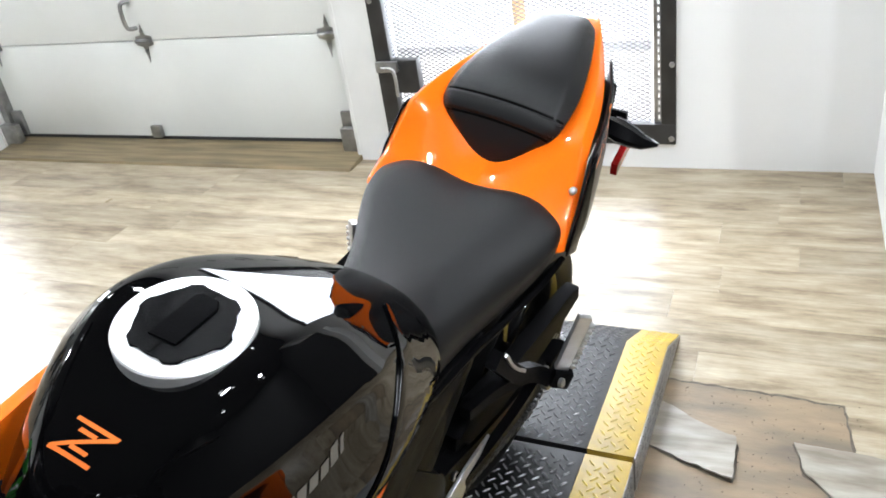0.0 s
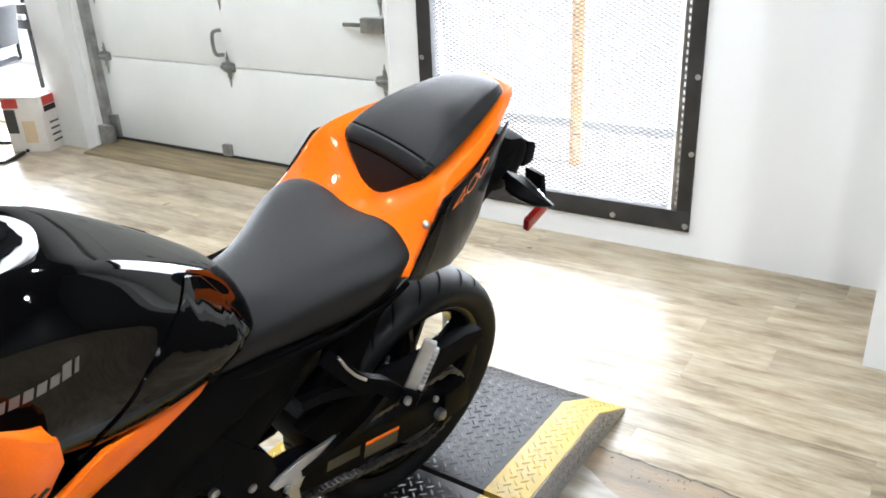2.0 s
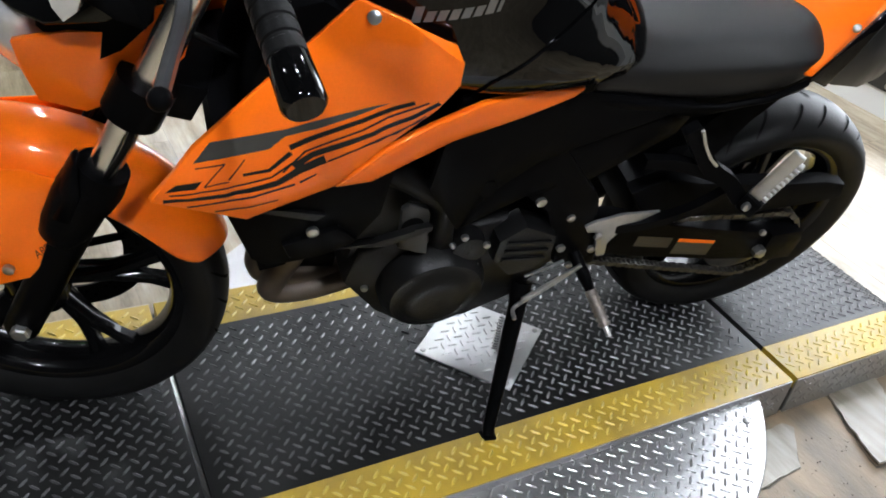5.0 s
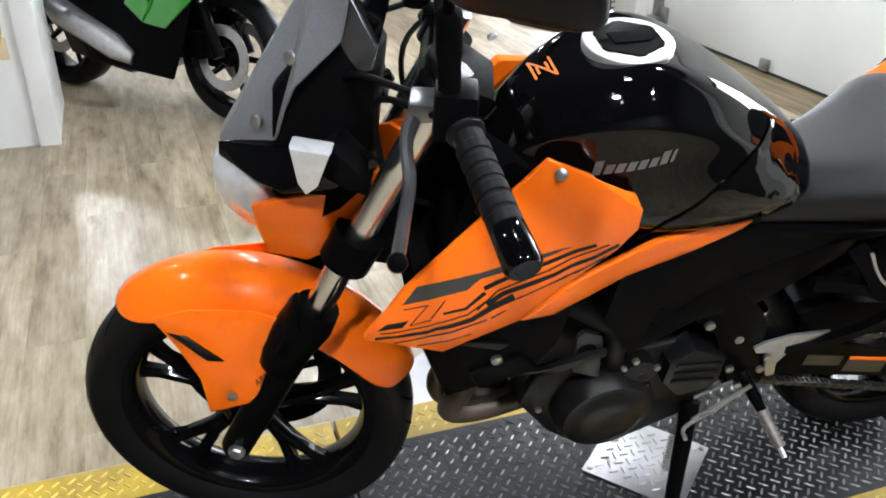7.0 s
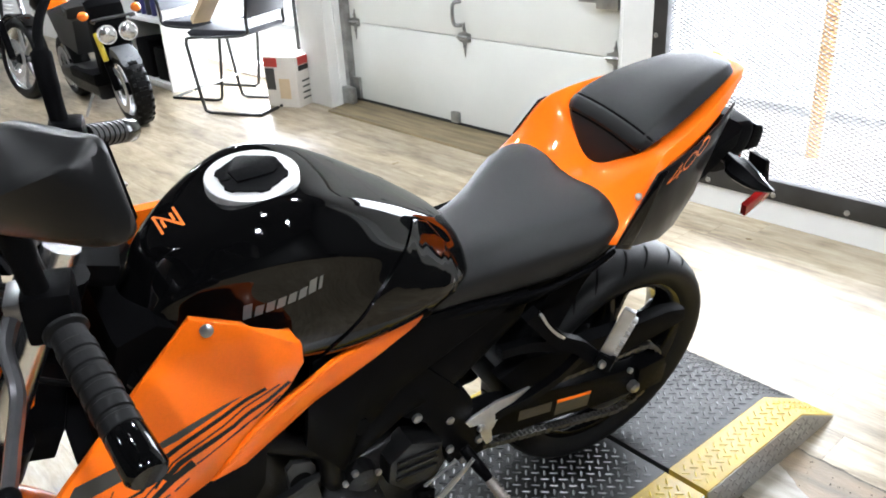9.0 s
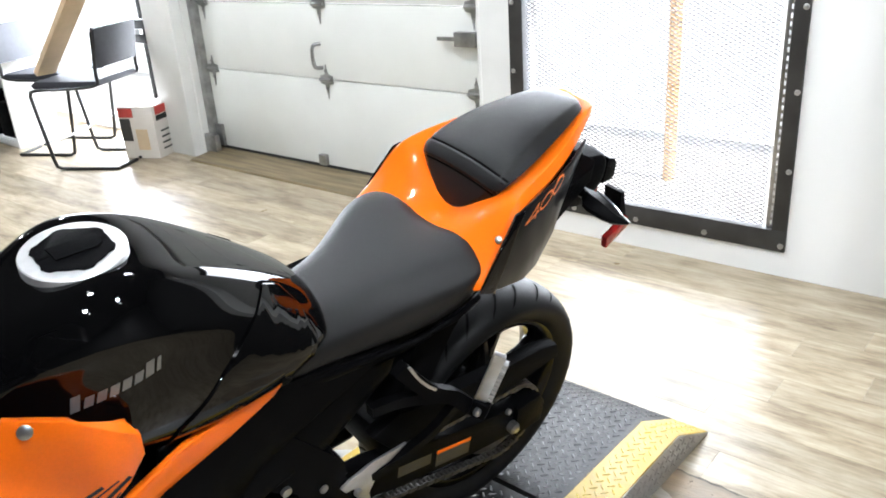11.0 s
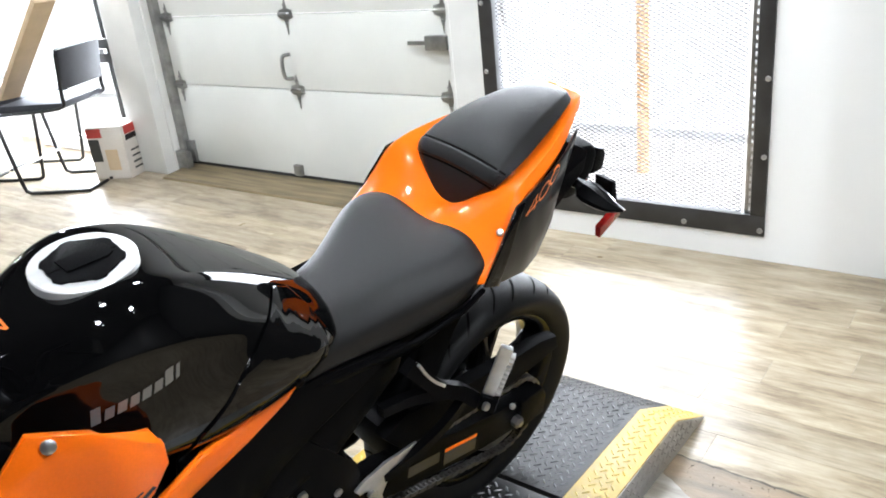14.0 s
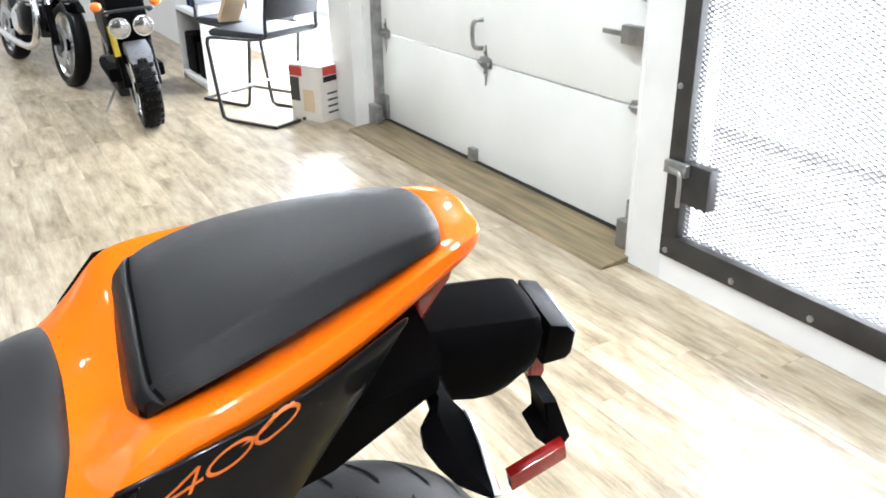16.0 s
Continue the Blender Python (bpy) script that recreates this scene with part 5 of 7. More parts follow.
# -- cockpit, turning with the fork --
SHELL = mat("mirror_shell_plastic", (0.0045, 0.0045, 0.005), 0.38, spec=0.26, vary=0.2, scale=40, bump=0.06, bump_scale=900)
INSTR = mat("instrument_shell", (0.03, 0.031, 0.034), 0.22, vary=0.15, scale=40, spec=0.5)
DARKALU = mat("dark_anodised_lever", (0.22, 0.22, 0.23), 0.28, 0.9, vary=0.2, scale=40)
MIRROR = mat("mirror_glass", (0.9, 0.9, 0.9), 0.02, 1.0)
bm = bmesh.new()
tube(bm, bend([(-0.362, -0.953, 0.928), (-0.21, -1.015, 0.985), (-0.14, -1.05, 1.01), (-0.05, -1.045, 0.985), (0.05, -1.045, 0.985), (0.14, -1.05, 1.01), (0.25, -1.015, 0.985), (0.40, -0.957, 0.931)]), 0.011, 12)
fpart("handlebar", bm, SATIN, None, "black handlebar")
for s in (1, -1):
    def bar(name, bm, material, parent=None, label="", sharp=40):
        """A cockpit part; the right end of the bar stands a little nearer the middle."""
        if s < 0:
            bmesh.ops.translate(bm, verts=bm.verts[:], vec=(0.045, 0, 0))
        return fpart(name, bm, material, parent, label, sharp)

    g0, g1 = Vector((s * 0.255, -1.013, 0.983)), Vector((s * 0.365, -0.970, 0.9436))
    gd = (g1 - g0).normalized()
    bm = tube(bmesh.new(), [g0, g0 + gd * 0.004, g0 + gd * 0.008, g1], [0.021, 0.021, 0.0168, 0.0168], 18)
    grip = bar("hand_grip", bm, RUBBER, None, "black ribbed rubber grip")
    for k in range(6):
        c = g0 + gd * (0.022 + 0.018 * k)
        bar("grip_rib", tube(bmesh.new(), [c, c + gd * 0.0015, c + gd * 0.013, c + gd * 0.0145], [0.0166, 0.0183, 0.0183, 0.0166], 18, cap=False), RUBBER, grip)
    bar("bar_end_weight", tube(bmesh.new(), [g1, g1 + gd * 0.004, g1 + gd * 0.045, g1 + gd * 0.05], [0.017, 0.0185, 0.0195, 0.016], 20), GLOSS, None, "gloss black bar end weight")
    sw = Matrix.Translation(g0 - gd * 0.03)
    bar("switch_housing", box(bmesh.new(), -0.028, 0.026, -0.024, 0.022, -0.026, 0.028, bev=0.008, m=sw), SATIN, None, "black switch housing")
    # lever with ball end
    bm = tube(bmesh.new(), bend([(s * 0.17, -1.065, 0.965), (s * 0.21, -1.075, 0.945), (s * 0.25, -1.068, 0.915), (s * 0.31, -1.07, 0.9), (s * 0.355, -1.072, 0.889)]), [0.009] * 6 + [0.0075] * 19, 8)
    lever = bar("lever", bm, DARKALU if s > 0 else SATIN, None, "aluminium hand lever with ball end")
    bm = bmesh.new()
    bmesh.ops.create_uvsphere(bm, u_segments=12, v_segments=8, radius=0.011, matrix=Matrix.Translation((s * 0.358, -1.072, 0.888)))
    bar("lever_ball", bm, SATIN, lever)
    bar("lever_perch", box(bmesh.new(), -0.026, 0.026, -0.016, 0.018, -0.012, 0.012, bev=0.008, m=Matrix.Translation((s * 0.165, -1.06, 0.966))), DARKALU if s > 0 else SATIN)
    # mirror on a stalk with a rubber boot
    bm = tube(bmesh.new(), bend([(s * 0.235, -1.03, 1.0), (s * 0.24, -1.034, 1.045), (s * 0.248, -1.037, 1.09), (s * 0.278, -1.038, 1.132), (s * 0.322, -1.018, 1.174)]), [0.012] * 8 + [0.0135] * 7 + [0.0065] * 10, 12)
    mir = bar("mirror", bm, MATTE, None, "black mirror on a stalk")
    root = Vector((s * 0.311, -1.034, 1.155))
    u = Vector((s * 0.13, 0.116, 0.058)).normalized()
    v = Vector((-s * 0.2, -0.15, 0.97))
    v = (v - u * u.dot(v)).normalized()
    n = u.cross(v).normalized() * s
    bm = bmesh.new()
    rings, face = [], []
    for a, lo, hi, dn, fr in ((-0.006, -0.009, 0.010, 0.014, 0.35), (0.0, -0.014, 0.018, 0.020, 0.25), (0.040, -0.025, 0.042, 0.042, 0.2), (0.078, -0.027, 0.052, 0.048, 0.42), (0.124, -0.037, 0.038, 0.044, 0.66), (0.157, -0.041, 0.030, 0.032, 0.85), (0.167, -0.032, 0.029, 0.020, 0.8)):
        at = root + u * a
        mid = lo + (hi - lo) * fr
        rings.append([bm.verts.new(at + n * dd + v * vv) for dd, vv in ((0, lo), (0, hi), (0.3 * dn, hi + 0.003), (0.72 * dn, 0.5 * (hi + mid)), (dn, mid), (0.75 * dn, lo), (0.3 * dn, lo - 0.003))])
        face.append((a, lo, hi))
    ring_faces(bm, rings)
    lay = bm.edges.layers.float.new("crease_edge")
    for r0, r1 in zip(rings, rings[1:]):
        for q in (0, 1, 4):
            bm.edges.get((r0[q], r1[q]))[lay] = 0.6
    sub(bar("mirror_shell", bm, SHELL, mir, sharp=50), 2)
    bm = bmesh.new()
    bm.faces.new([bm.verts.new(root + u * a * 0.97 - n * 0.002 + v * lo * 0.85) for a, lo, hi in face[1:]] + [bm.verts.new(root + u * a * 0.97 - n * 0.002 + v * hi * 0.85) for a, lo, hi in face[:0:-1]])
    bar("mirror_glass", bm, MIRROR, mir)
# brake fluid cup, cables, instrument
fpart("fluid_reservoir", tube(bmesh.new(), [(-0.14, -1.085, 0.972), (-0.14, -1.085, 1.003), (-0.14, -1.085, 1.012), (-0.14, -1.085, 1.015)], [0.02, 0.021, 0.023, 0.019], 18), SATIN, None, "black brake fluid cup")
for pts in ([(0.15, -1.06, 0.97), (0.08, -1.16, 0.95), (0.05, -1.12, 0.8), (0.04, -1.02, 0.74)], [(0.2, -1.04, 0.97), (0.10, -1.12, 0.93), (0.08, -1.1, 0.78)], [(-0.16, -1.07, 0.98), (-0.08, -1.17, 0.94), (-0.06, -1.15, 0.75), (-0.05, -1.26, 0.55), (-0.09, -1.30, 0.42)], [(0.08, -1.14, 0.72), (0.125, -1.16, 0.66), (0.11, -1.2, 0.58), (0.10, -1.25, 0.47)], [(-0.2, -1.03, 0.97), (-0.11, -1.1, 0.92), (-0.1, -1.08, 0.78)]):
    fpart("cable", tube(bmesh.new(), bend(pts), 0.0045, 8), RUBBER, None, "black cable")
fpart("instrument", prism(bmesh.new(), [(-1.175, 1.05), (-1.155, 1.062), (-1.12, 0.995), (-1.125, 0.965), (-1.145, 0.96), (-1.185, 1.0)], "x", -0.085, 0.085, bev=0.008), INSTR, None, "dark glossy instrument housing")
fpart("instrument_face", prism(bmesh.new(), [(-1.151, 1.056), (-1.1485, 1.058), (-1.118, 0.998), (-1.1205, 0.996)], "x", -0.075, 0.075), GLOSS, None, "dark glossy display")
fpart("head_bracket", prism(bmesh.new(), [(-1.25, 0.93), (-1.17, 1.03), (-1.12, 0.95), (-1.13, 0.80), (-1.2, 0.72), (-1.26, 0.78)], "x", -0.085, 0.085, bev=0.012), MATTE)
# headlight and cowls
hl = fpart("headlight", loft([(-1.356, [(0, 0.795), (0.018, 0.79), (0.026, 0.775), (0.024, 0.755), (0.012, 0.742), (0, 0.74)]), (-1.345, [(0, 0.808), (0.03, 0.803), (0.044, 0.78), (0.042, 0.745), (0.025, 0.715), (0, 0.71)]), (-1.30, [(0, 0.815), (0.062, 0.81), (0.080, 0.785), (0.074, 0.74), (0.046, 0.685), (0, 0.675)]), (-1.25, [(0, 0.82), (0.075, 0.812), (0.080, 0.785), (0.072, 0.735), (0.045, 0.68), (0, 0.67)])], crease=((1, 0.5), (2, 0.6), (3, 0.4))), CLEAR, None, "clear twin headlight")
sub(hl, 2)
side_shell("headlight_cowl", [(0.090, -1.285, 0.762), (0.090, -1.222, 0.782), (0.084, -1.178, 0.785), (0.082, -1.166, 0.805), (0.07, -1.11, 0.82), (0.062, -1.085, 0.81), (0.062, -1.10, 0.75), (0.07, -1.15, 0.70), (0.078, -1.216, 0.668), (0.07, -1.272, 0.672), (0.08, -1.283, 0.72)], 0.008, ORANGE, "orange headlight side cowl", steer=True, cuts=2, bulge=0.004)
side_shell("headlight_brow", [(0.03, -1.34, 0.825), (0.08, -1.26, 0.852), (0.12, -1.17, 0.87), (0.128, -1.12, 0.88), (0.13, -1.11, 0.862), (0.13, -1.17, 0.822), (0.122, -1.235, 0.806), (0.1, -1.272, 0.806), (0.04, -1.338, 0.81)], 0.008, GLOSS, "black headlight brow", steer=True, cuts=1)
side_shell("fly_screen", [(0.0, -1.345, 0.825), (0.035, -1.335, 0.83), (0.085, -1.25, 0.862), (0.092, -1.24, 0.90), (0.10, -1.222, 0.94), (0.10, -1.206, 0.956), (0.10, -1.161, 1.006), (0.10, -1.153, 1.067), (0.06, -1.193, 1.066), (0.0, -1.205, 1.066)], 0.005, GREYCOWL, "flat grey fly screen", steer=True, cuts=2)
side_shell("smoked_visor", [(0.0, -1.2, 1.062), (0.05, -1.197, 1.064), (0.085, -1.182, 1.064), (0.088, -1.155, 1.058), (0.078, -1.132, 1.092), (0.055, -1.128, 1.122), (0.0, -1.138, 1.126)], 0.004, GLOSS, "smoked black visor above the fly screen", steer=True, cuts=1)
for s in (1, -1):
    for p in ((s * 0.082, -1.222, 0.975), (s * 0.075, -1.272, 0.882)):
        fpart("screen_screw", bolt_head(bmesh.new(), p, (s * 0.85, -0.5, 0.2), 0.009, 0.006), BOLT)
    # front indicator
    ind = fpart("front_indicator", prism(bmesh.new(), [(-1.16, 0.90), (-1.13, 0.87), (-1.12, 0.84), (-1.15, 0.85), (-1.19, 0.87)], "x", min(s * 0.1, s * 0.17), max(s * 0.1, s * 0.17), bev=0.006), MATTE, None, "front indicator")
    bm = bmesh.new()
    pts = [(-1.208, 0.917), (-1.16, 0.912), (-1.175, 0.868), (-1.19, 0.855), (-1.2, 0.87)]
    prism(bm, pts, "x", min(s * 0.165, s * 0.2), max(s * 0.165, s * 0.2), bev=0.006)
    fpart("indicator_lens", bm, CLEAR, ind, "clear indicator lens")

# -- tail light, plate holder, rear indicators --
casting("tail_light", [(0.095, 0.925), (0.14, 0.944), (0.134, 0.925), (0.11, 0.872), (0.098, 0.87)], -0.042, 0.022, RED, 0.006, "red tail light below the cowl")
beam = sub(part("plate_bracket", loft([
    (0.03, [(0, 0.86), (0.03, 0.86), (0.045, 0.85), (0.048, 0.82), (0.04, 0.79), (0, 0.785)]),
    (0.10, [(0, 0.87), (0.035, 0.868), (0.05, 0.855), (0.052, 0.82), (0.045, 0.77), (0, 0.765)]),
    (0.16, [(0, 0.868), (0.038, 0.866), (0.052, 0.85), (0.052, 0.81), (0.045, 0.75), (0, 0.74)]),
    (0.21, [(0, 0.864), (0.04, 0.861), (0.052, 0.845), (0.05, 0.80), (0.045, 0.735), (0, 0.722)]),
    (0.245, [(0, 0.86), (0.04, 0.857), (0.05, 0.843), (0.048, 0.80), (0.04, 0.765), (0, 0.76)]),
    (0.262, [(0, 0.858), (0.038, 0.855), (0.048, 0.842), (0.046, 0.805), (0.038, 0.788), (0, 0.785)]),
]), MATTE, bike, "black plate bracket"), 1)
lamp_end = casting("plate_lamp", [(0.264, 0.845), (0.288, 0.838), (0.299, 0.825), (0.300, 0.795), (0.294, 0.786), (0.264, 0.784)], -0.042, 0.042, SATIN, 0.005, "black plate lamp housing")
part("lamp_lens", boxed(-0.036, 0.036, 0.3003, 0.3035, 0.796, 0.824, bev=0.0015), CLEAR, lamp_end)
casting("rear_reflector", [(0.262, 0.78), (0.276, 0.782), (0.283, 0.75), (0.278, 0.73), (0.266, 0.735)], -0.022, 0.022, RED, 0.003, "small red rear reflector")
for ob in [o for o in bike.children_recursive if o.name.split(".")[0] in ("plate_bracket", "plate_lamp", "lamp_lens", "rear_reflector")]:
    ob.data.transform(Matrix.Translation((-0.018, -0.004, -0.013)))
for s in (1, -1):
    bm = bmesh.new()
    rings, lens_rings = [], []
    for x, y0, y1, cz, hz in ((0.045, 0.10, 0.12, 0.824, 0.011), (0.085, 0.098, 0.122, 0.82, 0.013), (0.102, 0.082, 0.128, 0.815, 0.019), (0.118, 0.080, 0.130, 0.811, 0.021), (0.140, 0.087, 0.130, 0.806, 0.018), (0.160, 0.098, 0.129, 0.801, 0.012), (0.176, 0.113, 0.128, 0.801, 0.006), (0.184, 0.121, 0.127, 0.801, 0.003)):
        ym = y0 + 0.35 * (y1 - y0)
        rings.append([bm.verts.new((s * x, y, cz + z)) for y, z in ((y0, -0.2 * hz), (y0, 0.2 * hz), (ym, hz), (y1 - 0.004, 0.75 * hz), (y1, 0.3 * hz), (y1, -0.3 * hz), (y1 - 0.004, -0.6 * hz), (ym, -0.8 * hz))])
        if x > 0.09:
            lens_rings.append((x, y1, cz, hz))
    ring_faces(bm, rings)
    ri = part("rear_indicator", bm, SATIN, bike, "black wedge-shaped rear indicator", sharp=25)
    bm = bmesh.new()
    ring_faces(bm, [[bm.verts.new((s * x, y1 + dy, cz + z * hz)) for dy, z in ((-0.003, -0.75), (-0.003, 0.85), (0.003, 0.6), (0.005, 0.0), (0.003, -0.5))] for x, y1, cz, hz in lens_rings])
    part("indicator_lens", bm, CLEAR, ri, "clear lens strip")
    rs = part("reflector_stay", prism(bmesh.new(), [(0.222, 0.795), (0.24, 0.79), (0.268, 0.725), (0.262, 0.712), (0.238, 0.72), (0.225, 0.735), (0.242, 0.742)], "x", min(s * 0.05, s * 0.092), max(s * 0.05, s * 0.092), bev=0.004), MATTE, bike, "black reflector arm")
    part("side_reflector", prism(bmesh.new(), [(0.19, 0.703), (0.252, 0.735), (0.258, 0.71), (0.197, 0.677)], "x", s * 0.1 - 0.007, s * 0.1 + 0.007, bev=0.002), RED, rs, "red side reflector")
part("tail_hook", tube(bmesh.new(), bend([(0.055, 0.095, 0.85), (0.062, 0.095, 0.838), (0.064, 0.09, 0.82), (0.058, 0.10, 0.805)]), 0.0035, 8), MATTE, bike)

# ---- markings laid on the motorcycle's skin ----
def named(name, side=1):
    found = [o for o in bike.children if o.name.split(".")[0] == name]
    return max(found, key=lambda o: side * sum(v.co.x for v in o.data.vertices) / len(o.data.vertices))


def drape(name, bm, tree, material, parent, way=(-1, 0, 0), lift_by=0.0008, label=""):
    """Moves a flat mesh along a direction on to a surface."""
    w = Vector(way)
    for v in bm.verts:
        hit = tree.ray_cast(v.co - w * 0.5, w, 1.0)
        if hit[0] is None:
            hit = tree.find_nearest(v.co)
        v.co = hit[0] - w * lift_by
    return part(name, bm, material, parent, label, sharp=60)


def flat_poly(pts, x=0.3, cuts=3):
    bm = bmesh.new()
    f = bm.faces.new([bm.verts.new((x, y, z)) for y, z in pts])
    bmesh.ops.triangulate(bm, faces=[f])
    bmesh.ops.subdivide_edges(bm, edges=bm.edges[:], cuts=cuts, use_grid_fill=True)
    return bm


def ribbon(line, w0, w1):
    """A strip along (y, z) points, from one width to another."""
    p = [Vector(q) for q in line]
    lo, hi = [], []
    for k, q in enumerate(p):
        d = (p[min(k + 1, len(p) - 1)] - p[max(k - 1, 0)]).normalized()
        n = Vector((-d.y, d.x)) * 0.5 * (w0 + (w1 - w0) * k / (len(p) - 1))
        lo.append(tuple(q - n))
        hi.append(tuple(q + n))
    return lo + hi[::-1]


SHROUD_SKIN = {side: (named("shroud", side), skin_of(named("shroud", side))) for side in (1, -1)}


def flash(pts, material=DECALBLACK, label="black line decal"):
    for side, (panel, tree) in SHROUD_SKIN.items():
        drape("flash_decal", flat_poly(pts, side * 0.35, 4), tree, material, panel, way=(-side, 0, 0), label=label, lift_by=0.0007)


flash([(-1.121, 0.722), (-1.102, 0.747), (-1.018, 0.759), (-0.898, 0.792), (-0.929, 0.776), (-0.982, 0.757), (-1.017, 0.750), (-1.035, 0.735)], DECALGREY, "grey flash decal")
flash(ribbon([(-1.012, 0.734), (-0.981, 0.747), (-0.928, 0.766), (-0.87, 0.796)], 0.008, 0.006))
flash(ribbon([(-1.019, 0.699), (-0.993, 0.727), (-0.927, 0.752), (-0.853, 0.797)], 0.003, 0.003))
flash(ribbon([(-1.006, 0.706), (-0.985, 0.721), (-0.912, 0.745), (-0.868, 0.772), (-0.84, 0.797)], 0.010, 0.006))
flash(ribbon([(-0.965, 0.709), (-0.90, 0.732), (-0.854, 0.769)], 0.003, 0.002))
flash(ribbon([(-0.923, 0.724), (-0.883, 0.743), (-0.852, 0.775)], 0.003, 0.002))
flash(ribbon([(-1.156, 0.671), (-1.085, 0.673), (-1.025, 0.684), (-0.999, 0.70), (-0.968, 0.713)], 0.005, 0.013))
flash([(-1.154, 0.684), (-1.141, 0.694), (-1.112, 0.699), (-1.12, 0.688)])
flash(ribbon([(-1.149, 0.679), (-1.085, 0.685), (-1.032, 0.694), (-1.006, 0.713)], 0.0025, 0.003))
flash(ribbon([(-1.13, 0.658), (-1.065, 0.664), (-1.003, 0.677)], 0.003, 0.004))
flash(ribbon([(-1.098, 0.645), (-1.058, 0.647), (-1.022, 0.652)], 0.003, 0.002))
flash(ribbon([(-0.997, 0.679), (-0.977, 0.69)], 0.004, 0.003))
flash(ribbon([(-1.119, 0.715), (-1.086, 0.719)], 0.0015, 0.002))
flash(ribbon([(-1.086, 0.719), (-1.11, 0.69)], 0.0015, 0.002))
flash(ribbon([(-1.11, 0.69), (-1.082, 0.694)], 0.0015, 0.002))
flash(ribbon([(-1.064, 0.723), (-1.082, 0.697)], 0.0015, 0.002))
flash(ribbon([(-1.066, 0.703), (-1.035, 0.705), (-1.01, 0.727)], 0.004, 0.007))

# plain silver blocks in place of the maker's name on the tank
tank_skin = skin_of(tank)
HEIGHTS = (1.0, 0.68, 0.68, 0.68, 0.68, 0.68, 0.98, 0.9)
for side in (1, -1):
    for k, h in enumerate(HEIGHTS):
        u0, u1 = k / 8 + 0.012, (k + 1) / 8 - 0.02
        base = lambda u: (-0.877 + u * 0.107, 0.871 + u * 0.029)
        a, b = base(u0), base(u1)
        if k == 7:
            b = base(u0 + 0.045)
        top = 0.0185 * h
        pts = [a, b, (b[0] + 0.004, b[1] + top), (a[0] + 0.004, a[1] + top)]
        drape("name_block", flat_poly(pts, side * 0.3, 1), tank_skin, SILVERTEXT, tank, way=(-side, 0, 0), label="plain silver block lettering")


# gloss black knee panels on the tank's rear flanks
KNEE = [(-0.600, 0.900), (-0.645, 0.884), (-0.70, 0.856), (-0.735, 0.828), (-0.768, 0.80), (-0.78, 0.772), (-0.68, 0.757), (-0.605, 0.758), (-0.545, 0.772), (-0.535, 0.81), (-0.548, 0.85), (-0.57, 0.882)]
for side in (1, -1):
    panel = drape("knee_panel", flat_poly(KNEE, side * 0.3, 5), tank_skin, GLOSS, bike, way=(-side, 0, 0), lift_by=0.0018, label="gloss black knee panel")
    md = panel.modifiers.new("thickness", "SOLIDIFY")
    md.thickness, md.offset = 0.0032, 0.0
    mb = panel.modifiers.new("soft_edge", "BEVEL")
    mb.width, mb.segments, mb.limit_method, mb.angle_limit = 0.0014, 2, "ANGLE", radians(50)

# grab strap across the passenger seat
pill_skin = skin_of(pill)
INTO = Vector((0, 0.8, -0.6))


def seat_band(name, d0, d1, rows, wide, material, lift_by, label, thick=0.0):
    """A band across the front edge of the passenger seat, d along its slope from the strap's front."""
    bm = bmesh.new()
    grid = []
    for r in range(rows + 1):
        d = d0 + (d1 - d0) * r / rows
        grid.append([bm.verts.new((wide * u + 0.001, -0.163 + 0.5 * d, 0.909 + 0.87 * d - 0.006 * u * u)) for u in [k / 12 for k in range(-12, 13)]])
    for r0, r1 in zip(grid, grid[1:]):
        for k in range(24):
            bm.faces.new((r0[k], r0[k + 1], r1[k + 1], r1[k]))
    ob = drape(name, bm, pill_skin, material, pill, way=tuple(INTO), lift_by=lift_by, label=label)
    if thick:
        md = ob.modifiers.new("thickness", "SOLIDIFY")
        md.thickness, md.offset = thick, -1
    return ob


seat_band("seat_strap", 0.0, 0.028, 6, 0.096, VINYL, 0.0028, "stitched grab strap", 0.004)
# seam depth is only colour: near-black strips carry its shade
seat_band("seat_seam", 0.0285, 0.0325, 2, 0.094, GROOVE, 0.0007, "dark strip shading the seam behind the strap")
seat_band("seat_seam", -0.0035, -0.0005, 2, 0.088, GROOVE, 0.0007, "dark strip shading the seam before the strap")


def strokes(segs, width, place):
    bm = bmesh.new()
    for a, b in segs:
        a, b = Vector(a), Vector(b)
        n = Vector((-(b - a).y, (b - a).x)).normalized() * width / 2
        vs = [bm.verts.new(place(p)) for p in (a - n, b - n, b + n, a + n)]
        bm.faces.new(vs)
    bmesh.ops.subdivide_edges(bm, edges=bm.edges[:], cuts=3, use_grid_fill=True)
    return bm


# orange zigzag emblem on the tank's front slope
ZED = [((-0.022, 0.016), (0.022, 0.016)), ((0.02, 0.015), (-0.02, -0.015)), ((-0.022, -0.016), (0.022, -0.016)), ((-0.012, 0.008), (0.006, 0.008)), ((-0.006, -0.008), (0.012, -0.008))]
bm = strokes([((a[0] * 1.0, a[1]), (b[0], b[1])) for a, b in ZED], 0.0042, lambda p: Vector((0.031 - p.x - 0.25 * p.y, -0.918 - 0.75 * p.y, 1.2)))
drape("emblem", bm, tank_skin, mat("orange_emblem", (0.75, 0.17, 0.03), 0.3, vary=0.1, scale=80, coat=0.5), tank, way=(0, 0, -1), label="orange zigzag emblem")


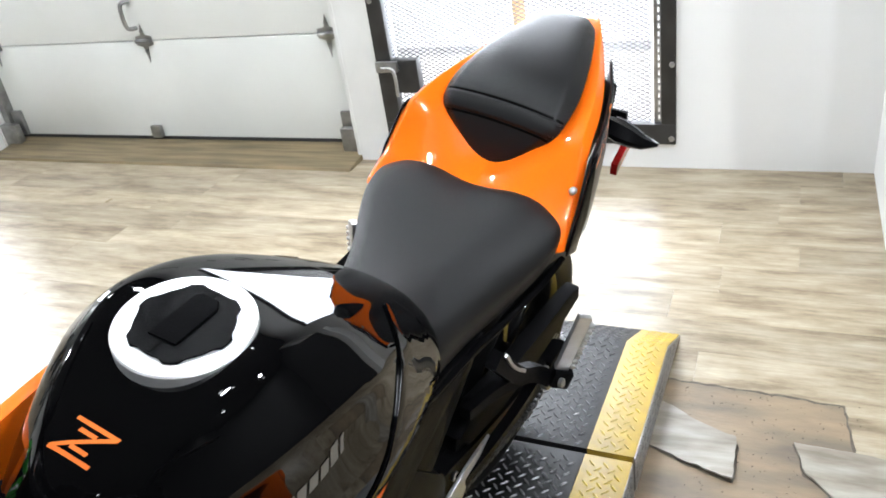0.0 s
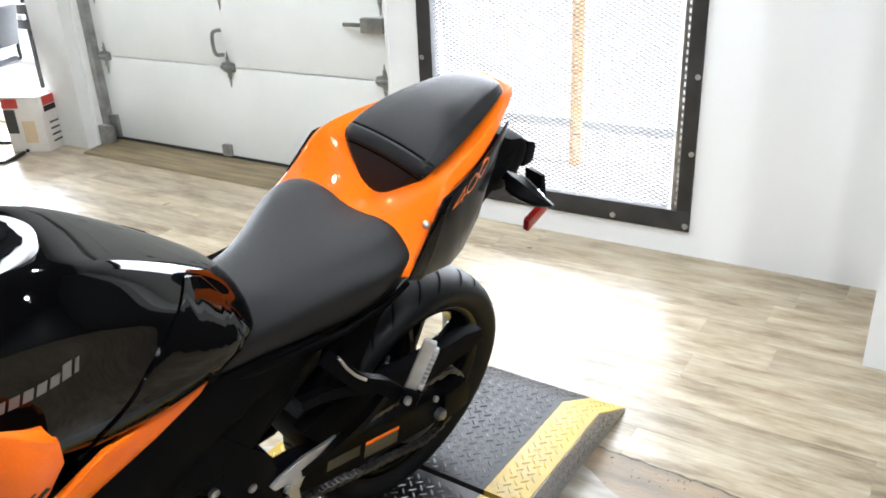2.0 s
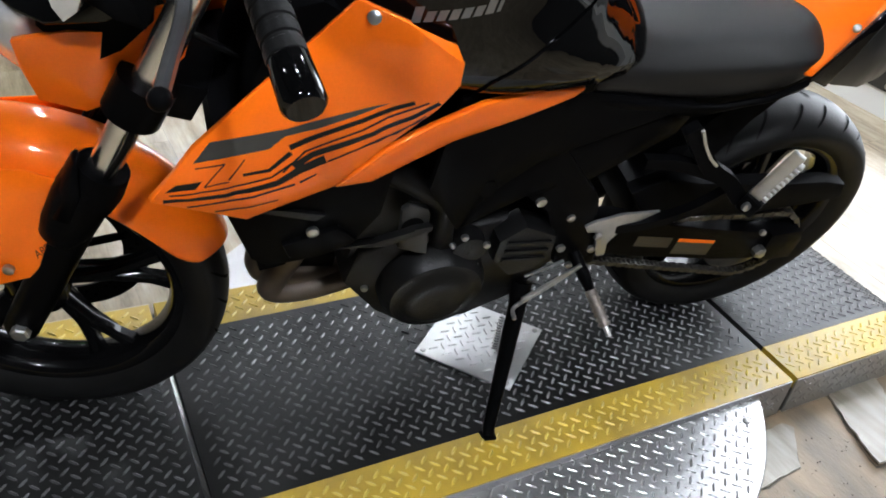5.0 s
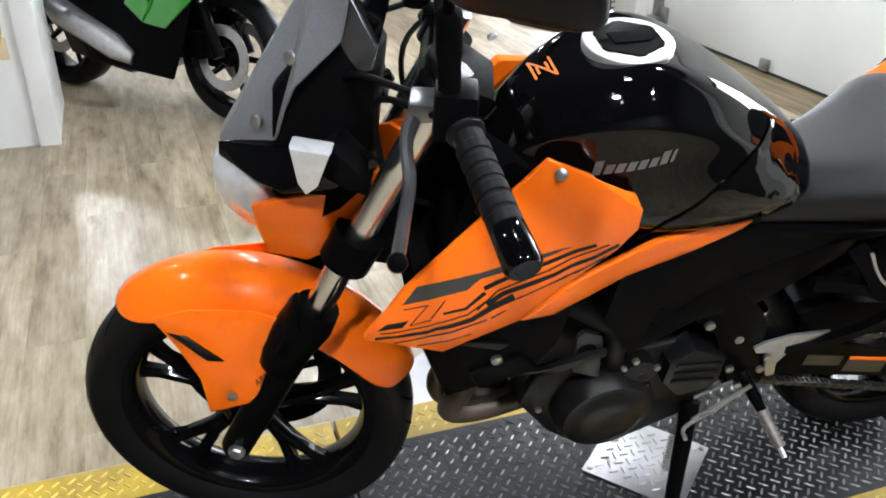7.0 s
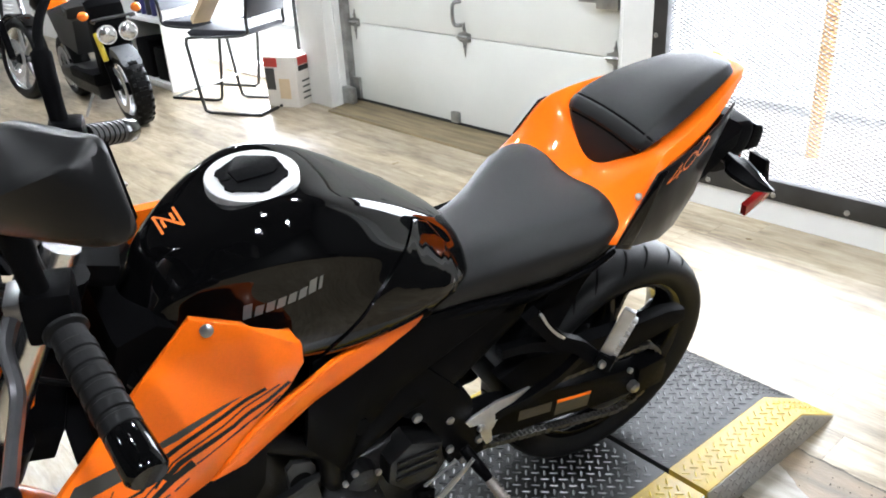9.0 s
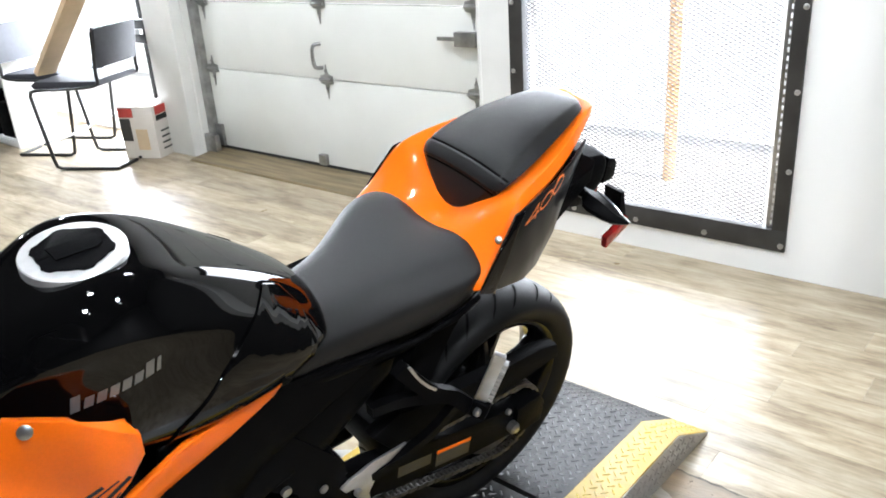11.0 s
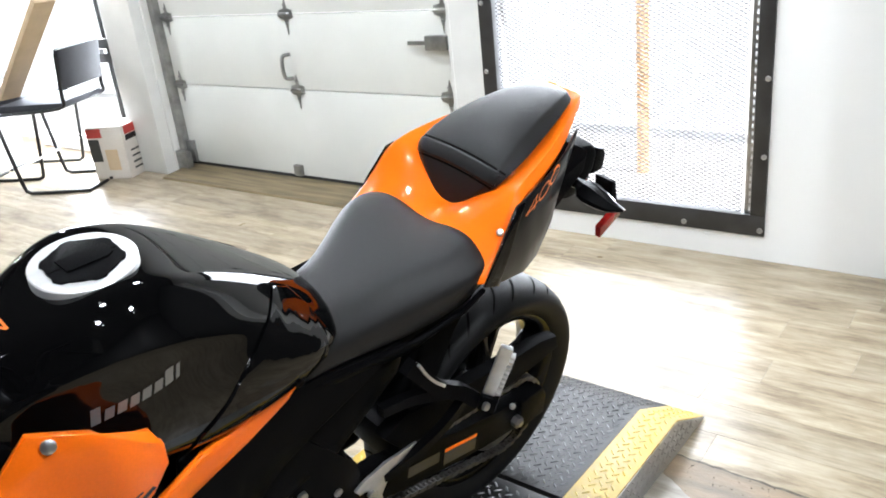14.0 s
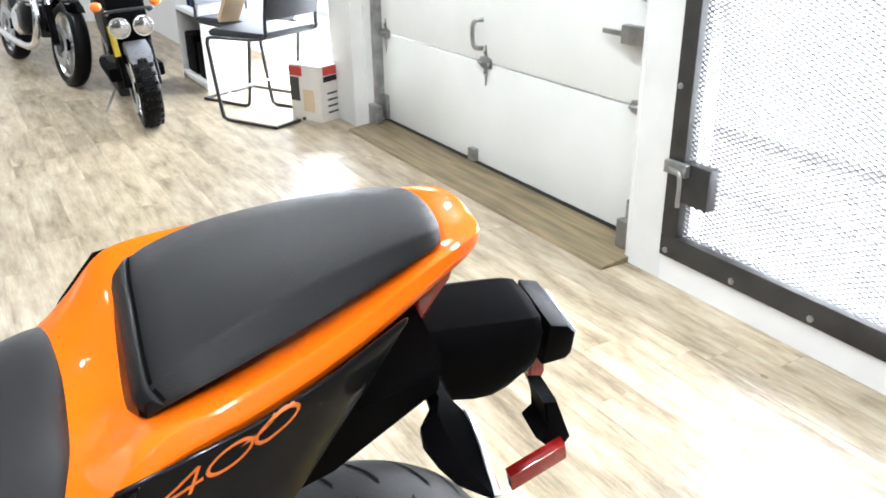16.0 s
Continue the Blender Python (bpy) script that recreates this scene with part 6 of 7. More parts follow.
def lettering(text, size, spot, along, up, shear=0.3):
    """Letters as a mesh, laid out in a plane at spot."""
    cu = bpy.data.curves.new(text, "FONT")
    cu.body, cu.size, cu.shear, cu.align_x, cu.resolution_u = text, size, shear, "CENTER", 3
    ob = bpy.data.objects.new(text, cu)
    scene.collection.objects.link(ob)
    bpy.context.view_layer.update()
    me = ob.evaluated_get(bpy.context.evaluated_depsgraph_get()).to_mesh()
    bm = bmesh.new()
    bm.from_mesh(me)
    ob.to_mesh_clear()
    bpy.data.objects.remove(ob)
    for v in bm.verts:
        v.co = Vector(spot) + Vector(along) * v.co.x + Vector(up) * v.co.y
    return bm


ORANGE_LINE = mat("orange_lettering", (0.85, 0.2, 0.03), 0.35, vary=0.1, scale=80)
for side in (1, -1):
    panel = named("tail_side_panel", side)
    tree = skin_of(panel)
    # wide thin outline figures
    d = Vector((0, 0.951, 0.309))
    u = Vector((0, 0.25, 0.968))
    at = Vector((side * 0.3, -0.157, 0.871))
    segs = []
    oval = lambda cx, rx, ry, n=20: [((cx + rx * math.cos(2 * math.pi * k / n), 0.012 + ry * math.sin(2 * math.pi * k / n)), (cx + rx * math.cos(2 * math.pi * (k + 1) / n), 0.012 + ry * math.sin(2 * math.pi * (k + 1) / n))) for k in range(n)]
    segs += [((0.034, 0.024), (0.0, 0.008)), ((0.0, 0.008), (0.040, 0.008)), ((0.030, 0.0), (0.034, 0.024))]
    segs += oval(0.062, 0.019, 0.0105) + oval(0.103, 0.019, 0.0105)
    bm = strokes(segs, 0.0034, lambda p: at + d * (p.x if side > 0 else 0.123 - p.x) + u * p.y)
    drape("figures_400", bm, tree, ORANGE_LINE, panel, way=(-side, 0, 0), label="thin orange figures 400")
    fs = named("fender_side", side)
    bm = lettering("ABS", 0.016, (side * 0.3, -1.0, 0.0), (0, 1, 0), (0, 0, 1))
    spot = STEER @ Vector((side * 0.117, -1.285, 0.452))
    al = STEER.to_3x3() @ Vector((0, 0.72, 0.69)) * (1 if side > 0 else -1)
    up_v = STEER.to_3x3() @ Vector((0, -0.69, 0.72)) * 1
    for v in bm.verts:
        q = v.co - Vector((side * 0.3, -1.0, 0.0))
        v.co = spot + al * q.y + up_v * q.z
    drape("abs_mark", bm, skin_of(fs), DECALBLACK, fs, way=tuple(STEER.to_3x3() @ Vector((-side, 0, 0))), label="small black ABS mark")

# ---- other things in the showroom ----
BLUEBLACK = mat("dark_upholstery", (0.02, 0.022, 0.03), 0.7, vary=0.25, scale=30, bump=0.15, bump_scale=400)
BLACKTUBE = mat("black_powder_coat", (0.01, 0.01, 0.01), 0.4, vary=0.2, scale=30)
GREEN = mat("green_paint", (0.022, 0.27, 0.01), 0.3, vary=0.08, scale=200, coat=1.0)
YELLOW = mat("yellow_spring", (0.6, 0.45, 0.03), 0.4, vary=0.1)
GREYPLASTIC = mat("grey_plastic", (0.12, 0.125, 0.135), 0.5, vary=0.15, scale=40)
LAMPGLASS = mat("headlamp_glass", (0.6, 0.6, 0.6), 0.1, 0.9, vary=0.15, scale=40, coat=1.0)
AMBER = mat("amber_lens", (0.8, 0.18, 0.02), 0.2, vary=0.1, coat=0.6)


def chair(at, turn):
    ch = thing("visitor_chair", "black cantilever chair with dark upholstered seat and back", "chair", pose(*at, 0, 0, turn), group="chairs by the bright bay")
    w = 0.23
    bm = bmesh.new()
    prism(bm, [(-0.22, 0.0), (0.2, 0.0), (0.24, 0.02), (0.22, 0.05), (-0.2, 0.055), (-0.24, 0.03)], "x", -0.235, 0.235, bev=0.015, m=Matrix.Translation((0, 0, 0.61)))
    part("seat", bm, BLUEBLACK, ch)
    bm = bmesh.new()
    prism(bm, [(0.225, 0.74), (0.255, 0.745), (0.295, 1.02), (0.265, 1.03)], "x", -0.235, 0.235, bev=0.012)
    part("backrest", bm, BLUEBLACK, ch)
    for s in (1, -1):
        part("sled_leg", tube(bmesh.new(), bend([(s * w, 0.27, 1.0), (s * w, 0.24, 0.72), (s * w, 0.2, 0.62), (s * w, -0.2, 0.6), (s * w, -0.25, 0.57), (s * w, -0.25, 0.5), (s * w, -0.2, 0.08), (s * w, -0.17, 0.02), (s * w, -0.1, 0.012), (s * w, 0.22, 0.012), (s * w * 0.9, 0.25, 0.012), (s * 0.02, 0.26, 0.012)], 4), 0.012, 8), BLACKTUBE, ch)
    part("stretcher", tube(bmesh.new(), [(-w, -0.21, 0.2), (w, -0.21, 0.2)], 0.009, 8), STEEL, ch)
    for ob in ch.children:
        ob.data.transform(Matrix.Diagonal((1, 1, 0.87, 1)))
    return ch


chair((-4.22, 1.42, 0), -62)
chair((-4.78, 1.50, 0), 115)
carton = thing("flat_carton", "long brown cardboard carton leaning on the chair", "carton", Matrix.Translation((-4.46, 1.28, 0.60)) @ pose(0, 0, 0, 0, 52, 0))
part("carton_body", boxed(-0.02, 0.02, -0.065, 0.065, 0, 0.95, bev=0.003), BROWNCARD, carton)
part("tape", boxed(-0.0215, -0.0202, -0.02, 0.02, 0.02, 0.93), mat("clear_tape", (0.5, 0.38, 0.24), 0.25, vary=0.1), carton)

box1 = thing("carton_box", "white printed carton with red top band on the floor", "box", pose(-4.02, 1.66, 0, 0, 0, 24))
part("carton_body", boxed(-0.13, 0.13, -0.09, 0.17, 0.001, 0.35, bev=0.003), CARD, box1)
part("red_band", boxed(-0.131, -0.02, -0.0925, -0.0905, 0.28, 0.34), CARDRED, box1)
part("red_band", boxed(0.1305, 0.1325, -0.06, 0.12, 0.29, 0.345), CARDRED, box1)
part("dark_print", boxed(0.1305, 0.1325, -0.06, 0.12, 0.25, 0.285), DECALBLACK, box1)
part("dark_print", boxed(-0.128, -0.05, -0.0925, -0.0905, 0.12, 0.27), DECALGREY, box1)
part("tan_print", boxed(-0.02, 0.07, -0.0925, -0.0905, 0.06, 0.2), BROWNCARD, box1)
for k in range(4):
    part("print_line", boxed(0.1305, 0.1325, -0.03, 0.07 + 0.02 * (k % 2), 0.05 + 0.04 * k, 0.062 + 0.04 * k), DECALGREY, box1)

# white shelf unit with dark boxes
shelf = thing("shelf_unit", "white open shelf unit with dark goods on it", "shelf", pose(-5.45, 1.42, 0, 0, 0, 0))
for a in ((-0.35, -0.33, -0.16, 0.16, 0, 1.6), (0.33, 0.35, -0.16, 0.16, 0, 1.6), (-0.329, 0.329, -0.16, 0.16, 0.03, 0.06), (-0.329, 0.329, -0.16, 0.16, 0.52, 0.55), (-0.329, 0.329, -0.16, 0.16, 1.0, 1.03), (-0.329, 0.329, 0.14, 0.158, 0.06, 1.6)):
    part("panel", boxed(*a, bev=0.002), TRIM, shelf)
part("plinth", boxed(-0.328, 0.328, -0.14, 0.13, 0.001, 0.029), TRIM, shelf)
for x, z, h in ((-0.16, 0.061, 0.3), (0.17, 0.061, 0.26)):
    crate = thing("storage_box", "dark plastic storage box on the white shelf", "box", pose(-5.45 + x, 1.41, z))
    part("box_body", boxed(-0.13, 0.13, -0.12, 0.1, 0, h, bev=0.02), MATTE, crate)
for k in range(5):
    bottle = thing("bottle", "small dark bottle on the white shelf", "bottle", pose(-5.68 + 0.1 * k, 1.36, 0.551), group="bottles on the shelf")
    part("bottle_body", tube(bmesh.new(), [(0, 0, 0), (0, 0, 0.14), (0, 0, 0.165), (0, 0, 0.2)], [0.032, 0.032, 0.014, 0.014], 12), mat("bottle_plastic", (0.03, 0.03, 0.12) if k % 2 else (0.02, 0.02, 0.02), 0.3, vary=0.1), bottle)

# door edge with a black latch box by the bright bay
bay = thing("door_bay", "white glazed door standing in the bright bay with black latch box", "door", kind="structure")
part("door_frame", boxed(-4.32, -4.27, 1.98, 2.03, 0.0, 2.25, bev=0.004), TRIM, bay)
part("door_rail", boxed(-5.6, -4.33, 1.98, 2.02, 0.0, 0.12, bev=0.004), TRIM, bay)
part("latch_box", boxed(-4.4, -4.2, 1.90, 1.975, 0.70, 0.86, bev=0.008), BLACKTUBE, bay)
part("latch_bar", boxed(-4.36, -4.22, 1.87, 1.899, 0.765, 0.8, bev=0.006), ALU, bay)
part("closer_strip", boxed(-4.345, -4.325, 1.955, 1.978, 0.1, 1.9, bev=0.002), BLACKTUBE, bay)

# white counter with toe kick, cable and sockets
counter = thing("counter", "white laminate counter with a power outlet plate", "counter", pose(0, 0, 0))
part("counter_body", boxed(-3.3, -2.72, -3.0, -1.75, 0.0, 1.0, bev=0.004), TRIM, counter)
part("end_panel", boxed(-2.719, -2.70, -1.83, -1.746, 0.001, 1.0, bev=0.003), TRIM, counter)
part("outlet_plate", boxed(-2.7195, -2.712, -1.97, -1.87, 0.38, 0.47, bev=0.002), BROWNCARD, counter, "tan outlet plate")
cable = thing("power_cable", "yellow-green power cable hanging down the counter", "cable", pose(0, 0, 0))
part("cable_line", tube(bmesh.new(), bend([(-2.712, -1.9, 1.0), (-2.711, -1.885, 0.7), (-2.711, -1.88, 0.55), (-2.711, -1.89, 0.46), (-2.711, -1.94, 0.37), (-2.711, -2.05, 0.36), (-2.711, -2.2, 0.45)]), 0.005, 8), mat("cable_sheath", (0.4, 0.42, 0.1), 0.5, vary=0.1), cable)


# parked motorcycles
def parked(name, label, at, turn, lean, wb, r_front, r_rear, half_f, half_r, build, group="parked motorcycles"):
    """Own frame: y to the front, x to the right, z up from the floor."""
    root = thing(name, label, "motorcycle", Matrix.Translation((at[0], at[1], 0.0)) @ pose(0, 0, 0, 0, 0, turn) @ pose(0, 0, 0, 0, lean, 0), group=group)
    for nm, y, r, hw, rimr in (("front", 0.0, r_front, half_f, r_front - 0.075), ("rear", -wb, r_rear, half_r, r_rear - 0.08)):
        c = Vector((0, y, r - 0.004))
        prof = [(-0.8 * hw, rimr), (-hw, rimr + 0.03), (-0.95 * hw, r - 0.03), (-0.6 * hw, r - 0.008), (0, r), (0.6 * hw, r - 0.008), (0.95 * hw, r - 0.03), (hw, rimr + 0.03), (0.8 * hw, rimr)]
        wh = part("tyre", lathe(bmesh.new(), prof, 48, c, closed=True), RUBBER, root, "black tyre")
        rm = part("rim", lathe(bmesh.new(), [(-0.8 * hw, rimr + 0.002), (-0.5 * hw, rimr - 0.015), (0.5 * hw, rimr - 0.015), (0.8 * hw, rimr + 0.002), (0.6 * hw, rimr + 0.012), (-0.6 * hw, rimr + 0.012)], 48, c, closed=True), CHROME if build != "sport" else RIM, root)
        for k in range(7 if build == "cruiser" else 5):
            a = 2 * math.pi * k / (7 if build == "cruiser" else 5)
            part("spoke", tube(bmesh.new(), [c + Vector((0, 0.03 * math.cos(a), 0.03 * math.sin(a))), c + Vector((0, (rimr - 0.01) * math.cos(a), (rimr - 0.01) * math.sin(a)))], [0.018, 0.011], 8), ALU if build != "sport" else RIM, rm)
        part("hub", lathe(bmesh.new(), [(-0.06, 0.0), (-0.06, 0.03), (-0.04, 0.045), (0.04, 0.045), (0.06, 0.03), (0.06, 0.0)], 20, c), SATIN, rm)
        for s in ((1, -1) if nm == "front" and build == "sport" else (1,)):
            part("brake_disc", lathe(bmesh.new(), [(s * 0.075 - 0.002, 0.1), (s * 0.075 + 0.002, 0.1), (s * 0.075 + 0.002, 0.15), (s * 0.075 - 0.002, 0.15)], 32, c, closed=True), ALU, rm)
    return root


def fork(root, r, top, wide, back, chrome=True):
    for s in (1, -1):
        part("fork_slider", tube(bmesh.new(), [(s * wide, 0, r), (s * wide, -back * 0.4, r + (top - r) * 0.4)], 0.028, 12), SATIN, root)
        part("fork_tube", tube(bmesh.new(), [(s * wide, -back * 0.35, r + (top - r) * 0.35), (s * wide, -back, top)], 0.021, 12), CHROME if chrome else SATIN, root)


def ball(bm, c, rx, ry, rz, seg=20):
    bmesh.ops.create_uvsphere(bm, u_segments=seg, v_segments=seg // 2, radius=1, matrix=Matrix.Translation(c) @ Matrix.Diagonal((rx, ry, rz, 1)))
    return bm


def headlamp(root, c, r, d=0.09):
    c = Vector(c)
    bowl = part("headlamp", tube(bmesh.new(), [c + Vector((0, -d, 0)), c + Vector((0, -d * 0.5, 0)), c + Vector((0, 0, 0)), c + Vector((0, 0.008, 0))], [r * 0.35, r * 0.85, r * 1.04, r * 1.0], 24), CHROME, root, "round headlamp")
    bm = bmesh.new()
    ball(bm, c + Vector((0, 0.004, 0)), r * 0.93, 0.014, r * 0.93)
    part("lens", bm, LAMPGLASS, bowl)


# small twin-lamp scooter
scooter = parked("scooter", "black off-road style scooter with twin round headlamps", (-4.42, 0.712), -93, 3, 1.25, 0.25, 0.25, 0.066, 0.066, "scooter")
# knobbly tread of the front tyre
verts, faces = [], []
for k in range(26):
    for x, w in ((-0.046, 0.012), (-0.017, 0.012), (0.017, 0.012), (0.046, 0.012)):
        a = 2 * math.pi * (k + (0.5 if abs(x) < 0.03 else 0)) / 26
        r = 0.25 - (0.010 if abs(x) > 0.03 else 0.0015)
        n = len(verts)
        for rr, e in ((r - 0.004, 1.0), (r + 0.006, 0.8)):
            for u, v in ((-1, -1), (1, -1), (1, 1), (-1, 1)):
                b = a + v * e * 0.011 / rr
                verts.append((x + u * e * w, rr * math.cos(b), 0.25 + rr * math.sin(b)))
        faces += [(n + 4, n + 5, n + 6, n + 7), (n, n + 1, n + 5, n + 4), (n + 1, n + 2, n + 6, n + 5), (n + 2, n + 3, n + 7, n + 6), (n + 3, n, n + 4, n + 7)]
me = bpy.data.meshes.new("tread_blocks")
me.from_pydata(verts, [], faces)
me.materials.append(RUBBER)
blocks = new("tread_blocks", me)
blocks.parent, blocks["kind"] = scooter, "stuff"
fork(scooter, 0.25, 0.8, 0.085, 0.2, False)
for s in (1, -1):
    headlamp(scooter, (s * 0.068, 0.02, 0.612), 0.061)
part("lamp_guard", tube(bmesh.new(), bend([(-0.12, -0.02, 0.69), (-0.12, 0.02, 0.71), (0.12, 0.02, 0.71), (0.12, -0.02, 0.69)]), 0.01, 8), BLACKTUBE, scooter)
bm = bmesh.new()
prism(bm, [(-0.12, 0.40), (-0.02, 0.525), (0.10, 0.50), (0.17, 0.42), (0.1, 0.47), (0.0, 0.48)], "x", -0.07, 0.07, bev=0.012)
part("front_mudguard", bm, GREYPLASTIC, scooter, "grey plastic mudguard")
part("front_shield", prism(bmesh.new(), [(-0.16, 0.82), (-0.09, 0.78), (-0.06, 0.62), (-0.08, 0.5), (-0.2, 0.3), (-0.26, 0.3), (-0.2, 0.6)], "x", -0.115, 0.115, bev=0.03), MATTE, scooter, "black front shield")
part("floor_board", prism(bmesh.new(), [(-0.2, 0.26), (-0.75, 0.26), (-0.75, 0.33), (-0.2, 0.34)], "x", -0.17, 0.17, bev=0.02), MATTE, scooter)
part("engine_case", prism(bmesh.new(), [(-0.3, 0.14), (-0.34, 0.32), (-0.6, 0.36), (-0.9, 0.3), (-1.2, 0.27), (-1.2, 0.2), (-0.8, 0.16)], "x", -0.14, 0.13, bev=0.03), ENGINE, scooter)
part("seat", prism(bmesh.new(), [(-0.55, 0.74), (-0.6, 0.66), (-1.3, 0.7), (-1.32, 0.8), (-1.0, 0.78), (-0.7, 0.73)], "x", -0.13, 0.13, bev=0.03), VINYL, scooter)
part("seat_frame", prism(bmesh.new(), [(-0.6, 0.65), (-0.7, 0.4), (-1.1, 0.45), (-1.28, 0.69)], "x", -0.1, 0.1, bev=0.02), BLACKTUBE, scooter)
part("handlebar", tube(bmesh.new(), bend([(-0.36, -0.3, 1.0), (-0.15, -0.2, 1.0), (0.15, -0.2, 1.0), (0.36, -0.3, 1.0)]), 0.012, 8), BLACKTUBE, scooter)
part("steering_column", tube(bmesh.new(), [(0, -0.18, 0.75), (0, -0.22, 1.0)], 0.03, 10), BLACKTUBE, scooter)
part("suspension_spring", tube(bmesh.new(), [(0.11, 0.0, 0.45), (0.115, -0.06, 0.62)], 0.018, 10), YELLOW, scooter, "yellow suspension spring")
part("side_stand", tube(bmesh.new(), [(0.1, -0.5, 0.2), (0.22, -0.45, 0.025)], 0.01, 8), STEEL, scooter)
for s in (1, -1):
    part("indicator", ball(bmesh.new(), (s * 0.17, -0.03, 0.74), 0.035, 0.03, 0.03, 12), AMBER, scooter)

# chrome and black standard motorcycle
cruiser = parked("roadster", "black and chrome standard motorcycle with cast wheels", (-5.93, 0.46), -80, -6, 1.5, 0.31, 0.31, 0.06, 0.07, "cruiser")
fork(cruiser, 0.31, 0.98, 0.1, 0.3, True)
headlamp(cruiser, (0, -0.12, 0.93), 0.09)
bm = bmesh.new()
prism(bm, [(-0.02 + 0.335 * math.sin(radians(a)), 0.305 + 0.335 * math.cos(radians(a))) for a in range(-80, 50, 10)] + [(-0.02 + 0.325 * math.sin(radians(a)), 0.305 + 0.325 * math.cos(radians(a))) for a in range(40, -90, -10)], "x", -0.065, 0.065, bev=0.004)
part("front_mudguard", bm, GLOSS, cruiser, "black front mudguard")
bm = loft([(-0.9, [(0, 0.86), (0.06, 0.85), (0.1, 0.80), (0.08, 0.74), (0, 0.73)]), (-0.7, [(0, 0.96), (0.1, 0.94), (0.15, 0.87), (0.12, 0.78), (0, 0.76)]), (-0.45, [(0, 0.99), (0.1, 0.97), (0.15, 0.90), (0.12, 0.8), (0, 0.78)]), (-0.33, [(0, 0.95), (0.06, 0.93), (0.1, 0.88), (0.08, 0.82), (0, 0.81)])])
sub(part("fuel_tank", bm, GLOSS, cruiser), 2)
for y, z, r, m2 in ((-0.55, 0.45, 0.13, ENGINE), (-0.72, 0.42, 0.12, CHROME)):
    part("engine_cover", lathe(bmesh.new(), [(-0.19, 0.0), (-0.19, r * 0.7), (-0.16, r), (0.16, r), (0.19, r * 0.7), (0.19, 0.0)], 24, (0, y, z)), m2, cruiser)
for k in range(6):
    part("cylinder_fin", boxed(-0.16, 0.16, -0.68, -0.42, 0.55 + 0.03 * k, 0.562 + 0.03 * k, bev=0.003), ALU, cruiser)
for s in (1, -1):
    part("exhaust_pipe", tube(bmesh.new(), bend([(s * 0.12, -0.4, 0.6), (s * 0.14, -0.3, 0.45), (s * 0.15, -0.4, 0.26), (s * 0.17, -0.8, 0.24), (s * 0.2, -1.7, 0.34)]), 0.028, 10), CHROME, cruiser, "chromed exhaust pipe")
    part("indicator", ball(bmesh.new(), (s * 0.2, -0.15, 0.9), 0.04, 0.035, 0.035, 12), AMBER, cruiser)
part("seat", prism(bmesh.new(), [(-0.85, 0.83), (-0.9, 0.76), (-1.6, 0.78), (-1.62, 0.88), (-1.3, 0.86), (-1.1, 0.82)], "x", -0.13, 0.13, bev=0.03), VINYL, cruiser)
part("frame", prism(bmesh.new(), [(-0.35, 0.86), (-0.9, 0.75), (-1.2, 0.6), (-1.0, 0.35), (-0.5, 0.3), (-0.4, 0.5)], "x", -0.06, 0.06, bev=0.01), BLACKTUBE, cruiser)
part("handlebar", tube(bmesh.new(), bend([(-0.4, -0.5, 1.08), (-0.2, -0.38, 1.1), (0, -0.32, 1.03), (0.2, -0.38, 1.1), (0.4, -0.5, 1.08)]), 0.012, 8), CHROME, cruiser)

# green sport motorcycle
sport = parked("sport_motorcycle", "green and black faired sport motorcycle", (-2.80, -0.99), -50, -7, 1.12, 0.30, 0.315, 0.06, 0.09, "sport")
fork(sport, 0.30, 0.86, 0.1, 0.26, True)
bm = bmesh.new()
prism(bm, [(0.335 * math.sin(radians(a)), 0.296 + 0.335 * math.cos(radians(a))) for a in range(-75, 40, 10)] + [(0.32 * math.sin(radians(a)), 0.296 + 0.32 * math.cos(radians(a))) for a in range(30, -85, -10)], "x", -0.075, 0.075, bev=0.006)
part("front_mudguard", bm, MATTE, sport)
for s in (1, -1):
    shell("side_fairing", [(0.2, 0.03, 0.63), (0.222, -0.2, 0.412), (0.222, -0.335, 0.42), (0.222, -0.30, 0.47), (0.222, -0.21, 0.60), (0.21, -0.15, 0.67), (0.205, -0.05, 0.70)], 0.012, GREEN, sport, "green side fairing", side=s, cuts=2)
    shell("side_fairing", [(0.222, -0.337, 0.42), (0.222, -0.45, 0.49), (0.222, -0.37, 0.60), (0.21, -0.32, 0.74), (0.21, -0.24, 0.72), (0.222, -0.305, 0.56), (0.222, -0.303, 0.47)], 0.012, GREEN, sport, "green side fairing", side=s, cuts=2)
    shell("fairing_inner", [(0.2, -0.1, 0.70), (0.205, -0.8, 0.74), (0.2, -0.9, 0.5), (0.19, -0.75, 0.19), (0.19, -0.2, 0.18), (0.2, -0.12, 0.36), (0.205, -0.05, 0.6)], 0.012, SATIN, sport, "black lower fairing", side=s, cuts=1)
    part("indicator", ball(bmesh.new(), (s * 0.245, -0.07, 0.605), 0.035, 0.045, 0.02, 12), CLEAR, sport, "clear front indicator")
    shell("headlamp_lens", [(0.072, 0.275, 0.695), (0.112, 0.235, 0.70), (0.142, 0.16, 0.745), (0.15, 0.09, 0.81), (0.125, 0.15, 0.81), (0.095, 0.225, 0.765)], 0.006, LAMPGLASS, sport, "clear headlamp lens", side=s)
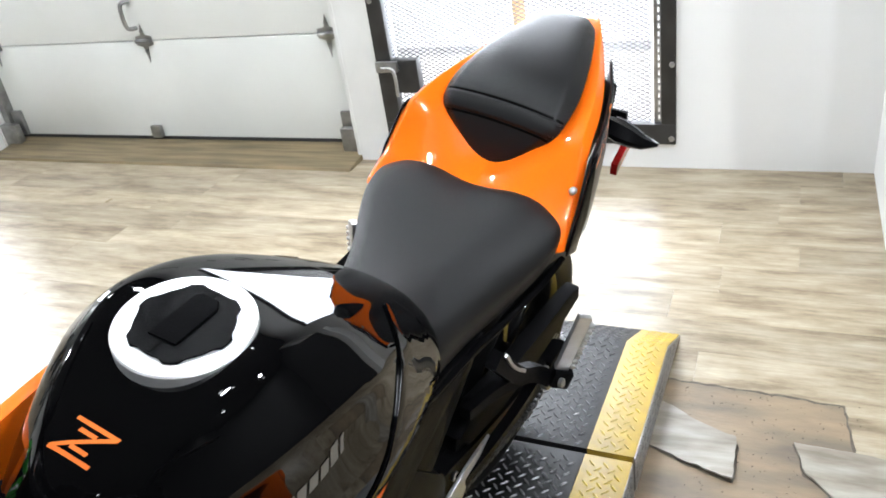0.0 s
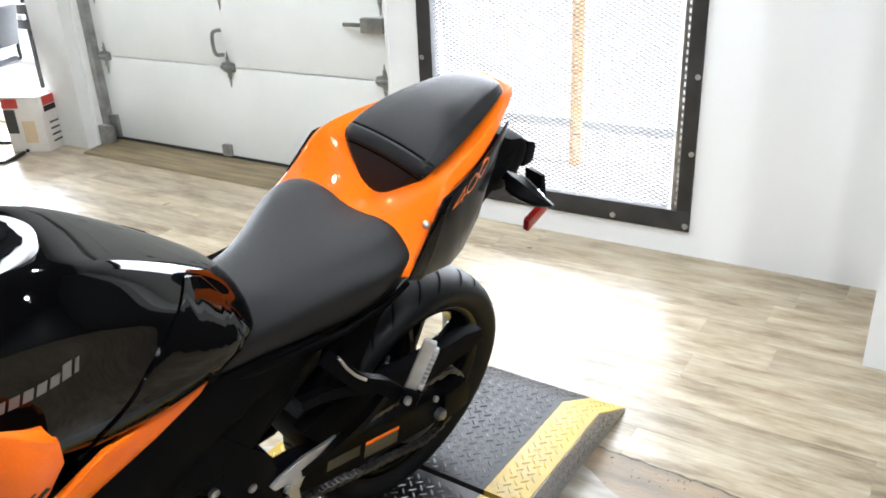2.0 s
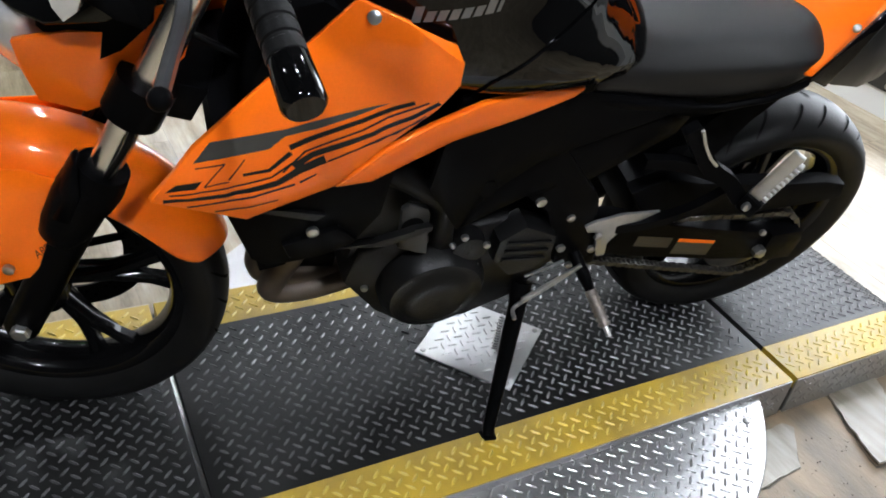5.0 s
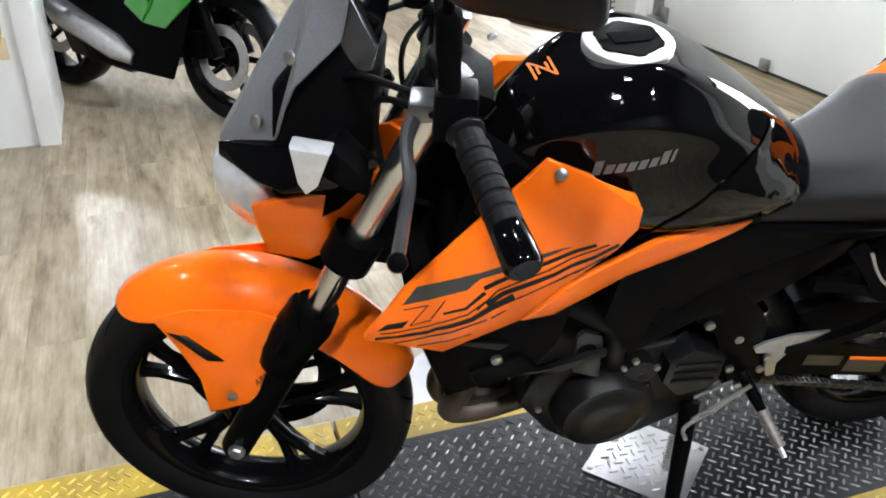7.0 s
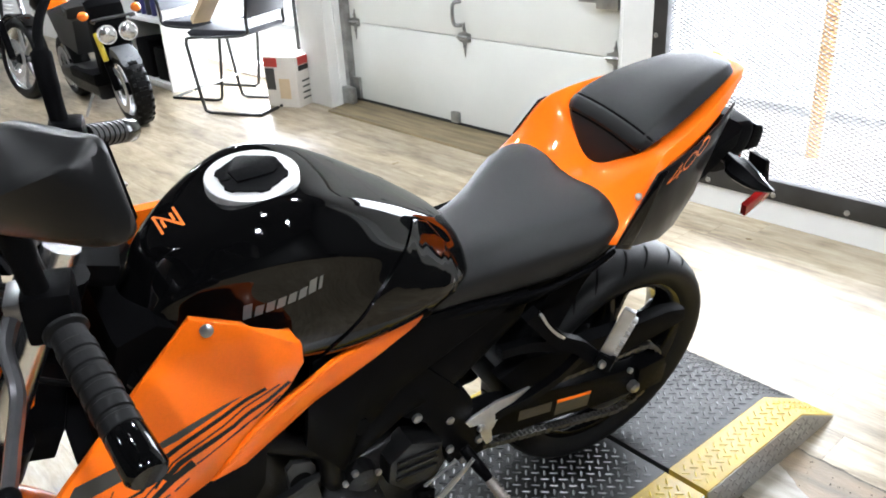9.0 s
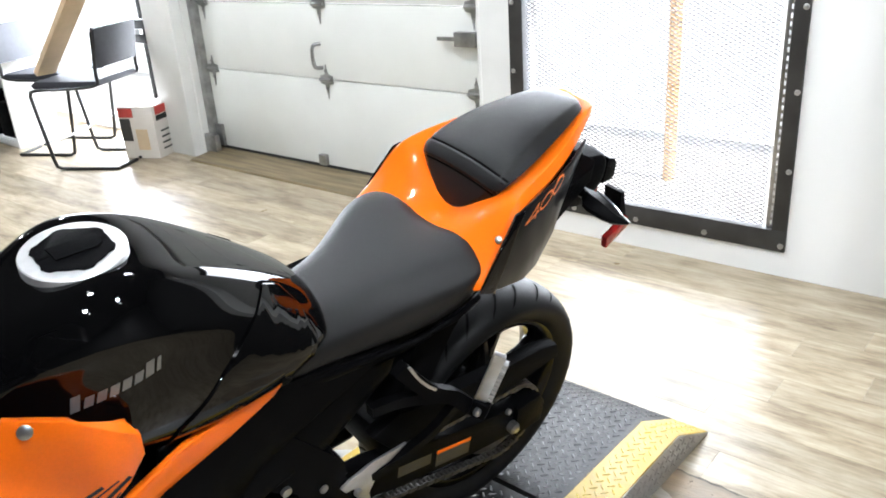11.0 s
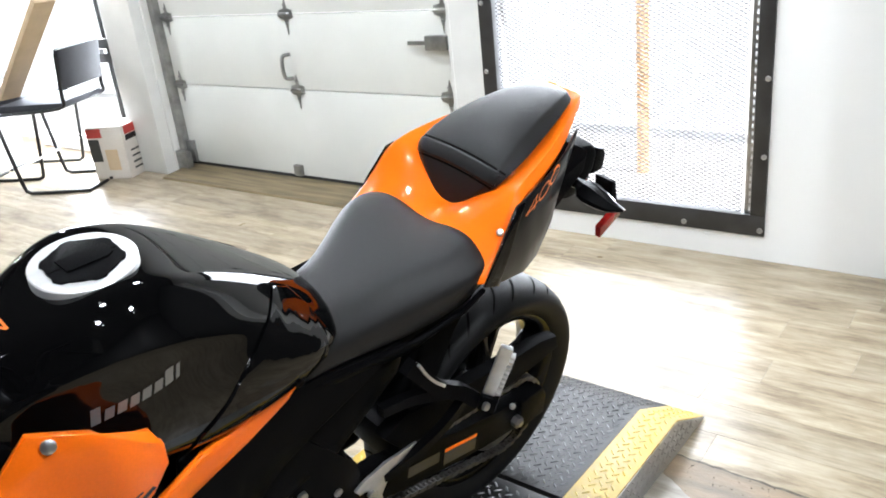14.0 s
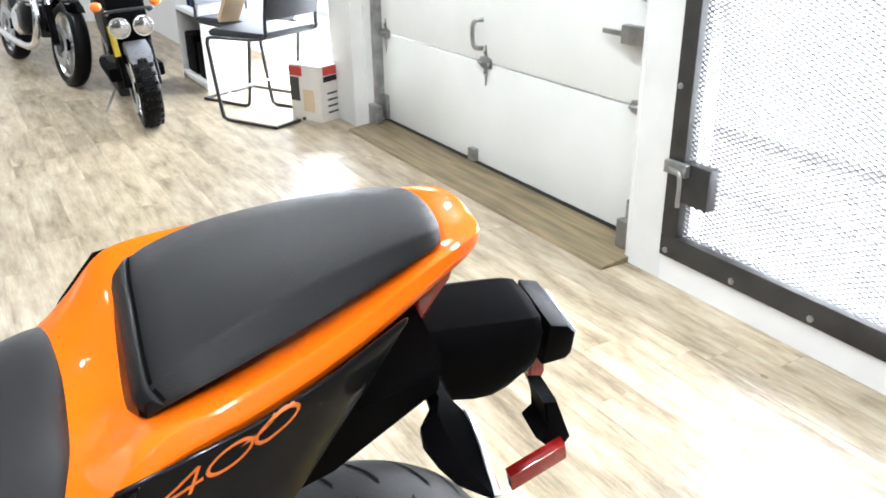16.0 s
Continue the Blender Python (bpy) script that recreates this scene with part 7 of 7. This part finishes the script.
sub(part("nose_cowl", loft([(-0.3, [(0, 1.03), (0.1, 1.0), (0.19, 0.88), (0.205, 0.76), (0.19, 0.70), (0, 0.70)]), (0.0, [(0, 0.95), (0.1, 0.92), (0.17, 0.83), (0.195, 0.75), (0.18, 0.697), (0, 0.68)]), (0.15, [(0, 0.86), (0.08, 0.84), (0.12, 0.79), (0.142, 0.725), (0.125, 0.682), (0, 0.66)]), (0.25, [(0, 0.76), (0.05, 0.752), (0.085, 0.725), (0.092, 0.69), (0.07, 0.66), (0, 0.65)]), (0.295, [(0, 0.715), (0.02, 0.712), (0.032, 0.703), (0.032, 0.68), (0.02, 0.66), (0, 0.655)])], crease=((2, 0.5), (3, 0.5), (4, 0.4))), GREEN, sport, "green nose cowl"), 2)
sub(part("fuel_tank", loft([(-0.95, [(0, 0.86), (0.08, 0.85), (0.12, 0.80), (0.1, 0.74), (0, 0.73)]), (-0.7, [(0, 0.98), (0.12, 0.96), (0.17, 0.88), (0.14, 0.78), (0, 0.76)]), (-0.45, [(0, 0.98), (0.12, 0.96), (0.16, 0.88), (0.14, 0.78), (0, 0.76)])]), GREEN, sport), 2)
part("engine_block", prism(bmesh.new(), [(-0.3, 0.25), (-0.3, 0.7), (-0.9, 0.72), (-1.05, 0.45), (-0.9, 0.2), (-0.5, 0.16)], "x", -0.17, 0.17, bev=0.02), ENGINE, sport)
part("seat", prism(bmesh.new(), [(-0.9, 0.82), (-0.95, 0.74), (-1.3, 0.78), (-1.7, 0.95), (-1.68, 1.0), (-1.3, 0.87)], "x", -0.12, 0.12, bev=0.03), VINYL, sport)
part("swing_arm", prism(bmesh.new(), [(-0.95, 0.42), (-1.42, 0.36), (-1.42, 0.28), (-0.95, 0.32)], "x", -0.13, 0.13, bev=0.01), SATIN, sport)
part("muffler", tube(bmesh.new(), [(0.17, -0.45, 0.24), (0.19, -0.55, 0.28), (0.21, -0.90, 0.40), (0.21, -0.945, 0.415)], [0.04, 0.065, 0.065, 0.05], 18), ALU, sport, "grey muffler")
part("muffler", tube(bmesh.new(), [(-0.17, -0.45, 0.24), (-0.19, -0.55, 0.28), (-0.21, -0.90, 0.40), (-0.21, -0.945, 0.415)], [0.04, 0.065, 0.065, 0.05], 18), ALU, sport)
part("caliper", boxed(0.06, 0.13, -0.16, -0.08, 0.28, 0.4, bev=0.012), SATIN, sport)
part("caliper", boxed(-0.13, -0.06, -0.16, -0.08, 0.28, 0.4, bev=0.012), SATIN, sport)

# torn floor covering beside the ramp
DIRT = mat("joint_dirt", (0.06, 0.05, 0.04), 0.9, vary=0.5, scale=40, colour2=(0.14, 0.12, 0.09))
OLDVINYL = mat("scuffed_vinyl_scrap", (0.36, 0.33, 0.28), 0.42, vary=0.6, scale=5.0, colour2=(0.17, 0.145, 0.11), stretch=(1.2, 6, 6), bump=0.15, bump_scale=60, rough_vary=0.12)
torn = thing("torn_vinyl", "torn and lifted vinyl plank pieces beside the ramp", "floor damage", pose(0, 0, 0))


def scrap(pts, z, tilt, material, name="vinyl_piece"):
    bm = bmesh.new()
    rng2 = random.Random(len(pts) + int(pts[0][0] * 1000))
    out = []
    for (x0, y0), (x1, y1) in zip(pts, pts[1:] + pts[:1]):
        n = max(2, int(math.hypot(x1 - x0, y1 - y0) / 0.02))
        for k in range(n):
            u = k / n
            j = 0.0035 if k else 0
            out.append((x0 + (x1 - x0) * u + rng2.uniform(-j, j), y0 + (y1 - y0) * u + rng2.uniform(-j, j)))
    lo = [bm.verts.new((x, y, z + tilt(x, y))) for x, y in out]
    hi = [bm.verts.new((x, y, z + tilt(x, y) + 0.004)) for x, y in out]
    bm.faces.new(hi)
    bm.faces.new(lo[::-1])
    for i in range(len(out)):
        j = (i + 1) % len(out)
        bm.faces.new((lo[i], lo[j], hi[j], hi[i]))
    piece = part(name, bm, material, torn)
    cx, cy = sum(q[0] for q in out) / len(out), sum(q[1] for q in out) / len(out)
    bm = bmesh.new()
    rim = []
    for x, y in out:
        l = math.hypot(x - cx, y - cy)
        g = rng2.uniform(0.001, 0.0065)
        rim.append((bm.verts.new((x + (x - cx) / l * g, y + (y - cy) / l * g, 0.0021)), bm.verts.new((x - (x - cx) / l * 0.004, y - (y - cy) / l * 0.004, 0.0021))))
    for i in range(len(rim)):
        p, q = rim[i], rim[(i + 1) % len(rim)]
        bm.faces.new((p[0], q[0], q[1], p[1]))
    part("dirty_joint", bm, DIRT, torn)
    return piece


scrap([(0.24, -0.3), (0.8, -0.28), (0.76, 0.1), (0.70, 0.30), (0.685, 0.475), (0.45, 0.49), (0.26, 0.5), (0.24, 0.3)], -0.0022, lambda x, y: 0.0, UNDERLAY, "bare_underlay")
scrap([(0.24, 0.25), (0.33, 0.205), (0.45, 0.165), (0.45, 0.30), (0.36, 0.34), (0.26, 0.41)], 0.003, lambda x, y: max(0, (x - 0.24)) * 0.05, OLDVINYL)
scrap([(0.575, 0.315), (0.69, 0.31), (0.9, 0.29), (0.9, 0.1), (0.68, 0.14), (0.60, 0.22)], 0.003, lambda x, y: 0.004 * (y > 0.2), OLDVINYL)
scrap([(0.28, -0.30), (0.40, -0.29), (0.385, 0.0), (0.30, 0.075), (0.28, 0.06)], 0.003, lambda x, y: 0.0, OLDVINYL)
crumbs_v, crumbs_f = [], []
rng3 = random.Random(11)
for k in range(260):
    x, y = 0.3 + 0.42 * rng3.random(), -0.1 + 0.58 * rng3.random()
    r = rng3.uniform(0.0006, 0.0024)
    n = len(crumbs_v)
    crumbs_v += [(x - r, y, 0.0025), (x, y - r, 0.0025), (x + r, y + r * 0.3, 0.0025), (x, y + r, 0.0025), (x, y, 0.0025 + r)]
    crumbs_f += [(n, n + 1, n + 4), (n + 1, n + 2, n + 4), (n + 2, n + 3, n + 4), (n + 3, n, n + 4)]
me = bpy.data.meshes.new("grit")
me.from_pydata(crumbs_v, [], crumbs_f)
me.materials.append(mat("dark_grit", (0.08, 0.06, 0.045), 0.9, vary=0.3))
tagged(new("grit", me), "loose dark grit on the torn floor", "grit", kind="stuff")

# ---- floor boards, last ----
PW, PL = 0.152, 1.22


def plank_mesh(length, key):
    bm = boxed(0, length - 0.0007, 0, PW - 0.0006, -0.004, 0.0, bev=0.0004)
    me = bpy.data.meshes.new("plank")
    bmesh.ops.recalc_face_normals(bm, faces=bm.faces[:])
    bm.to_mesh(me)
    bm.free()
    me.materials.append(PLANK)
    return me


full = plank_mesh(PL, 0)
rng = random.Random(5)
row = 0
y = 1.85 - PW
rest_v, rest_f = [], []
while y > NEAR_Y + 0.01:
    x = FAR_X + 0.002 - rng.random() * PL
    while x < RIGHT_X - 0.01:
        x0, x1 = max(x, FAR_X + 0.002), min(x + PL - 0.0007, RIGHT_X - 0.002)
        if -6.2 < x and x1 == x + PL - 0.0007 and x < 1.6 and y > -2.3:
            ob = new("plank", full)
            ob.matrix_basis = Matrix.Translation((x, y, 0))
            ob.parent = floor
        else:
            n = len(rest_v)
            rest_v += [(x0, y, 0), (x1, y, 0), (x1, y + PW - 0.0006, 0), (x0, y + PW - 0.0006, 0)]
            rest_f.append((n, n + 1, n + 2, n + 3))
        x += PL
    y -= PW
me = bpy.data.meshes.new("planks")
me.from_pydata(rest_v, [], rest_f)
me.materials.append(PLANK)
ob = new("planks", me)
ob.parent = floor
ob["kind"] = "stuff"
